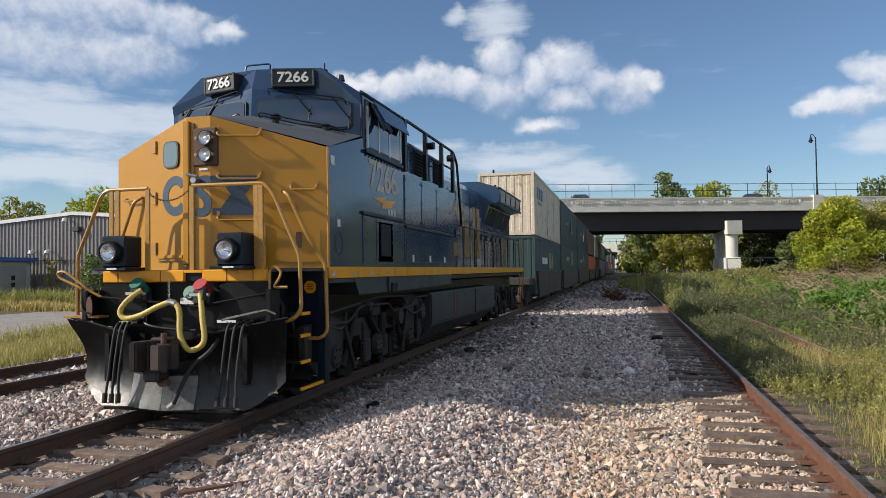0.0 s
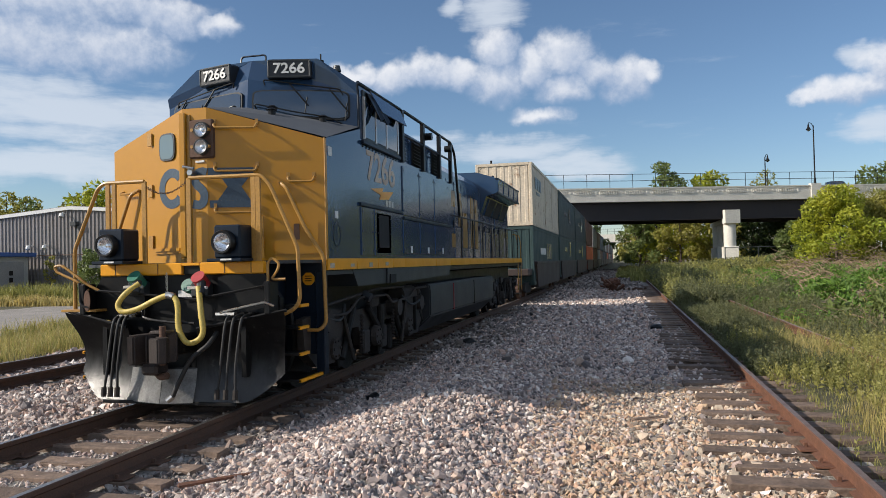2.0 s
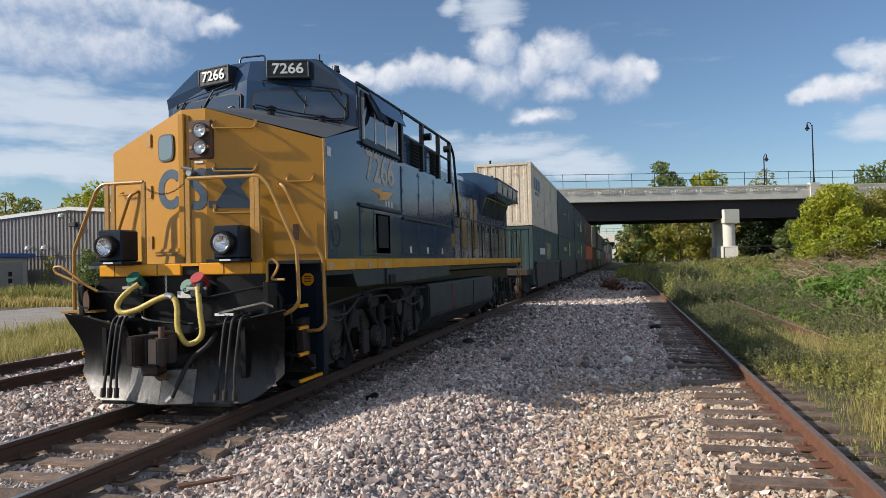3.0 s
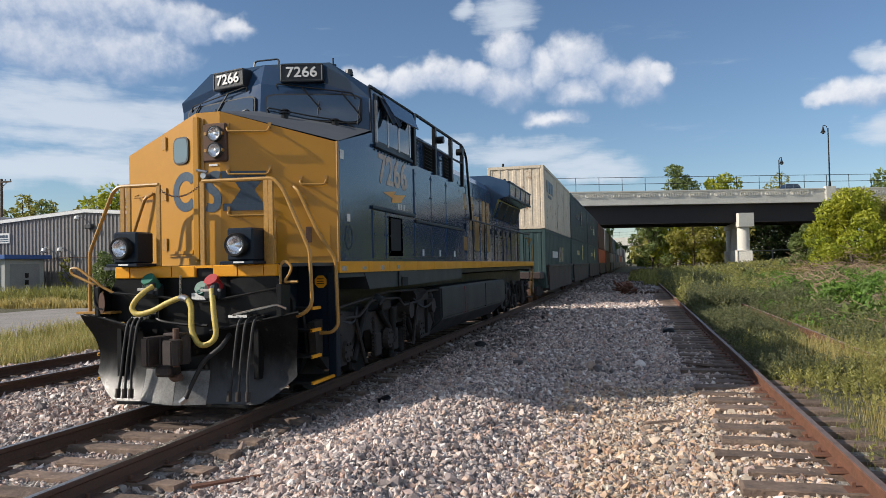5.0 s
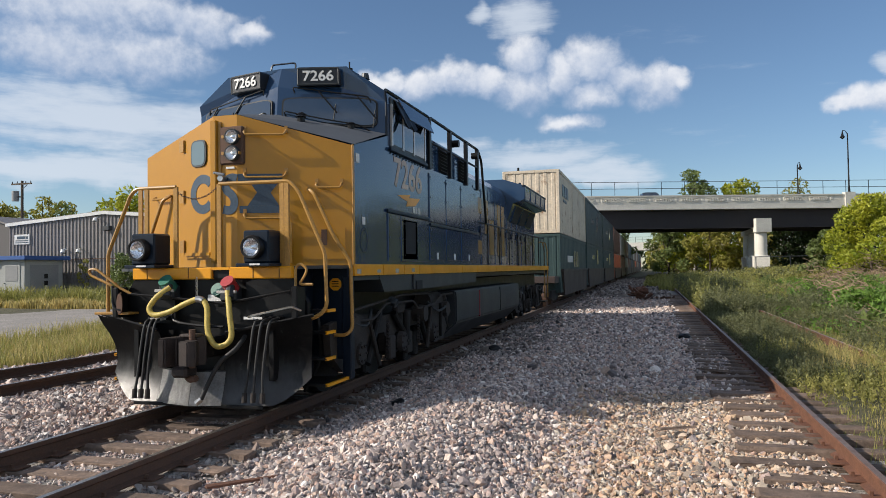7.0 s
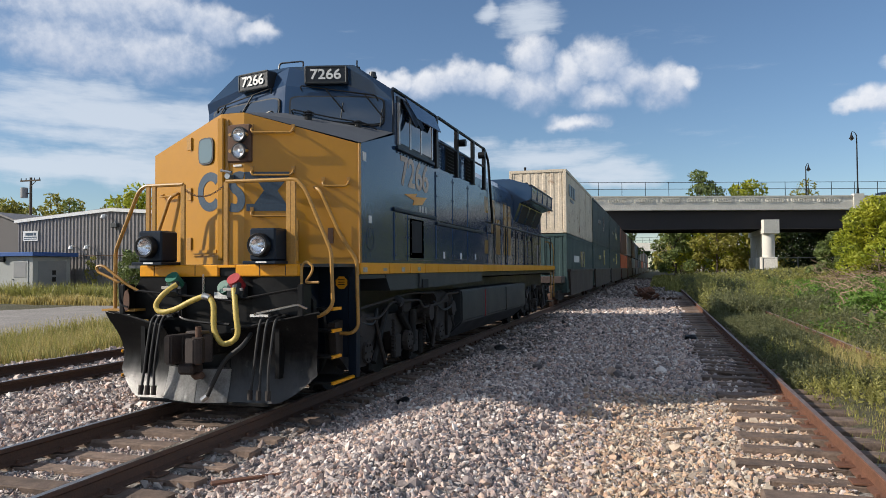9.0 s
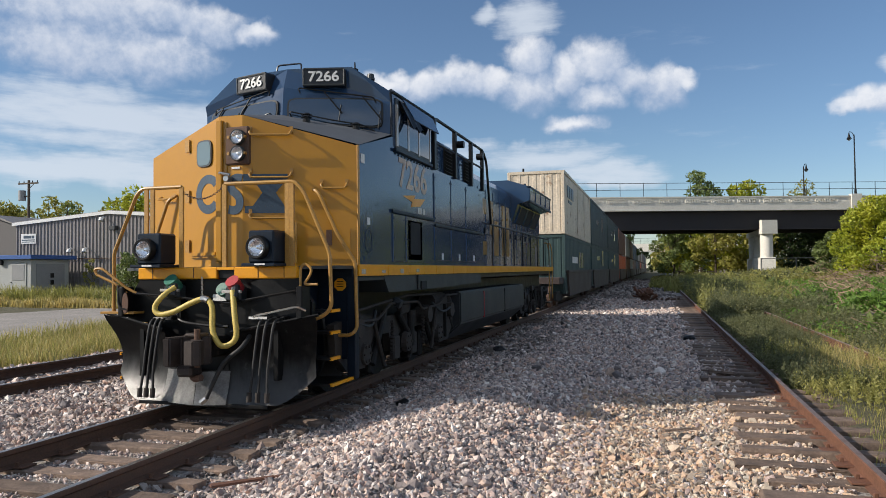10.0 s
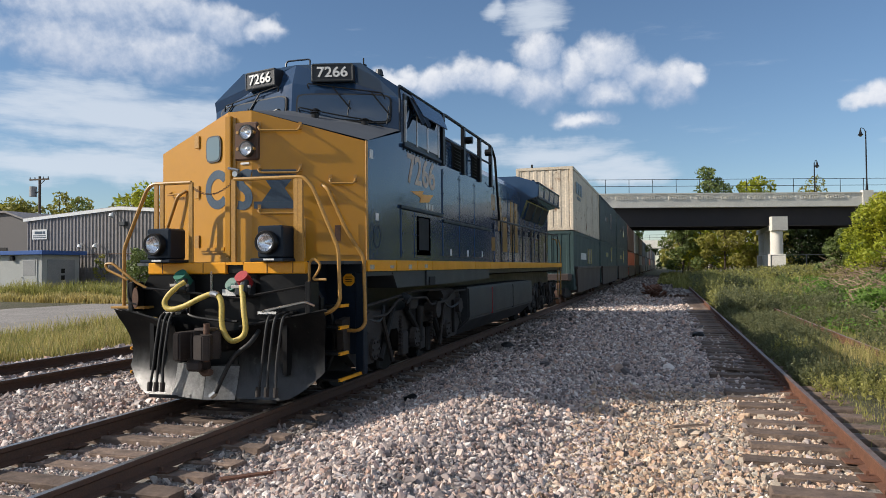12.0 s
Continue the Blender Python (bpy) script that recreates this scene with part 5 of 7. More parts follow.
def build_front(lo):
    # faces of the nose: u metres from the centre's edge, height z, off metres out
    def right_face(u, z, off=0.0):
        d = Vector((1.38, 0.48, 0)).normalized()
        n = Vector((0.48, -1.38, 0)).normalized()
        return Vector((0.17, 0.72, z)) + d * u + n * off

    def left_face(u, z, off=0.0):
        d = Vector((-1.38, 0.48, 0)).normalized()
        n = Vector((-0.48, -1.38, 0)).normalized()
        return Vector((-0.17, 0.72, z)) + d * u + n * off

    def centre(x, z, off=0.0):
        return Vector((x, 0.72 - off, z))

    def slab(fn, pts, t, base=0.0):
        bm = bmesh.new()
        a = [fn(u, z, base) for u, z in pts]
        return prism(bm, a, fn(pts[0][0], pts[0][1], base + t) - a[0])
    # nose door with window, hinges, lower panel and post
    dr = part("nose_door", slab(left_face, [(0.0, 1.86), (0.57, 1.86), (0.57, 3.44), (0.0, 3.61)], 0.03), GOLD, lo, "gold nose door with a small window")
    part("door_window_seal", slab(left_face, [(0.25 + 0.155 * math.copysign(abs(math.cos(k * math.pi / 10)) ** 0.5, math.cos(k * math.pi / 10)), 3.22 + 0.175 * math.copysign(abs(math.sin(k * math.pi / 10)) ** 0.5, math.sin(k * math.pi / 10))) for k in range(20)], 0.02, 0.03), SILLGREY, dr)
    part("pane", slab(left_face, [(0.25 + 0.135 * math.copysign(abs(math.cos(k * math.pi / 10)) ** 0.5, math.cos(k * math.pi / 10)), 3.22 + 0.155 * math.copysign(abs(math.sin(k * math.pi / 10)) ** 0.5, math.sin(k * math.pi / 10))) for k in range(20)], 0.008, 0.046), SKYGLASS, dr)
    part("kick_panel", slab(left_face, [(0.03, 1.89), (0.54, 1.89), (0.54, 1.93), (0.03, 1.93)], 0.02, 0.03), GOLD, dr)
    for z in (3.35, 2.68, 2.02):
        part("hinge", slab(left_face, [(0.56, z - 0.08), (0.65, z - 0.08), (0.65, z + 0.08), (0.56, z + 0.08)], 0.035, 0.02), RAILGOLD, dr)
    part("door_post", boxb((-0.19, 0.66, 1.8), (-0.10, 0.74, 3.62), 0.012), GOLD, lo)
    part("door_jamb", boxb((-0.10, 0.70, 1.8), (-0.05, 0.725, 3.6), 0.006), RAILGOLD, lo)
    bm = bmesh.new()
    tube(bm, [(-0.08, 0.58, 2.93), (0.06, 0.6, 2.90)], 0.02, 8)
    cyl(bm, (0.0, 0.6, 2.86), (0.0, 0.7, 2.86), 0.04, 10)
    part("door_handle", bm, STEEL, lo)
    # headlight housing, recessed dark frame and two lamps
    hl = part("headlight_housing", boxb((-0.07, 0.69, 3.04), (0.27, 0.79, 3.53), 0.02), RUST, lo, "brown recessed twin headlight housing")
    for z in (3.39, 3.18):
        c = (0.135, 0.69, z)
        part("bezel", lathe(bmesh.new(), c, (0, -1, 0), [(0.1, -0.01), (0.1, 0.05), (0.092, 0.06), (0.082, 0.058), (0.08, 0.03)], cap=False), SILLGREY, hl, smooth=40)
        part("reflector", lathe(bmesh.new(), c, (0, -1, 0), [(0.081, 0.05), (0.07, 0.026), (0.045, 0.012), (0.02, 0.008), (0.018, 0.03), (0.004, 0.034)]), CHROME, hl, "silvery bowl reflector", smooth=40)
        for sx in (-0.11, 0.11):
            bm = bmesh.new()
            cyl(bm, (0.12 + sx, 0.70, z), (0.12 + sx, 0.64, z), 0.022, 8)
            part("clamp", bm, RAILGOLD, hl)
    part("label_plate", boxb((0.02, 0.705, 2.99), (0.14, 0.718, 3.015)), WHITEP, lo)
    # grab irons on the right face
    for z, u0, u1 in ((3.42, 0.10, 0.62), (2.88, 0.10, 0.62), (2.36, 0.10, 0.6), (2.74, 1.0, 1.32)):
        p = [right_face(u0, z + 0.06, 0.0), right_face(u0, z + 0.03, 0.07), right_face(u0 + 0.02, z - 0.01, 0.08), right_face(u1 - 0.02, z - 0.01, 0.08), right_face(u1, z + 0.03, 0.07), right_face(u1, z + 0.06, 0.0)]
        gi = part("grab_iron", tubeb(rounded(p, 0.03), 0.014, 6), RAILGOLD, lo)
        for u in (u0, u1):
            part("foot", slab(right_face, [(u - 0.02, z + 0.02), (u + 0.02, z + 0.02), (u + 0.02, z + 0.11), (u - 0.02, z + 0.11)], 0.02), RAILGOLD, gi)
    p = [left_face(0.9, 2.72), left_face(0.9, 2.68, 0.07), left_face(1.25, 2.68, 0.07), left_face(1.25, 2.72)]
    part("grab_iron", tubeb(rounded(p, 0.03), 0.014, 6), RAILGOLD, lo)
    # access panel with latch on the right face; seams
    pn = part("access_panel", slab(right_face, [(0.82, 1.82), (1.36, 1.82), (1.36, 2.22), (0.82, 2.22)], 0.012), GOLD, lo)
    part("latch", slab(right_face, [(1.06, 2.0), (1.13, 2.0), (1.13, 2.2), (1.06, 2.2)], 0.02, 0.012), RUST, pn)
    part("seam", slab(right_face, [(0.66, 1.78), (0.685, 1.78), (0.685, 2.3), (0.66, 2.3)], 0.02), RAILGOLD, lo)
    part("edge_trim", tubeb([(1.55, 1.2, 1.75), (1.55, 1.2, 3.29)], 0.012, 6), RAILGOLD, lo)
    part("sticker", boxb((1.545, 1.3, 3.08), (1.556, 1.42, 3.2)), WHITEP, lo)
    part("sticker", boxb((1.545, 1.5, 2.28), (1.556, 1.6, 2.38)), WHITEP, lo)
    bm = bmesh.new()
    for k in range(28):
        t0, t1 = 2 * math.pi * k / 28, 2 * math.pi * (k + 1) / 28
        prism(bm, [(1.552, 1.55 + 0.13 * math.cos(t) * r, 2.07 + 0.16 * math.sin(t) * r) for t, r in ((t0, 1), (t1, 1), (t1, 0.9), (t0, 0.9))], (0.004, 0, 0))
    part("round_mark", bm, SILLGREY, lo)
    # blue block mark across the nose: a ring, a rounded block and an hourglass between bars
    bm = bmesh.new()
    for k in range(40):
        t0, t1 = radians(38 + 284 * k / 40), radians(38 + 284 * (k + 1) / 40)
        pts = [(0.18 - 0.255 * math.cos(t) * r, 2.685 + 0.255 * math.sin(t) * r) for t, r in ((t0, 1), (t1, 1), (t1, 0.55), (t0, 0.55))]
        prism(bm, [left_face(u, z, 0.030) for u, z in pts], left_face(0, 0, 0.005) - left_face(0, 0, 0.0))
    part("logo_ring", bm, LOGOBLUE, dr, "blue block mark")
    bm = bmesh.new()
    spine = smoothed([(0.165, 0, 2.86), (0.10, 0, 2.875), (0.03, 0, 2.85), (0.0, 0, 2.78), (0.03, 0, 2.71), (0.09, 0, 2.66), (0.13, 0, 2.59), (0.12, 0, 2.50), (0.06, 0, 2.46), (-0.03, 0, 2.475)], 4)
    for i, (p, q) in enumerate(zip(spine, spine[1:])):
        g0 = (spine[min(i + 1, len(spine) - 1)] - spine[max(i - 1, 0)]).normalized()
        g1 = (spine[min(i + 2, len(spine) - 1)] - spine[i]).normalized()
        n0, n1 = Vector((-g0.z, 0, g0.x)) * 0.054, Vector((-g1.z, 0, g1.x)) * 0.054
        prism(bm, [(w.x, 0.718, w.z) for w in (p - n0, p + n0, q + n1, q - n1)], (0, -0.006, 0))
    part("logo_block", bm, LOGOBLUE, lo, "blue block mark")
    for pts in ([(0.01, 2.83), (0.57, 2.83), (0.57, 2.92), (0.01, 2.92)], [(0.03, 2.42), (0.53, 2.42), (0.53, 2.51), (0.03, 2.51)],
                [(0.15, 2.829), (0.54, 2.829), (0.42, 2.68), (0.53, 2.511), (0.13, 2.511), (0.25, 2.68)]):
        part("logo_block", slab(right_face, pts, 0.006), LOGOBLUE, lo, "blue block mark")
    # front platform with its yellow bumper beam
    bm = bmesh.new()
    prism(bm, [(-1.12, 0.42, 1.70), (1.12, 0.42, 1.70), (1.5, 0.62, 1.70), (1.5, 1.2, 1.70), (-1.5, 1.2, 1.70), (-1.5, 0.62, 1.70)], (0, 0, 0.04))
    part("platform", bm, SILLGREY, lo)
    for x0, x1 in ((-1.12, 0.03), (0.27, 1.12)):
        part("bumper_beam", boxb((x0, 0.36, 1.59), (x1, 0.44, 1.735), 0.012), YELLOW, lo, "yellow bumper beam")
    part("bumper_beam", boxb((0.03, 0.362, 1.702), (0.27, 0.44, 1.735)), YELLOW, lo, "yellow bumper beam")
    part("bumper_notch", boxb((0.03, 0.40, 1.60), (0.27, 0.45, 1.70)), BLACK, lo)
    for x in (-0.9, -0.3, 0.6, 0.95):
        part("bumper_seam", boxb((x, 0.355, 1.6), (x + 0.008, 0.362, 1.73)), RUST, lo)
    # ditch lights
    for cx in (-0.79, 0.77):
        dl = part("ditch_light", boxb((cx - 0.17, 0.14, 1.775), (cx + 0.17, 0.46, 2.16), 0.02), NAVY, lo, "dark blue ditch light box")
        part("bracket", boxb((cx - 0.24, 0.1, 1.735), (cx + 0.2, 0.5, 1.775), 0.008), NAVY, dl)
        c = (cx - 0.02, 0.14, 1.96)
        part("bezel", lathe(bmesh.new(), c, (0, -1, 0), [(0.14, -0.01), (0.14, 0.07), (0.128, 0.09), (0.108, 0.088), (0.104, 0.05)], cap=False), BLACK, dl, smooth=40)
        part("reflector", lathe(bmesh.new(), c, (0, -1, 0), [(0.106, 0.07), (0.09, 0.035), (0.055, 0.014), (0.025, 0.008), (0.022, 0.035), (0.004, 0.04)]), CHROME, dl, "silvery bowl reflector", smooth=40)
        part("label_plate", boxb((cx - 0.06, 0.096, 1.75), (cx + 0.08, 0.1, 1.77)), WHITEP, dl)
    # front handrails
    hL = part("front_handrail", tubeb(rounded([(-1.52, 0.4, 1.18), (-1.52, 0.4, 1.93), (-1.17, 0.4, 2.68), (-1.08, 0.4, 2.75), (-0.5, 0.4, 2.75)], 0.07), 0.024, 8), RAILGOLD, lo, "gold painted handrail")
    for x in (-1.02, -0.93, -0.5):
        part("post", boxb((x - 0.032, 0.385, 1.73), (x + 0.032, 0.415, 2.75), 0.006), RAILGOLD, hL)
    part("foot_plate", boxb((-1.56, 0.2, 1.16), (-1.05, 0.46, 1.19), 0.005), RAILGOLD, hL)
    hR = part("front_handrail", tubeb(rounded([(0.12, 0.4, 2.76), (1.08, 0.4, 2.75), (1.2, 0.4, 2.62), (1.53, 0.4, 1.88), (1.55, 0.4, 1.26), (1.47, 0.4, 1.16), (1.34, 0.4, 1.11)], 0.07), 0.024, 8), RAILGOLD, lo, "gold painted handrail")
    for x in (0.12, 0.98, 1.04):
        part("post", boxb((x - 0.032, 0.385, 1.73), (x + 0.032, 0.415, 2.76), 0.006), RAILGOLD, hR)
    for sx in (1, -1):
        p = [(sx * 1.02, 1.0, 2.72), (sx * 1.12, 0.96, 2.66), (sx * 1.36, 1.0, 2.13), (sx * 1.56, 1.08, 1.78), (sx * 1.57, 1.1, 0.94), (sx * 1.5, 1.06, 0.86), (sx * 1.3, 1.06, 0.86)]
        part("step_handrail", tubeb(rounded(p, 0.07), 0.024, 8), RAILGOLD, lo)
    # chain across the gap
    bm = bmesh.new()
    for k in range(26):
        t = k / 25
        c = Vector((-0.5 + 0.6 * t, 0.40, 2.70 - 0.5 * t * (1 - t) + 0.03 * t))
        d = Vector((0.02, 0, 0.004)) if k % 2 else Vector((0.02, 0.0, 0.0))
        o = Vector((0, 0.008, 0)) if k % 2 else Vector((0, 0, 0.008))
        tube(bm, [c - d + o * 0.2, c - d * 0.4 + o, c + d * 0.4 + o, c + d, c + d * 0.4 - o, c - d * 0.4 - o, c - d], 0.0042, 4)
    part("chain", bm, RUST, lo, "rusty safety chain", kind="stuff")
    # stairwells with yellow-edged treads
    for sx in (1, -1):
        part("stair_back", boxb((sx * 0.95, 0.45, 0.3), (sx * 1.0, 1.16, 1.7)), NAVY, lo)
        part("stair_rear", boxb((sx * 1.0, 1.14, 0.55), (sx * 1.5, 1.2, 1.72), 0.008), NAVY, lo)
        part("stair_post", boxb((sx * 1.42, 1.12, 0.3), (sx * 1.54, 1.24, 1.6), 0.01), NAVY, lo)
        for z in (1.21, 0.95, 0.64, 0.33):
            ye = 1.14 if z < 0.4 else 0.74
            st = part("step", boxb((sx * 1.0, 0.5, z - 0.03), (sx * 1.5, ye, z), 0.005), BLACK, lo)
            part("step_edge", boxb((sx * 1.475, 0.5, z - 0.03), (sx * 1.51, ye - 0.01, z + 0.006)), YELLOW, st, "yellow step edge")
    bm = bmesh.new()
    prism(bm, [(1.33 + 0.085 * math.cos(math.pi / 8 + k * math.pi / 4), 1.12, 1.5 + 0.085 * math.sin(math.pi / 8 + k * math.pi / 4)) for k in range(8)], (0, 0.012, 0))
    sg = part("warning_sign", bm, YELLOW, lo, "yellow octagonal warning sign")
    for z in (1.53, 1.5, 1.47):
        part("lettering", boxb((1.285, 1.117, z), (1.375, 1.12, z + 0.012)), BLACK, sg)
    # pilot plate and corner pieces
    part("pilot_plate", boxb((-1.05, 0.46, 0.45), (1.05, 0.56, 1.69)), BLACK, lo)
    for sx in (1, -1):
        bm = bmesh.new()
        prism(bm, [(sx * 1.05, 0.38, 1.68), (sx * 1.3, 0.40, 1.3), (sx * 1.3, 0.40, 1.05), (sx * 0.5, 0.38, 1.05), (sx * 0.5, 0.38, 1.55)], (0, 0.08, 0))
        part("gusset", bm, BLACK, lo)
        part("corner_block", boxb((sx * 1.2, 0.18, 1.12), (sx * 1.28, 0.4, 1.50), 0.015), BLACK, lo)
    for x in (-1.14,):
        bm = bmesh.new()
        prism(bm, [(x + 0.045 * math.cos(k * math.pi / 8), 0.15, 1.30 + 0.13 * math.sin(k * math.pi / 8)) for k in range(16)], (0, 0.012, 0))
        part("marker_reflector", bm, RUST, lo)
    for pts, m in (([(1.2, 0.3, 1.48), (1.2, 0.3, 1.72), (1.27, 0.28, 1.77), (1.36, 0.28, 1.70), (1.33, 0.28, 1.62), (1.24, 0.3, 1.52), (1.42, 0.3, 1.52)], RAILGOLD),
                   ([(-1.2, 0.25, 1.42), (-1.3, 0.2, 1.53), (-1.60, 0.18, 1.66), (-1.63, 0.18, 1.73), (-1.52, 0.18, 1.74), (-1.26, 0.2, 1.56), (-1.2, 0.22, 1.50), (-1.05, 0.25, 1.42)], RAILGOLD),
                   ([(-1.28, 0.2, 1.52), (-1.26, 0.18, 1.30), (-1.22, 0.16, 1.24), (-1.12, 0.16, 1.22)], BLACK)):
        part("cut_lever", tubeb(rounded(pts, 0.05), 0.017, 6), m, lo)
    part("cut_rod", tubeb([(-1.1, 0.25, 1.42), (-0.3, 0.2, 1.36), (0.3, 0.2, 1.30), (1.25, 0.25, 1.46)], 0.015, 6), BLACK, lo)
    part("grab_bar", tubeb(rounded([(0.7, 0.1, 1.15), (0.75, 0.02, 1.16), (1.28, 0.05, 1.27), (1.34, 0.15, 1.22)], 0.04), 0.015, 6), STEEL, lo)
    part("label_plate", boxb((0.62, 0.12, 1.12), (0.86, 0.125, 1.15)), WHITEP, lo)
    # snow plow: concave plates swept back from the centre
    nu, nv = 58, 12
    bm = bmesh.new()
    grid = {}
    for i in range(nu + 1):
        u = -1.46 + 2.92 * i / nu
        a = abs(u)
        z0 = 0.12 + 0.30 * max(0.0, (a - 0.95) / 0.5) ** 1.4
        if -0.55 < u < 0.38:
            z1 = 0.52
        else:
            z1 = 0.96 + 0.20 * max(0.0, (a - 0.45)) / 1.0
        for j in range(nv + 1):
            v = j / nv
            z = z0 + (z1 - z0) * v
            h = (z - 0.12) / 1.04
            y = -0.05 + 0.26 * min(a, 0.55) + 0.12 * max(0, a - 0.55) + 0.20 * math.sin(math.pi * min(1, h * 1.0)) * (0.5 + 0.5 * min(1, a)) - 0.05 * h
            x = u * (1.0 - 0.07 * math.sin(math.pi * min(1, h * 1.1)) * min(1, a) ** 2)
            grid[i, j] = bm.verts.new((x, y, z))
    for i in range(nu):
        for j in range(nv):
            bm.faces.new((grid[i, j], grid[i + 1, j], grid[i + 1, j + 1], grid[i, j + 1]))
    bmesh.ops.solidify(bm, geom=list(bm.faces), thickness=-0.018)
    pl = part("plow", bm, PLOWMAT, lo, "scuffed black steel snow plow", smooth=32)
    # worn bright centre plate, folded at the middle
    bm = bmesh.new()
    for x0, x1 in ((-0.54, -0.004), (0.004, 0.37)):
        cols = []
        for i in range(7):
            u = x0 + (x1 - x0) * i / 6
            col = []
            for j in range(7):
                z = 0.125 + 0.38 * j / 6
                h = (z - 0.12) / 1.04
                y = -0.05 + 0.26 * abs(u) + 0.20 * math.sin(math.pi * h) * (0.5 + 0.5 * abs(u)) - 0.05 * h - 0.022
                col.append(bm.verts.new((u, y, z)))
            cols.append(col)
        for a, b in zip(cols, cols[1:]):
            for j in range(6):
                bm.faces.new((a[j], b[j], b[j + 1], a[j + 1]))
    bmesh.ops.solidify(bm, geom=list(bm.faces), thickness=-0.008)
    part("centre_plate", bm, WORNSTEEL, pl, "worn bright steel centre plate", smooth=25)
    part("top_lip", tubeb([(-1.46, 0.23, 1.165), (-0.56, 0.12, 0.985)], 0.02, 6), BLACK, pl)
    part("top_lip", tubeb([(0.39, 0.1, 0.965), (1.46, 0.23, 1.165)], 0.02, 6), BLACK, pl)
    part("toe_plate", boxb((-0.85, 0.04, 0.095), (0.9, 0.07, 0.135), 0.006), BLACK, pl)
    for sx in (-1, 1):
        part("brace", boxb((sx * 0.9, 0.2, 0.4), (sx * 0.96, 0.55, 1.0)), BLACK, pl)
    # coupler
    bm = bmesh.new()
    box(bm, (-0.14, -0.05, 0.66), (0.16, 0.6, 0.9), 0.03)
    part("coupler_shank", bm, TRUCKMAT, lo)
    bm = bmesh.new()
    prism(bm, [(-0.14, 0.06, 0.60), (-0.20, -0.08, 0.60), (-0.23, -0.30, 0.60), (-0.18, -0.37, 0.60), (-0.11, -0.35, 0.60), (-0.08, -0.17, 0.60), (0.02, -0.11, 0.60), (0.14, -0.12, 0.60), (0.21, -0.02, 0.60), (0.17, 0.06, 0.60)], (0, 0, 0.33))
    bmesh.ops.bevel(bm, geom=list(bm.edges), offset=0.018, segments=2, affect="EDGES")
    box(bm, (-0.12, -0.24, 0.47), (0.09, 0.0, 0.60), 0.03)
    box(bm, (-0.06, -0.16, 0.92), (0.16, 0.02, 0.965), 0.015)
    cp = part("coupler_head", bm, COUPLER, lo, "dark rusty knuckle coupler", smooth=30)
    bm = bmesh.new()
    prism(bm, [(0.02, -0.12, 0.62), (0.16, -0.13, 0.62), (0.24, -0.20, 0.62), (0.265, -0.31, 0.62), (0.21, -0.38, 0.62), (0.08, -0.36, 0.62), (0.07, -0.30, 0.62), (0.16, -0.27, 0.62), (0.14, -0.20, 0.62), (0.02, -0.17, 0.62)], (0, 0, 0.28))
    bmesh.ops.bevel(bm, geom=list(bm.edges), offset=0.012, segments=2, affect="EDGES")
    part("knuckle", bm, COUPLER, cp, smooth=30)
    bm = bmesh.new()
    cyl(bm, (0.12, -0.16, 0.58), (0.12, -0.16, 1.02), 0.035, 12)
    part("pin", bm, RUST, cp)
    part("lifter", tubeb(rounded([(0.0, -0.1, 0.5), (0.05, -0.12, 0.44), (0.16, -0.14, 0.46)], 0.03), 0.04, 8), RUST, cp)
    # yellow jumper cable hanging in two bights, its heads and receptacles
    path = smoothed([(-0.44, 0.20, 1.50), (-0.56, 0.10, 1.38), (-0.645, 0.08, 1.25), (-0.57, 0.07, 1.17), (-0.37, 0.08, 1.205), (-0.14, 0.1, 1.31), (0.03, 0.12, 1.355), (0.14, 0.1, 1.26), (0.18, 0.06, 0.98), (0.29, 0.04, 0.82), (0.42, 0.04, 0.83), (0.50, 0.05, 0.93), (0.46, 0.08, 1.16), (0.37, 0.18, 1.45)], 7)
    jc = part("jumper_cable", tubeb(path, 0.034, 10), HOSE, lo, "yellow jumper cable hanging in two loops", smooth=50)
    part("sleeve", tubeb(path[40:46], 0.042, 10), STEEL, jc)
    for x, zc, m1 in ((-0.57, 1.46, GREENP), (0.30, 1.44, REDP)):
        rc = part("receptacle", boxb((x - 0.12, 0.30, zc - 0.12), (x + 0.10, 0.46, zc + 0.06), 0.02), SILLGREY, lo)
        bm = bmesh.new()
        cyl(bm, (x + 0.03, 0.36, zc + 0.02), (x + 0.02, 0.24, zc + 0.13), 0.085, 18)
        part("cover", bm, m1, rc, "painted receptacle cover", smooth=40)
        part("plug", tubeb([(x + 0.06, 0.26, zc + 0.06), (x + 0.1, 0.17, zc - 0.08)], 0.055, 10), SILLGREY, rc)
        part("lanyard", boxb((x - 0.1, 0.2, zc - 0.02), (x + 0.16, 0.24, zc + 0.015), 0.005), GREYLOGO, rc)
    bm = bmesh.new()
    cyl(bm, (0.12, 0.40, 1.44), (0.12, 0.34, 1.47), 0.085, 18)
    part("receptacle_cover", bm, GREENP, lo, "green receptacle cover", smooth=40)
    part("label_plate", boxb((-0.05, 0.40, 1.32), (0.2, 0.405, 1.40)), WHITEP, lo)
    bm = bmesh.new()
    for k in range(9):
        c = Vector((-0.08 + 0.0 * k, 0.22, 1.60 - k * 0.029))
        o = Vector((0.012, 0, 0)) if k % 2 else Vector((0, 0.012, 0))
        u = Vector((0, 0, 0.02))
        tube(bm, [c - u, c - u * 0.4 + o, c + u * 0.4 + o, c + u, c + u * 0.4 - o, c - u * 0.4 - o, c - u], 0.005, 4)
    part("chain", bm, STEEL, lo, kind="stuff")
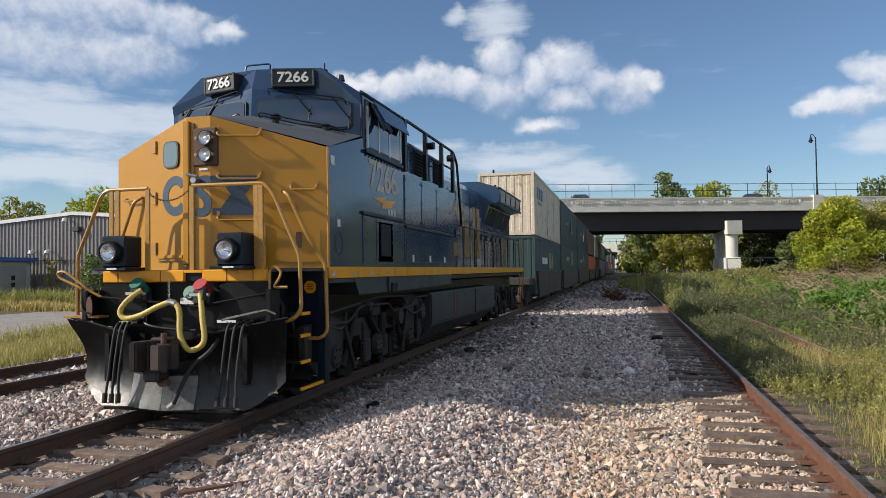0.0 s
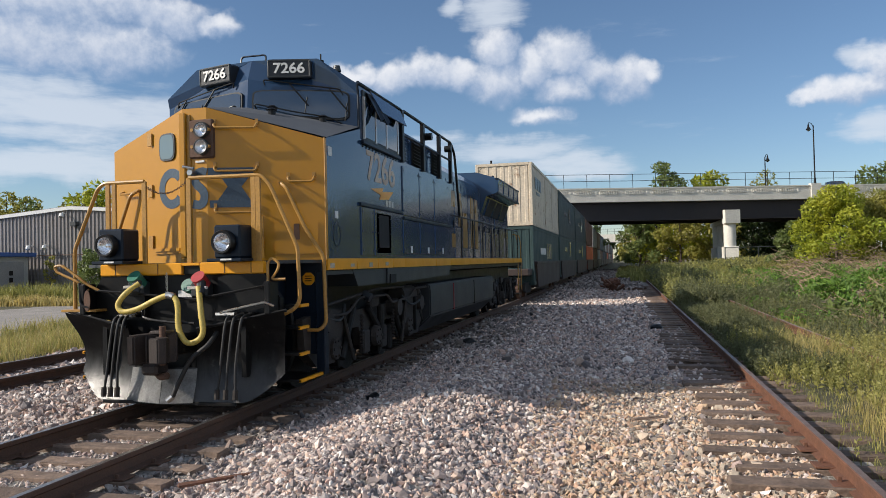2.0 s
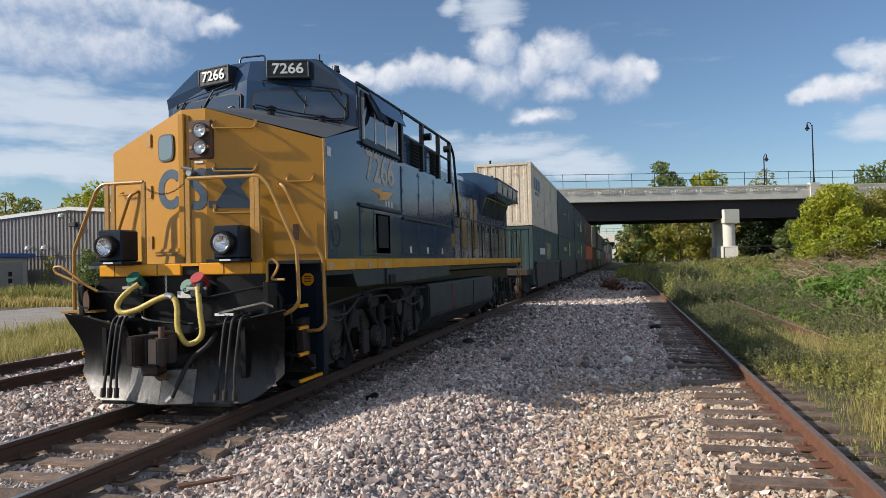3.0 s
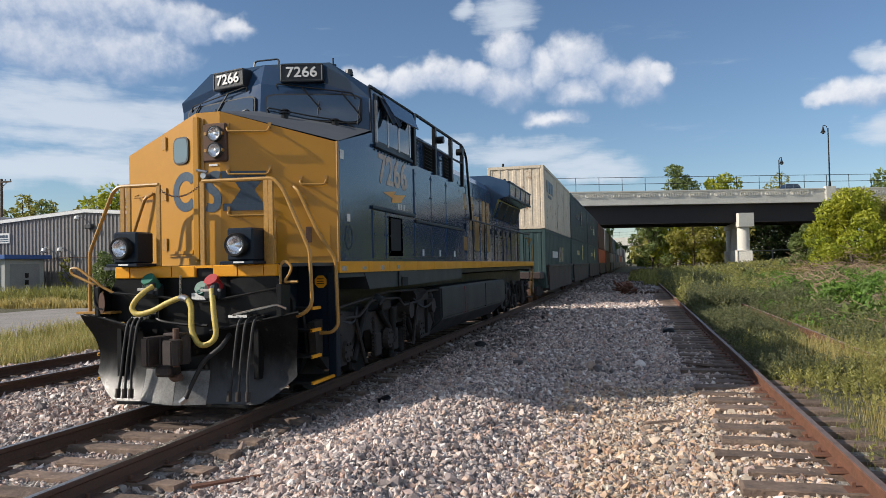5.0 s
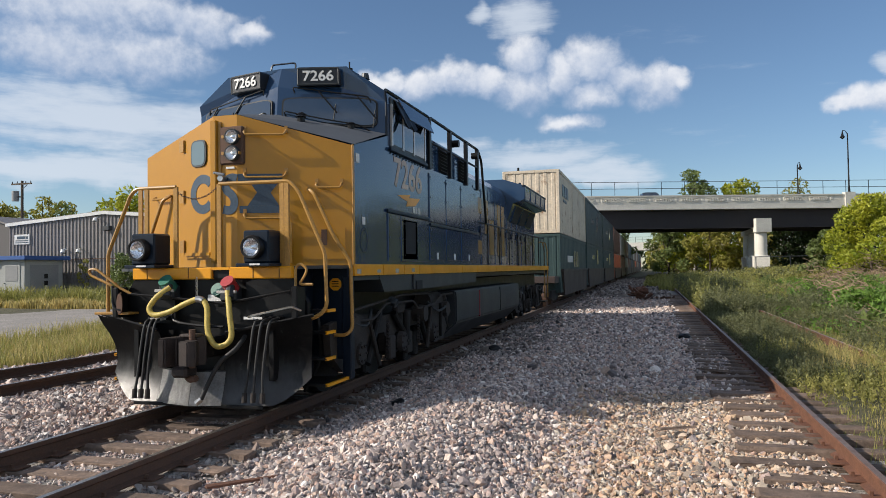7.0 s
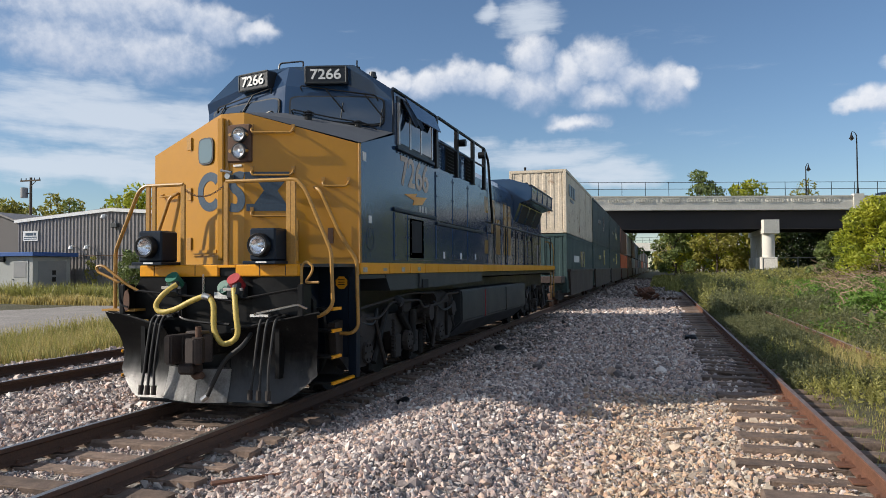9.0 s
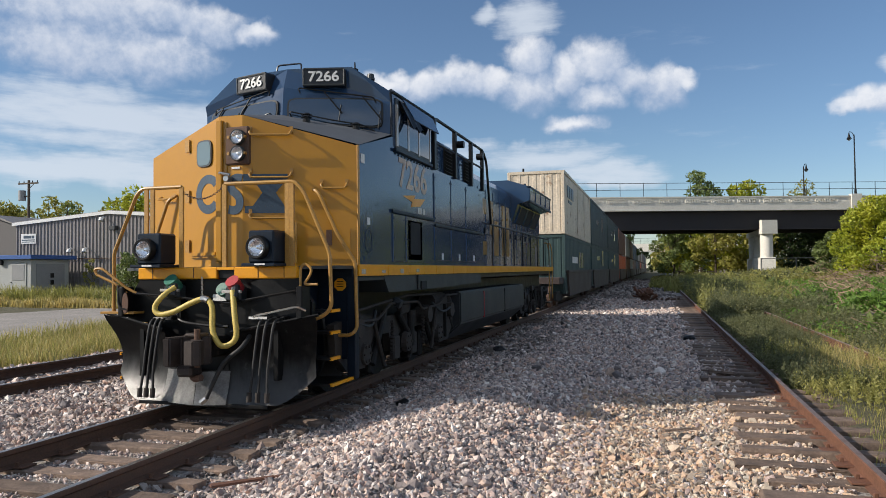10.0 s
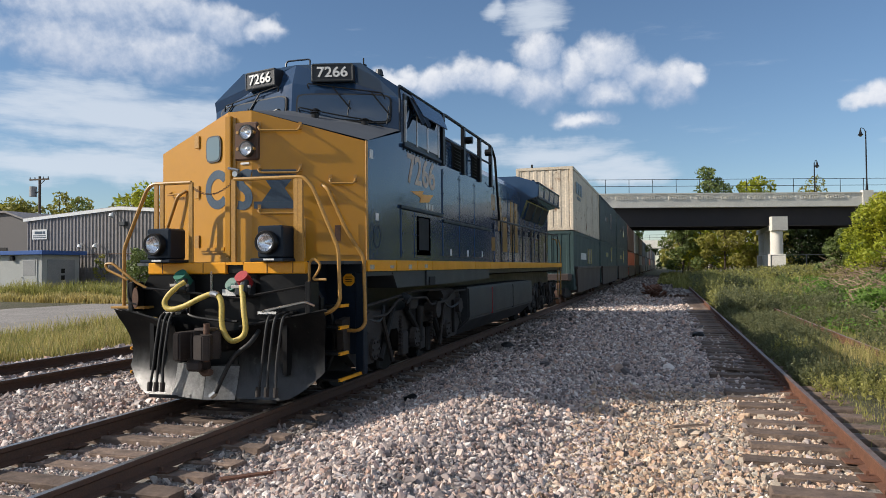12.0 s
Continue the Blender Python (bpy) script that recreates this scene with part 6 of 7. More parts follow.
    # air hoses: three down each side of the plow, the brake hose in the middle
    for xs in ((-0.70, -0.63, -0.56), (0.78, 0.87, 0.97)):
        for k, x in enumerate(xs):
            p = smoothed([(x + 0.02, 0.25, 1.12), (x + 0.02, 0.06, 1.08), (x, 0.0, 0.8), (x - 0.02, -0.03, 0.5), (x - 0.05 + 0.02 * k, -0.05, 0.25)])
            h = part("air_hose", tubeb(p, 0.016, 8), RUBBER, lo, smooth=50)
            bm = bmesh.new()
            cyl(bm, p[-1] + Vector((0, 0, 0.05)), p[-1] + Vector((0.0, -0.01, -0.06)), 0.03, 10)
            part("glad_hand", bm, TRUCKDUST, h)
            part("elbow", tubeb([p[0] + Vector((0, 0.1, 0.0)), p[0]], 0.03, 8), BLACK, h)
    p = smoothed([(0.60, 0.22, 0.95), (0.60, 0.0, 0.80), (0.42, -0.06, 0.64), (0.28, -0.08, 0.40), (0.20, -0.1, 0.22)])
    h = part("air_hose", tubeb(p, 0.027, 8), RUBBER, lo, smooth=50)
    part("glad_hand", tubeb([p[-1], p[-1] + Vector((-0.06, -0.02, -0.05))], 0.034, 8), STEEL, h)
    part("pipe", tubeb(smoothed([(-0.4, 0.2, 1.22), (-0.3, 0.1, 1.1), (0.0, 0.1, 1.05), (0.35, 0.12, 1.03)]), 0.018, 6), BLACK, lo)
    part("valve_bar", boxb((-0.7, 0.12, 1.10), (-0.5, 0.2, 1.13), 0.005), GREYLOGO, lo)


build_front(LOCO)


# ---------- left side: warehouse, shed, pole ----------
SIDING = mat("grey_ribbed_siding", (0.235, 0.215, 0.205), (0.20, 0.185, 0.18), rough=0.5, s1=0.3, s2=6, bump=0.05, spots=(0.15, 0.13, 0.12), spot_at=0.66, spot_scale=0.8)
SHEDWALL = mat("cream_shed_wall", (0.38, 0.39, 0.38), (0.33, 0.34, 0.33), rough=0.6, s1=0.7, spots=(0.33, 0.32, 0.29), spot_at=0.66, spot_scale=1.5)
BLUETRIM = mat("blue_trim", (0.03, 0.10, 0.33), (0.03, 0.09, 0.28), rough=0.45, s1=1)
PLYWOOD = mat("grey_panel", (0.22, 0.23, 0.24), (0.28, 0.28, 0.28), rough=0.7, s1=1.2)
DARKWALL = mat("dark_grey_wall", (0.10, 0.095, 0.095), (0.12, 0.11, 0.11), rough=0.7, s1=0.5)


def build_warehouse():
    w = thing("warehouse", (-30.8, 40, 0), "grey ribbed metal warehouse with a low gabled roof", "warehouse")
    x0, xr, x1, ze, zr, y = -38.9, -30.8, -22.7, 5.25, 5.85, 33.8
    part("wall", prism(bmesh.new(), [(x0, y + 0.06, -0.6), (x1, y + 0.06, -0.6), (x1, y + 0.06, ze), (xr, y + 0.06, zr), (x0, y + 0.06, ze)], (0, 28, 0)), SIDING, w)
    # ribs of the cladding, one panel of sheet each
    bm = bmesh.new()
    prism(bm, [(-0.055, 0.06, -0.5), (-0.03, 0.0, -0.5), (0.03, 0.0, -0.5), (0.055, 0.06, -0.5)], (0, 0, 5.65))
    rib = mesh_of("rib", bm, SIDING)
    n = 54
    for i in range(n + 1):
        x = x0 + (x1 - x0) * i / n
        k = 1 - abs(x - xr) / (x1 - xr)
        ob = part("rib", rib, None, w)
        ob.matrix_basis = Matrix.Translation((x, y, 0)) @ Matrix.Diagonal((1, 1, (ze + (zr - ze) * k + 0.5 - 0.06) / 5.65, 1)) @ Matrix.Translation((0, 0, 0.0))
    for a, za, b, zb in ((x0 - 0.3, ze - 0.02, xr, zr), (xr, zr, x1 + 0.3, ze - 0.02)):
        part("fascia", prism(bmesh.new(), [(a, y - 0.12, za - 0.06), (b, y - 0.12, zb - 0.06), (b, y - 0.12, zb + 0.16), (a, y - 0.12, za + 0.16)], (0, 0.16, 0)), WHITEP, w, "pale roof fascia")
        part("roof", prism(bmesh.new(), [(a, y - 0.05, za + 0.16), (b, y - 0.05, zb + 0.16), (b, y - 0.05, zb + 0.2), (a, y - 0.05, za + 0.2)], (0, 28.3, 0)), SIDING, w)
    sg = part("sign_board", boxb((-38.45, y - 0.05, 3.87), (-37.1, y - 0.02, 4.58), 0.01), WHITEP, w, "white sign board with unreadable blue lettering")
    for z, h, a, b in ((4.25, 0.2, -38.2, -37.5), (4.25, 0.2, -37.45, -37.25), (4.1, 0.07, -38.35, -37.2), (3.97, 0.06, -38.35, -37.2)):
        part("lettering", boxb((a, y - 0.06, z), (b, y - 0.05, z + h)), LOGOBLUE, sg)
    for x, z in ((-31.2, 5.5), (-33.9, 3.4), (-32.6, 3.4)):
        bm = bmesh.new()
        tube(bm, rounded([(x, y, z), (x, y - 0.25, z + 0.08), (x + 0.05, y - 0.4, z - 0.05)], 0.1), 0.05, 8)
        cyl(bm, (x + 0.05, y - 0.4, z), (x + 0.08, y - 0.48, z - 0.22), 0.13, 12, 0.16)
        part("wall_lamp", bm, WHITEP, w)
    part("camera_box", boxb((-30.6, y - 0.35, 4.65), (-30.1, y, 4.95), 0.03), SILLGREY, w)
    part("pipe", tubeb([(-36.0, y - 0.1, 2.75), (-29.0, y - 0.1, 2.75)], 0.03, 6), RUST, w)
    part("downpipe", boxb((-35.6, y - 0.2, 1.1), (-35.0, y - 0.05, 1.2)), RUST, w)


build_warehouse()


def build_shed():
    s = thing("shed", (-34.6, 31, 0), "cream site cabin with a blue flat roof edge and boarded openings", "shed")
    part("wall", boxb((-41.0, 29.5, -0.4), (-33.1, 32.6, 2.66), 0.02), SHEDWALL, s)
    part("roof", boxb((-41.3, 29.2, 2.66), (-32.8, 33.0, 2.93), 0.02), BLUETRIM, s, "blue roof edge")
    d = part("door", boxb((-34.75, 29.46, 0.1), (-33.45, 29.5, 2.4), 0.01), SHEDWALL, s)
    part("window", boxb((-34.6, 29.44, 1.3), (-33.6, 29.465, 2.3), 0.008), PLYWOOD, d)
    part("handle", boxb((-34.68, 29.40, 1.15), (-34.6, 29.46, 1.2)), SILLGREY, d)
    part("boarded_window", boxb((-33.1, 29.9, 0.6), (-33.06, 32.2, 2.35), 0.01), PLYWOOD, s)
    for z in (1.0, 1.45):
        part("painted_mark", boxb((-33.06, 31.0, z), (-33.055, 31.3, z + 0.3)), BLACK, s)
    part("lamp", boxb((-35.6, 29.3, 2.3), (-35.3, 29.5, 2.6), 0.04), BLACK, s)
    for x in (-37.2, -39.0):
        part("wall_joint", boxb((x, 29.49, -0.3), (x + 0.04, 29.505, 2.6)), PLYWOOD, s)


build_shed()


def build_grey_building():
    b = thing("building", (-66, 55, 0), "dark grey gabled industrial building", "building")
    part("wall", prism(bmesh.new(), [(-75, 50, -0.5), (-55.5, 50, -0.5), (-55.5, 50, 6.4), (-59, 50, 7.55), (-75, 50, 6.9)], (0, 15, 0)), DARKWALL, b)
    part("roof", prism(bmesh.new(), [(-75, 49.7, 6.9), (-59, 49.7, 7.55), (-55.0, 49.7, 6.25), (-55.0, 49.7, 6.4), (-59, 49.7, 7.75), (-75, 49.7, 7.1)], (0, 15.6, 0)), SIDING, b)
    part("loading_door", boxb((-59.8, 49.94, -0.3), (-58.9, 50, 4.0)), DARKIN, b)


build_grey_building()


def build_pole(x, y, h, big):
    p = thing("utility_pole", (x, y, -0.3), "weathered wooden utility pole with a crossarm", "utility pole", "utility poles")
    bm = bmesh.new()
    cyl(bm, (x, y, -0.3), (x, y, h), 0.2, 12, 0.14)
    part("pole", bm, BARK, p)
    part("crossarm", boxb((x - 1.4, y - 0.15, h - 0.45), (x + 1.4, y - 0.03, h - 0.28)), BARK, p)
    for dx in (-1.3, -0.6, 0.6, 1.3):
        bm = bmesh.new()
        cyl(bm, (x + dx, y - 0.09, h - 0.28), (x + dx, y - 0.09, h - 0.05), 0.06, 8, 0.04)
        part("insulator", bm, SILLGREY, p)
    part("brace", tubeb([(x + 0.1, y - 0.1, h - 1.0), (x + 0.9, y - 0.1, h - 0.4)], 0.04, 6), BARK, p)
    if big:
        bm = bmesh.new()
        cyl(bm, (x - 0.85, y - 0.1, h - 2.3), (x - 0.85, y - 0.1, h - 1.15), 0.38, 16)
        t = part("transformer", bm, PLYWOOD, p, "grey transformer can", smooth=40)
        part("hanger", boxb((x - 0.5, y - 0.15, h - 1.9), (x, y - 0.05, h - 1.75)), SILLGREY, t)


build_pole(-63.1, 58, 12.4, True)
build_pole(-86.0, 80, 11.4, False)


# ---------- plants ----------
def leaf_cloud(rng, centres, radii, n, size, squash=0.75):
    """Leaves as small bent quads, thick near the skins of the clumps."""
    centres, radii = np.array(centres), np.array(radii)
    pick = rng.choice(len(centres), n, p=radii ** 2 / (radii ** 2).sum())
    d = rng.normal(size=(n, 3))
    d /= np.linalg.norm(d, axis=1, keepdims=True)
    r = radii[pick] * (0.55 + 0.5 * rng.random(n) ** 0.6)
    p = centres[pick] + d * r[:, None] * np.array([1, 1, squash])
    a = rng.normal(size=(n, 3)) + d * 0.4 + np.array([0, 0, -0.3])
    a /= np.linalg.norm(a, axis=1, keepdims=True)
    b = np.cross(a, d + rng.normal(size=(n, 3)) * 0.6)
    b /= np.linalg.norm(b, axis=1, keepdims=True) + 1e-9
    s = size * (0.6 + 0.8 * rng.random(n))[:, None]
    c = np.cross(a, b)
    v = np.stack([p - a * s, p + b * s * 0.42 + c * s * 0.12, p + a * s, p - b * s * 0.42 + c * s * 0.12], 1).reshape(-1, 3)
    return v, np.arange(4 * n).reshape(-1, 4)


def build_tree(name, x, y, z, h, r, n, size, material, label, category="tree", seed=1, trunk=0.25, low=0.35, clumps=16):
    rng = np.random.default_rng(seed)
    t = thing(name, (x, y, z), label, category)
    bm = bmesh.new()
    top = Vector((x + rng.normal() * 0.05 * h, y, z + h * 0.75))
    pts = smoothed([(x, y, z - 0.2), (x + rng.normal() * 0.1, y, z + h * 0.25), (x + rng.normal() * 0.25, y, z + h * 0.5), top], 4)
    for a, b, k in zip(pts, pts[1:], range(99)):
        f0, f1 = 1 - k / len(pts) * 0.8, 1 - (k + 1) / len(pts) * 0.8
        cyl(bm, a, b, trunk * f0, 8, trunk * f1)
    part("trunk", bm, BARK, t)
    cs, rs = [], []
    bm = bmesh.new()
    for k in range(clumps):
        a = 2.4 * k + rng.random()
        f = low + (1 - low) * (k + 0.5) / clumps
        out = r * (0.35 + 0.65 * rng.random()) * (1.15 - 0.75 * max(0, f - 0.45) / 0.55)
        c = Vector((x + out * math.cos(a), y + out * math.sin(a), z + h * (f - 0.08 + 0.1 * rng.random())))
        cs.append(c[:])
        rs.append(r * (0.26 + 0.22 * rng.random()))
        i = min(len(pts) - 1, int(f * 0.8 * len(pts)))
        tube(bm, smoothed([pts[i], pts[i].lerp(c, 0.5) + Vector((0, 0, -0.03 * h)), c], 3), trunk * 0.22, 5)
    part("branchwork", bm, BARK, t)
    v, f = leaf_cloud(rng, cs, rs, n, size)
    part("crown", bulk("crown", v, f, material), None, t)
    return t


T = "leafy tree"
# beyond and above the overpass
build_tree("tree", 13.4, 139, 0, 20.3, 5.0, 2500, 0.38, GLEAF, "tall green tree with a loose crown behind the overpass", T, 11)
build_tree("tree", 21.5, 141, 0, 18.2, 4.4, 2100, 0.38, YLEAF, "yellow-green tree behind the overpass", T, 12)
build_tree("tree", 33.5, 150, 0, 17.6, 4.5, 1200, 0.4, OLIVELEAF, "thin olive tree behind the overpass", T, 13)
build_tree("tree", 46.5, 124, 0, 15.6, 5.0, 2600, 0.4, GLEAF, "green tree beside the overpass", T, 14)
build_tree("tree", -1.5, 150, 0, 16.4, 3.2, 900, 0.4, GLEAF, "small green tree behind the overpass", T, 15)
rr = random.Random(5)
# DLEAF ones here stand under the overpass, whose shade is put into their colour
for i, (x, y, h, r, m) in enumerate([(8.2, 128, 9.5, 3.4, GLEAF), (11.5, 131, 10.5, 3.8, YLEAF), (15.0, 126, 10, 3.8, OLIVELEAF), (18.5, 129, 11, 4.0, YLEAF), (22.5, 127, 10.5, 4.0, OLIVELEAF),
                                     (10.0, 160, 9, 3.5, OLIVELEAF), (27.5, 128, 10.5, 4.6, DLEAF), (33.0, 130, 11, 5.0, DLEAF), (38.5, 128, 11, 5.0, DLEAF), (30.5, 122, 8, 4.0, DLEAF), (36.0, 121, 8, 4.0, DLEAF), (26.5, 136, 12, 5.0, DLEAF), (10, 190, 11, 5, OLIVELEAF), (16, 200, 12, 5, GLEAF)]):
    build_tree("tree", x, y, 0, h, r, 2300, 0.36, m, "dense roadside tree beyond the overpass", T, 30 + i, 0.22, 0.12, 18)
# the big shrubs before the overpass
build_tree("shrub", 21.6, 55.5, 0.6, 6.2, 2.7, 12000, 0.14, YLEAF, "large yellow-green shrub in full leaf beside the overpass", "shrub", 51, 0.12, 0.12, 26)
build_tree("shrub", 25.8, 57.5, 0.7, 5.8, 2.9, 10000, 0.14, OLIVELEAF, "large olive-green shrub beside the overpass", "shrub", 52, 0.12, 0.12, 24)
build_tree("shrub", 30.3, 58, 0.8, 6.3, 3.2, 8500, 0.15, YLEAF, "large yellow-green shrub beside the overpass", "shrub", 53, 0.12, 0.12, 24)
build_tree("shrub", 19.6, 60, 0.4, 4.0, 1.8, 4000, 0.16, GLEAF, "green shrub beside the overpass", "shrub", 54, 0.1, 0.12, 18)
build_tree("shrub", -24.4, 28.2, -0.2, 3.1, 1.05, 3000, 0.10, GLEAF, "bright green bush before the warehouse wall", "bush", 55, 0.05, 0.06, 18)
build_tree("shrub", -31.8, 33.0, -0.2, 2.9, 0.5, 500, 0.09, OLIVELEAF, "thin climbing weed on the warehouse wall", "bush", 56, 0.03, 0.05, 14)
# woods closing the distance beyond the second overpass
for i in range(12):
    build_tree("tree", -46 + i * 9.0, 318 + 14 * (i % 3), 0, 9.5 + 2.5 * ((i * 7) % 4) / 3, 5.5, 800, 0.8, (OLIVELEAF, GLEAF, DLEAF)[i % 3], "distant tree beyond the far overpass", T, 160 + i, 0.3, 0.1, 14)
# the wood on the far right, mirrored in the locomotive's flank
for i, (x, y, h) in enumerate([(40, 62, 9), (44, 74, 12), (48, 88, 10), (53, 98, 13), (60, 84, 12), (58, 110, 14), (66, 122, 12), (52, 70, 11), (74, 108, 14), (45, 52, 8)]):
    build_tree("tree", x, y, 0.5, h, h * 0.33, 1300, 0.42, (GLEAF, DLEAF, OLIVELEAF)[i % 3], "leafy tree at the edge of the brushy slope", T, 130 + i, 0.25, 0.15, 16)
# trees behind the warehouse
for i, (x, y, h, r, m, n) in enumerate([(-89, 76, 11.6, 4.0, DLEAF, 1500), (-84, 75, 12.0, 4.2, OLIVELEAF, 2200), (-79, 77, 12.3, 4.4, OLIVELEAF, 2200), (-73.4, 75, 11.8, 2.6, GLEAF, 450), (-67, 78, 12.0, 3.6, OLIVELEAF, 1500), (-63.5, 76, 12.4, 4.4, YLEAF, 2200), (-58, 78, 12.0, 4.4, OLIVELEAF, 2000)]):
    build_tree("tree", x, y, 0, h, r, n, 0.36, m, "leafy tree behind the warehouse", T, 70 + i, 0.25, 0.3)


def blades(rng, x, y, z, h, w, lean=0.35):
    """Grass blades: narrow two-part strips that bend."""
    n = len(x)
    a = rng.random(n) * 2 * math.pi
    dx, dy = np.cos(a), np.sin(a)
    l = lean * h * (0.3 + rng.random(n))
    b = rng.random(n) * 2 * math.pi
    base = np.stack([x, y, z], 1)
    side = np.stack([-np.sin(b), np.cos(b), np.zeros(n)], 1) * w[:, None]
    mid = base + np.stack([dx * l * 0.3, dy * l * 0.3, h * 0.55], 1)
    tip = base + np.stack([dx * l, dy * l, h], 1)
    v = np.stack([base - side, base + side, mid + side * 0.8, mid - side * 0.8, tip], 1).reshape(-1, 3)
    i = np.arange(n)[:, None] * 5
    f = np.concatenate([i + [0, 1, 2], i + [0, 2, 3], i + [3, 2, 4]], 0)
    return v, f


def grass(name, label, x0, x1, y0, y1, n, h0, h1, material, seed, w=0.006, patchy=0.0, zfun=None):
    rng = np.random.default_rng(seed)
    x, y = x0 + (x1 - x0) * rng.random(n), y0 + (y1 - y0) * rng.random(n) ** 1.5
    keep = np.array([noise.noise(Vector((a * 0.7, b * 0.45, seed))) > patchy - 0.5 + 0.25 * rng.random() for a, b in zip(x, y)])
    x, y = x[keep], y[keep]
    z = np.array([(zfun or ground_height)(a, b) for a, b in zip(x, y)]) - 0.02
    hv = np.array([0.5 + noise.noise(Vector((a * 0.5, b * 0.4, 3.3))) for a, b in zip(x, y)]).clip(0.15, 1)
    h = (h0 + (h1 - h0) * rng.random(len(x)) ** 1.5) * (0.5 + 0.8 * hv)
    ww = w * (0.6 + 0.8 * rng.random(len(x))) * (1 + y.clip(0, 60) / 18)
    v, f = blades(rng, x, y, z, h, ww)
    tagged(part(name, bulk(name, v, f, material), None), label, "grass", "", "stuff")


def stalks(name, label, x0, x1, y0, y1, n, h0, h1, leaves, leaf, material, seed, patchy=0.0, power=1.3, slim=0.2):
    """Upright weeds: a thin stem with narrow leaves all along it."""
    rng = np.random.default_rng(seed)
    x, y = x0 + (x1 - x0) * rng.random(n), y0 + (y1 - y0) * rng.random(n) ** power
    clump = np.array([noise.noise(Vector((a * 0.6, b * 0.35, seed * 1.7))) for a, b in zip(x, y)])
    keep = clump > patchy - 0.45 + 0.3 * rng.random(n)
    x, y, clump = x[keep], y[keep], clump[keep]
    z = np.array([ground_height(a, b) for a, b in zip(x, y)]) - 0.02
    m = len(x)
    h = (h0 + (h1 - h0) * rng.random(m)) * (0.75 + 0.7 * (clump + 0.3).clip(0, 1))
    a = rng.random(m) * 2 * math.pi
    lean = np.stack([np.cos(a), np.sin(a), np.zeros(m)], 1) * (h * 0.3 * rng.random(m))[:, None]
    base = np.stack([x, y, z], 1)
    side = np.stack([-np.sin(a * 3), np.cos(a * 3), np.zeros(m)], 1) * 0.0025 * (1 + y.clip(0, 60) / 25)[:, None]
    top = base + lean + np.stack([0 * h, 0 * h, h], 1)
    V = [np.stack([base - side, base + side, top + side * 0.5, top - side * 0.5], 1).reshape(-1, 3)]
    for k in range(leaves):
        t = 0.12 + 0.9 * (k + rng.random(m)) / leaves
        c = base + lean * (t ** 2)[:, None] + np.stack([0 * h, 0 * h, h * t], 1)
        az, el = rng.random(m) * 2 * math.pi, 0.2 + 0.9 * rng.random(m)
        d = np.stack([np.cos(az) * np.cos(el), np.sin(az) * np.cos(el), np.sin(el)], 1)
        l = (leaf * (1.15 - 0.7 * t) * (0.6 + 0.8 * rng.random(m)) * (1 + y.clip(0, 60) / 40))[:, None]
        w = np.cross(d, rng.normal(size=(m, 3)))
        w /= np.linalg.norm(w, axis=1, keepdims=True) + 1e-9
        V.append(np.stack([c, c + d * l * 0.5 + w * l * slim, c + d * l, c + d * l * 0.5 - w * l * slim], 1).reshape(-1, 3))
    v = np.concatenate(V)
    tagged(part(name, bulk(name, v, np.arange(len(v)).reshape(-1, 4), material), None), label, "weeds", "", "stuff")


grass("grass", "short olive turf between the disused rails", 7.15, 11.5, -1.5, 20, 26000, 0.04, 0.18, GRASSM, 31, 0.003, -0.1)
grass("grass", "straw-coloured seed grass between the disused rails", 7.5, 10.6, -1, 8, 16000, 0.15, 0.55, STRAWM, 2, 0.0018, 0.25)
stalks("weeds", "feathery olive weeds between the disused rails", 7.2, 10.2, -0.5, 9, 1500, 0.2, 0.5, 24, 0.06, GRASSM, 41, -0.05)
stalks("weeds", "grey-green weeds growing between the disused rails", 7.1, 8.75, 4.5, 24, 3000, 0.14, 0.36, 18, 0.06, WEEDGREY, 42, -0.1)
stalks("weeds", "grey-green weeds beyond the disused rails", 9.0, 11.0, 4.5, 30, 1800, 0.2, 0.55, 18, 0.07, WEEDGREY, 43, 0.15)
stalks("weeds", "tall feathery weeds along the disused track", 7.1, 11.0, 20, 62, 4200, 0.45, 0.95, 16, 0.09, WEEDGREY, 44, 0.0)
stalks("weeds", "yellow-green tall weeds along the disused track", 7.0, 10.5, 24, 80, 1700, 0.5, 1.2, 14, 0.10, GRASSM, 45, 0.15)
stalks("weeds", "bright green weeds on the brushy slope", 10.4, 27, 9, 60, 5200, 0.15, 0.5, 14, 0.11, WEEDM, 46, 0.42, 1.2, 0.3)
stalks("weeds", "olive weeds on the brushy slope", 9.8, 27, 5, 66, 3000, 0.2, 0.7, 14, 0.08, GRASSM, 47, 0.5)
grass("grass", "olive grass on the brushy slope", 9.6, 26, 4, 70, 16000, 0.1, 0.45, GRASSM, 5, 0.005, 0.42)
grass("grass", "yellow-green grass strip beside the gravel lot", -13.2, -7.6, 2, 30, 42000, 0.15, 0.5, GRASSM, 6, 0.005, 0.1)
grass("grass", "straw grass strip beside the gravel lot", -13.2, -7.4, 2, 26, 22000, 0.15, 0.6, STRAWM, 7, 0.004, 0.2)
grass("grass", "tall grass before the warehouse", -43, -20, 26.5, 33.5, 15000, 0.5, 1.1, GRASSM, 8, 0.012)
grass("grass", "straw grass before the warehouse", -43, -20, 24.5, 28, 9000, 0.25, 0.6, STRAWM, 9, 0.012)
grass("grass", "sparse weeds growing in the ballast", 3.2, 6.0, -4.6, 1.5, 500, 0.05, 0.2, GRASSM, 10, 0.004, 0.75)
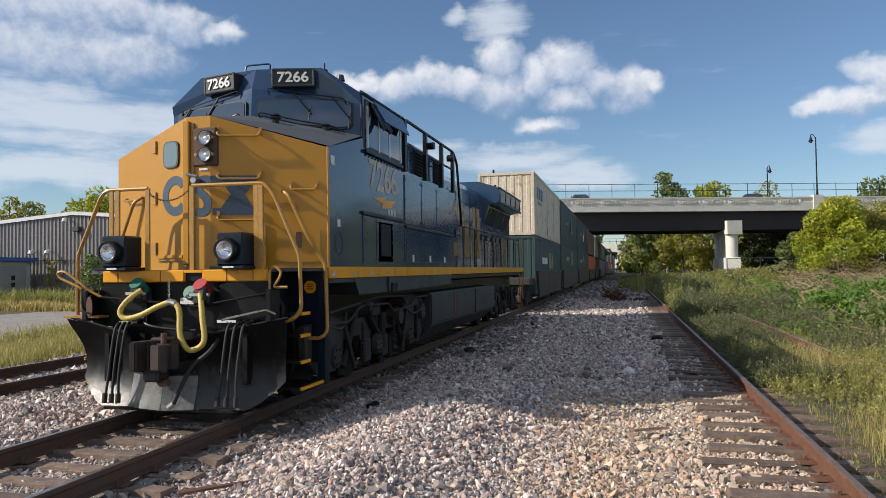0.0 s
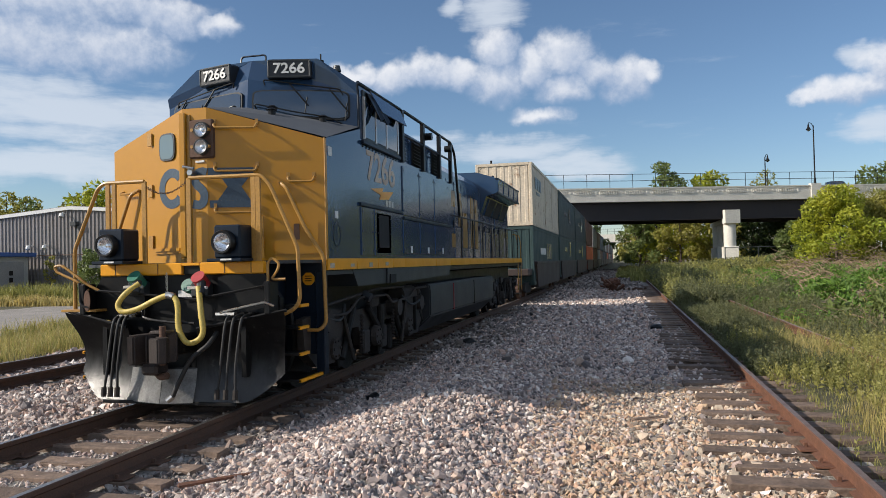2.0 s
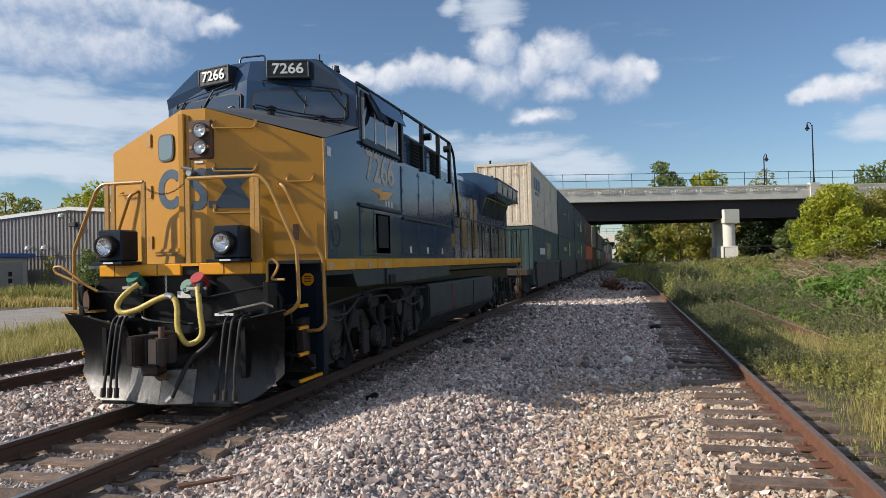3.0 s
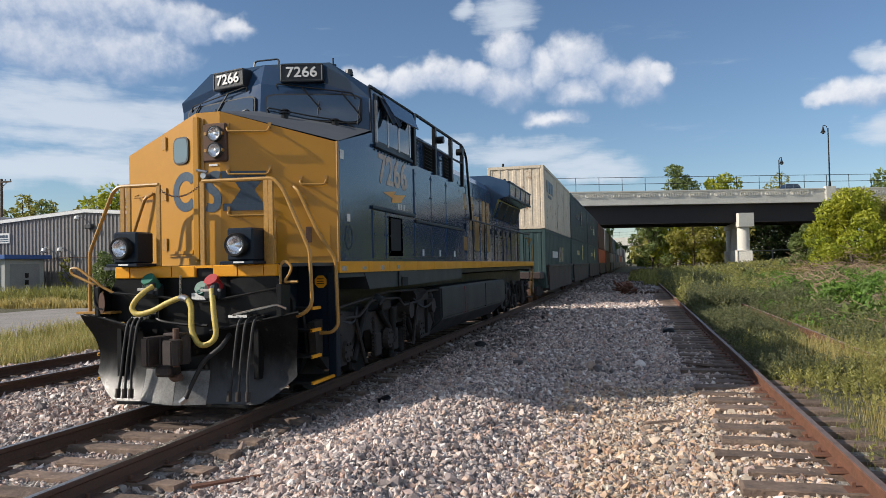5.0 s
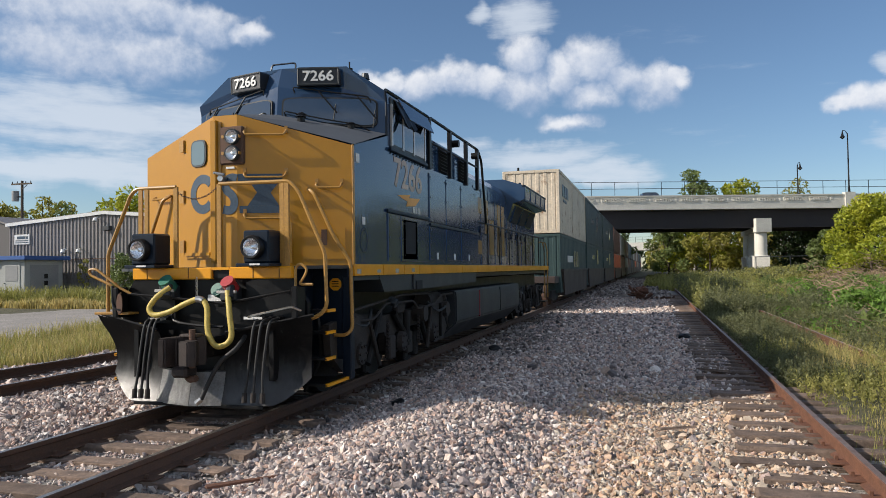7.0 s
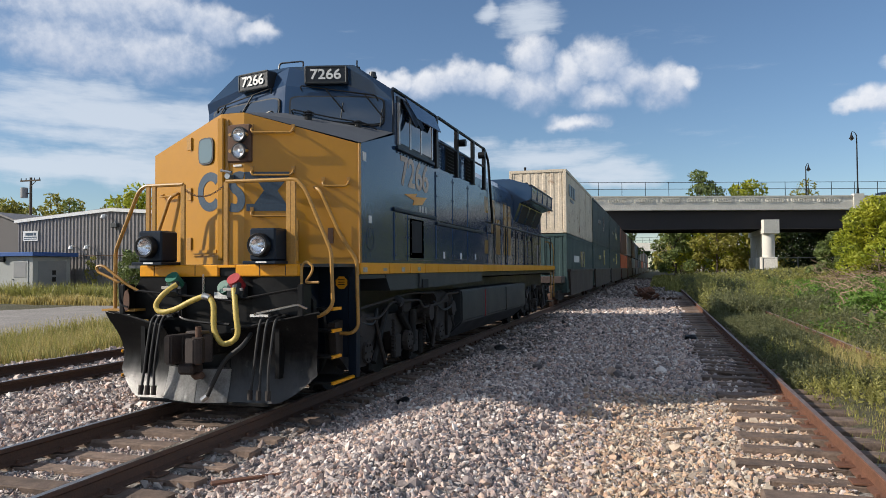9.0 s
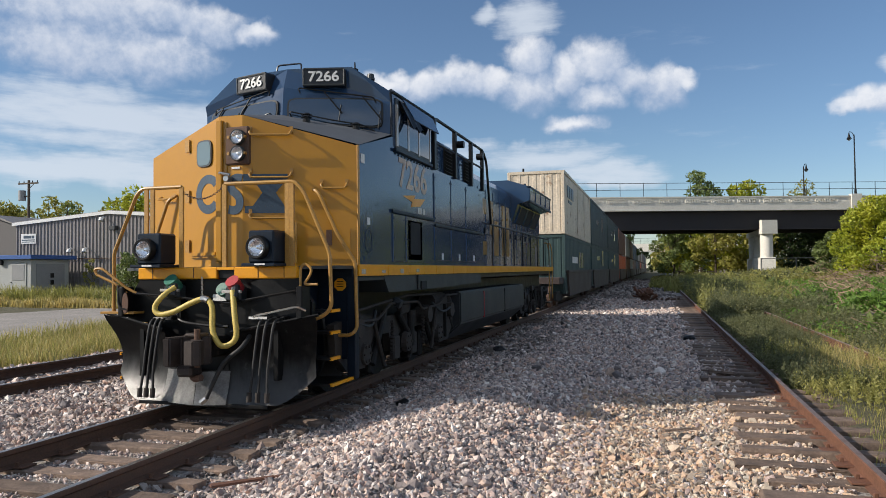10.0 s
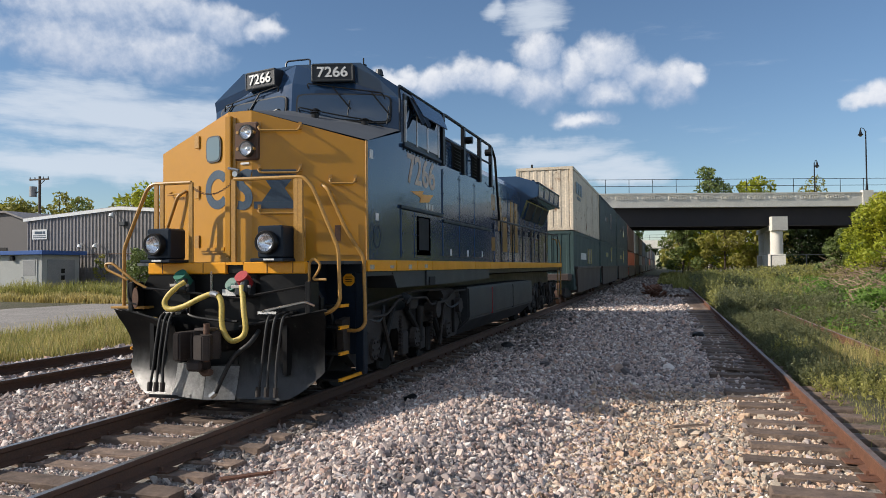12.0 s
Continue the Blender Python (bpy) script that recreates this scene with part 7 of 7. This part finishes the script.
stalks("weeds", "tall weeds before the overpass", 8.5, 27, 58, 100, 4200, 0.4, 1.0, 14, 0.13, GRASSM, 48, 0.05, 1.0, 0.28)
stalks("weeds", "green weeds below the overpass", 9.5, 30, 62, 112, 2600, 0.35, 0.9, 14, 0.16, WEEDGREY, 49, 0.0, 1.0, 0.3)
stalks("weeds", "patch of weeds creeping over the far ballast", 4.6, 7.2, 62, 125, 900, 0.2, 0.6, 12, 0.12, GRASSM, 50, 0.1, 1.0, 0.3)
grass("grass", "weeds along the far trackside", 5.8, 9.0, 50, 120, 6000, 0.3, 1.0, GRASSM, 21, 0.012, 0.3)


def build_weeds():
    """Broad-leaved weeds in clumps, each its own plant."""
    rng = np.random.default_rng(77)
    spots = [(10.9, 12.5), (11.8, 16.5), (12.6, 21.0), (10.6, 19.0), (13.8, 24.0), (15.0, 28.0), (11.2, 26.0), (16.8, 31.5), (13.0, 33.0), (18.0, 27.0), (15.4, 21.0), (19.5, 36.0), (17.0, 41.0), (21.0, 33.0), (14.2, 38.5), (10.3, 32.0), (9.9, 40.0), (10.9, 50.0), (13.0, 47.0), (23.0, 44.0), (18.8, 48.5), (9.7, 24.0), (12.0, 60.0), (9.6, 58.0)]
    for i, (x, y) in enumerate(spots):
        z = ground_height(x, y)
        r = 0.5 + 0.5 * rng.random()
        cs = [(x + rng.normal() * r * 0.5, y + rng.normal() * r * 0.5, z + r * (0.2 + 0.6 * rng.random())) for _ in range(7)]
        w = thing("weed", (x, y, z), "bright green broad-leaved weed on the brushy slope", "weed", "weeds on the slope")
        v, f = leaf_cloud(rng, cs, [r * 0.4] * 7, 420, 0.10)
        part("leaves", bulk("leaves", v, f, WEEDM if i % 3 else GLEAF), None, w)
        bm = bmesh.new()
        for c in cs:
            tube(bm, [(x, y, z - 0.05), ((x + c[0]) / 2, (y + c[1]) / 2, z + (c[2] - z) * 0.6), c], 0.012, 4)
        part("stems", bm, BARK, w)


build_weeds()


def build_ground_cover():
    """Low leafy cover on the slope, in patches."""
    rng = np.random.default_rng(91)
    n = 52000
    x, y = 9.4 + 20 * rng.random(n) ** 1.2, 3 + 62 * rng.random(n) ** 1.3
    keep = np.array([noise.noise(Vector((a * 0.35, b * 0.22, 6))) + 0.35 * noise.noise(Vector((a * 1.3, b, 2))) > 0.05 for a, b in zip(x, y)])
    x, y = x[keep], y[keep]
    c = np.stack([x, y, [ground_height(a, b) + 0.04 for a, b in zip(x, y)]], 1)
    c[:, 2] += rng.random(len(c)) ** 2 * 0.35
    m = len(c)
    a = rng.normal(size=(m, 3)) * [1, 1, 0.45]
    a /= np.linalg.norm(a, axis=1, keepdims=True)
    b = np.cross(a, np.array([0, 0, 1.0]) + rng.normal(size=(m, 3)) * 0.4)
    b /= np.linalg.norm(b, axis=1, keepdims=True)
    s = (0.05 + 0.05 * rng.random(m))[:, None] * (0.7 + c[:, 1:2] / 45)
    v = np.stack([c - a * s, c + b * s * 0.5, c + a * s, c - b * s * 0.5], 1).reshape(-1, 3)
    tagged(part("ground_cover", bulk("ground_cover", v, np.arange(4 * m).reshape(-1, 4), WEEDM), None), "low bright green weeds covering the slope", "weeds", "", "stuff")


build_ground_cover()


def build_brush(x0, x1, y0, y1, n, seed, label, up=0.25):
    """Heaps of cut branches."""
    rng = random.Random(seed)
    bm = bmesh.new()
    for _ in range(n):
        x, y = rng.uniform(x0, x1), rng.uniform(y0, y1)
        z = ground_height(x, y) + 0.02 + up * rng.random() * max(0.15, 0.5 + noise.noise(Vector((x * 0.6, y * 0.5, seed))) * 1.2)
        a, l = rng.uniform(0, 6.28), 0.15 + 0.9 * rng.random() ** 1.5
        d = Vector((math.cos(a), math.sin(a), rng.uniform(-0.35, 0.65)))
        p = Vector((x, y, z))
        k = Vector((rng.gauss(0, 0.1), rng.gauss(0, 0.1), rng.gauss(0, 0.06)))
        tube(bm, [p, p + d * l * 0.5 + k * l, p + d * l], 0.005 + 0.02 * rng.random() ** 2, 4)
    solo("brush_heap", bm, DEADWOOD, label, "brush", "", "stuff")


build_brush(12.5, 24, 32, 44, 2000, 1, "heap of cut brown branches on the slope", 0.7)
build_brush(16, 31, 44, 54, 2600, 2, "heap of dry brown brushwood below the shrubs", 1.7)
build_brush(10.5, 15, 7.5, 14, 420, 3, "scattered dead twigs beside the disused track", 0.2)
build_brush(11, 20, 15, 32, 800, 4, "scattered dead branches on the slope", 0.3)


def build_wire_fence():
    f = thing("fence", (32, 84, 0.8), "grey chain-link fence beyond the brush", "fence")
    for i in range(12):
        x = 17 + i * 3.4
        part("post", tubeb([(x, 84 - i * 1.6, 0.0), (x, 84 - i * 1.6, 2.7)], 0.05, 6), SILLGREY, f)
    part("top_rail", tubeb([(17, 84, 2.65), (17 + 11 * 3.4, 84 - 17.6, 2.65)], 0.035, 6), SILLGREY, f)


build_wire_fence()


# ---------- loose stone and litter ----------
def build_stones():
    rng = np.random.default_rng(4)
    phi = (1 + 5 ** 0.5) / 2
    ico = np.array([(-1, phi, 0), (1, phi, 0), (-1, -phi, 0), (1, -phi, 0), (0, -1, phi), (0, 1, phi), (0, -1, -phi), (0, 1, -phi), (phi, 0, -1), (phi, 0, 1), (-phi, 0, -1), (-phi, 0, 1)]) / 1.9
    tri = np.array([(0, 11, 5), (0, 5, 1), (0, 1, 7), (0, 7, 10), (0, 10, 11), (1, 5, 9), (5, 11, 4), (11, 10, 2), (10, 7, 6), (7, 1, 8), (3, 9, 4), (3, 4, 2), (3, 2, 6), (3, 6, 8), (3, 8, 9), (4, 9, 5), (2, 4, 11), (6, 2, 10), (8, 6, 7), (9, 8, 1)])
    shapes = [ico * rng.uniform(0.55, 1.3, (12, 1)) + rng.normal(size=(12, 3)) * 0.13 for _ in range(14)]

    def field(x0, x1, y0, y1, n, size, material, label, holes=(), power=1.0):
        x = x0 + (x1 - x0) * rng.random(n)
        y = y0 + (y1 - y0) * rng.random(n) ** power
        ok = np.ones(n, bool)
        for a, b in holes:
            ok &= ~((x > a) & (x < b))
        x, y = x[ok], y[ok]
        m = len(x)
        s = size * np.exp(rng.normal(size=m) * 0.3)
        z = np.array([ground_height(a, b) for a, b in zip(x, y)]) + s * rng.uniform(-0.25, 0.75, m)
        q = rng.normal(size=(m, 4))
        q /= np.linalg.norm(q, axis=1, keepdims=True)
        w, i, j, k = q.T
        R = np.stack([1 - 2 * (j * j + k * k), 2 * (i * j - k * w), 2 * (i * k + j * w), 2 * (i * j + k * w), 1 - 2 * (i * i + k * k), 2 * (j * k - i * w), 2 * (i * k - j * w), 2 * (j * k + i * w), 1 - 2 * (i * i + j * j)], 1).reshape(-1, 3, 3)
        S = np.array(shapes)[rng.integers(0, len(shapes), m)] * s[:, None, None] * np.stack([rng.uniform(0.8, 1.5, m), rng.uniform(0.7, 1.1, m), rng.uniform(0.45, 0.85, m)], 1)[:, None, :]
        V = np.einsum("nij,nkj->nki", R, S) + np.stack([x, y, z], 1)[:, None, :]
        F = (tri[None] + 12 * np.arange(m)[:, None, None]).reshape(-1, 3)
        tagged(part("ballast", bulk("ballast", V.reshape(-1, 3), F, material), None), label, "gravel", "", "stuff")
    rails = ((-0.83, -0.68), (0.68, 0.83))
    field(0.86, 1.5, -5.5, 12, 3200, 0.021, DIRTYSTONES, "sparse stones round the tie ends")
    field(1.3, 4.6, -5.5, 4, 33000, 0.0215, STONES, "loose grey and pinkish crushed stone ballast")
    field(4.1, 6.75, -5.5, 4.5, 25000, 0.021, TANSTONES, "loose tan crushed stone ballast")
    field(4.0, 6.75, -5.5, 5, 5500, 0.021, STONES, "grey stones mixed into the tan ballast")
    field(1.35, 6.6, 4, 14, 30000, 0.027, STONES, "grey crushed stone ballast in the train's shade", power=1.2)
    field(0.9, 2.6, 8, 42, 9000, 0.04, DIRTYSTONES, "dark grimy ballast close beside the train", power=1.2)
    field(1.6, 6.2, 13, 40, 14000, 0.045, STONES, "grey crushed stone ballast along the train", power=1.2)
    field(0.9, 6.4, 38, 120, 11000, 0.075, DIRTYSTONES, "grey ballast far along the train", power=1.3)
    field(-0.66, 0.66, -4.5, 1.0, 4600, 0.017, STONES, "stone ballast between the rails")
    field(-4.2, -0.9, -2.5, 8, 24000, 0.026, STONES, "grey stone ballast between the tracks")
    field(-7.4, -6.0, 0, 12, 3500, 0.036, STONES, "grey stone ballast beyond the second track")
    field(-5.8, -4.5, -1, 10, 2600, 0.034, STONES, "stone ballast between the brown rails")


build_stones()


def build_litter():
    def stick(name, pts, r, m, label, cat="stick"):
        rng = random.Random(name + label)
        bm = bmesh.new()
        a, b = Vector(pts[0]), Vector(pts[1])
        d = (b - a).normalized()
        s = d.cross(Vector((0, 0, 1))).normalized() * r
        u = Vector((0, 0, r * 0.6))
        prism(bm, [a - s, a + s, a + s * 0.8 + u, a - s * 0.7 + u], b - a)
        for v in bm.verts:
            v.co += Vector((rng.uniform(-1, 1), rng.uniform(-1, 1), rng.uniform(-1, 1))) * r * 0.25
        solo(name, bm, m, label, cat)
    stick("tie_fragment", [(5.95, 6.1, -0.15), (6.45, 5.75, -0.14)], 0.06, TIEMAT, "dark splintered tie fragment lying on the ballast", "wood scrap")
    stick("tie_fragment", [(5.25, 1.05, -0.15), (5.62, 1.2, -0.13)], 0.045, TIEMAT, "dark splintered tie fragment lying on the ballast", "wood scrap")
    stick("wood_splinter", [(1.55, -2.0, -0.15), (2.15, -1.45, -0.14)], 0.03, RUSTRED, "reddish wood splinter lying on the ballast", "wood scrap")
    stick("wood_splinter", [(2.9, 1.3, -0.05), (3.05, 1.45, 0.1)], 0.03, TIEMAT, "grey wood splinter standing in the ballast", "wood scrap")
    for x, y, r in ((1.80, 2.14, 0.09), (1.75, 8.65, 0.17), (6.0, 12.4, 0.14), (2.3, 5.2, 0.06)):
        bm = bmesh.new()
        bmesh.ops.create_icosphere(bm, subdivisions=2, radius=r, matrix=Matrix.Translation((x, y, -0.17)) @ Matrix.Diagonal((1.2, 1, 0.7, 1)))
        for v in bm.verts:
            v.co += Vector(noise.noise_vector(v.co * 9)) * r * 0.3
        solo("dark_rock", bm, BLACK, "dark lump of slag lying on the ballast", "rock")
    # heap of rusty scrap beside the train
    sc = thing("scrap_heap", (4.6, 36.4, -0.2), "heap of rust-red scrap metal on the ballast", "scrap metal")
    rng = random.Random(8)
    for i in range(26):
        c = Vector((4.55 + rng.gauss(0, 0.33), 36.4 + rng.gauss(0, 0.4), rng.uniform(-0.1, 0.45)))
        bm = boxb((-rng.uniform(0.1, 0.35), -0.05, -rng.uniform(0.03, 0.12)), (rng.uniform(0.1, 0.35), rng.uniform(0.03, 0.2), 0.06), 0.01)
        bmesh.ops.transform(bm, matrix=Matrix.Translation(c) @ Euler((rng.uniform(-.8, .8), rng.uniform(-.8, .8), rng.uniform(0, 3))).to_matrix().to_4x4(), verts=bm.verts)
        part("scrap_piece", bm, RUSTRED, sc)
    for i in range(6):
        c = Vector((4.9 + i * 0.3, 36.0 + rng.uniform(-0.2, 0.3), -0.12))
        bm = boxb((-0.15, -0.06, -0.05), (0.15, 0.06, 0.06), 0.01)
        bmesh.ops.transform(bm, matrix=Matrix.Translation(c) @ Euler((rng.uniform(-.4, .4), rng.uniform(-.4, .4), rng.uniform(0, 3))).to_matrix().to_4x4(), verts=bm.verts)
        part("scrap_piece", bm, RUST, sc)


build_litter()


# ---------- cars on the overpass ----------
def build_car(name, paint, label, tall=1.5):
    c = thing(name, (0, 0, 0), label, "car", "cars on the overpass")
    bm = bmesh.new()
    prism(bm, [(-2.3, -0.88, 0.32), (2.25, -0.88, 0.32), (2.3, -0.88, 0.7), (1.9, -0.88, 0.86), (1.0, -0.88, 0.95), (-1.9, -0.88, 0.98), (-2.3, -0.88, 0.85)], (0, 1.76, 0))
    bmesh.ops.bevel(bm, geom=list(bm.edges), offset=0.05, segments=2, affect="EDGES")
    part("body", bm, paint, c, smooth=40)
    bm = bmesh.new()
    v = [(-1.95, 0.96), (1.05, 0.94), (0.35, tall - 0.05), (-0.2, tall), (-1.3, tall - 0.02)]
    lo_, hi_ = [bm.verts.new((x, -0.82 + 0.12 * (z > 1.1), z)) for x, z in v], [bm.verts.new((x, 0.82 - 0.12 * (z > 1.1), z)) for x, z in v]
    bm.faces.new(lo_)
    bm.faces.new(hi_[::-1])
    for i in range(5):
        bm.faces.new((lo_[i], lo_[(i + 1) % 5], hi_[(i + 1) % 5], hi_[i]))
    cb = part("cabin", bm, GLASS, c)
    part("roof", boxb((-1.35, -0.72, tall - 0.06), (0.4, 0.72, tall + 0.015), 0.03), paint, c)
    for x in (0.95, -0.35, -1.6):
        for y in (-0.8, 0.8):
            part("pillar", tubeb([(x, y, 0.95), (x - 0.5 if x > 0 else x + 0.1, y * 0.88, tall - 0.03)], 0.04, 6), paint, c)
    for x in (-1.4, 1.4):
        for y in (-0.8, 0.8):
            bm = bmesh.new()
            cyl(bm, (x, y - 0.1, 0.32), (x, y + 0.1, 0.32), 0.32, 20)
            w = part("wheel", bm, RUBBER, c)
            bm = bmesh.new()
            cyl(bm, (x, y - 0.11, 0.32), (x, y + 0.11, 0.32), 0.19, 14)
            part("rim", bm, STEEL, w)
    for y in (-0.6, 0.6):
        part("headlight", boxb((2.2, y - 0.15, 0.6), (2.31, y + 0.15, 0.75), 0.02), CHROME, c)
        part("tail_light", boxb((-2.31, y - 0.15, 0.7), (-2.2, y + 0.15, 0.85), 0.02), REDP, c)
    return c


CARDARK = mat("dark_car_paint", (0.014, 0.016, 0.018), rough=0.25, coat=0.6, bump=0)
CARGREY = mat("silver_car_paint", (0.20, 0.21, 0.22), rough=0.3, metal=0.4, coat=0.6, bump=0)
CARS = [build_car("car", CARDARK, "dark saloon car driving across the overpass", 1.62), build_car("car", CARDARK, "dark car driving across the overpass", 1.66),
        build_car("car", CARGREY, "silver car with dark windows driving across the overpass", 1.85), build_car("car", CARDARK, "low dark car driving across the overpass", 1.6)]


def motions():
    # distance along the overpass by time
    runs = [[(0, 30.4), (0.3, 36.2), (0.6, 42.6), (1.5, 61), (3, 88), (6, 103), (12, 106.5)],
            [(0, 3.8), (0.3, 9.7), (1.2, 27.7), (1.5, 33.5), (1.8, 39.6), (2.1, 46.0), (3.0, 64), (5, 86), (12, 106)],
            [(0, -46), (1.2, -32), (2.4, -12.5), (3.2, 1.8), (4.8, 30.8), (5.2, 38.2), (5.6, 45.9), (6.6, 64), (8.5, 84), (12, 100)],
            [(0, -52), (3, -46), (4.6, -28), (6.0, -6.2), (6.4, 0.6), (6.8, 6.9), (7.2, 13.9), (8.8, 41.5), (9.8, 58), (11, 74), (12, 86)]]
    turn = math.degrees(math.atan2(BD.y, BD.x))
    for car, rows in zip(CARS, runs):
        walk(car, [(t, pose(*bp(s, 4.6, 11.01), 0, 0, turn)) for t, s in rows])


motions()
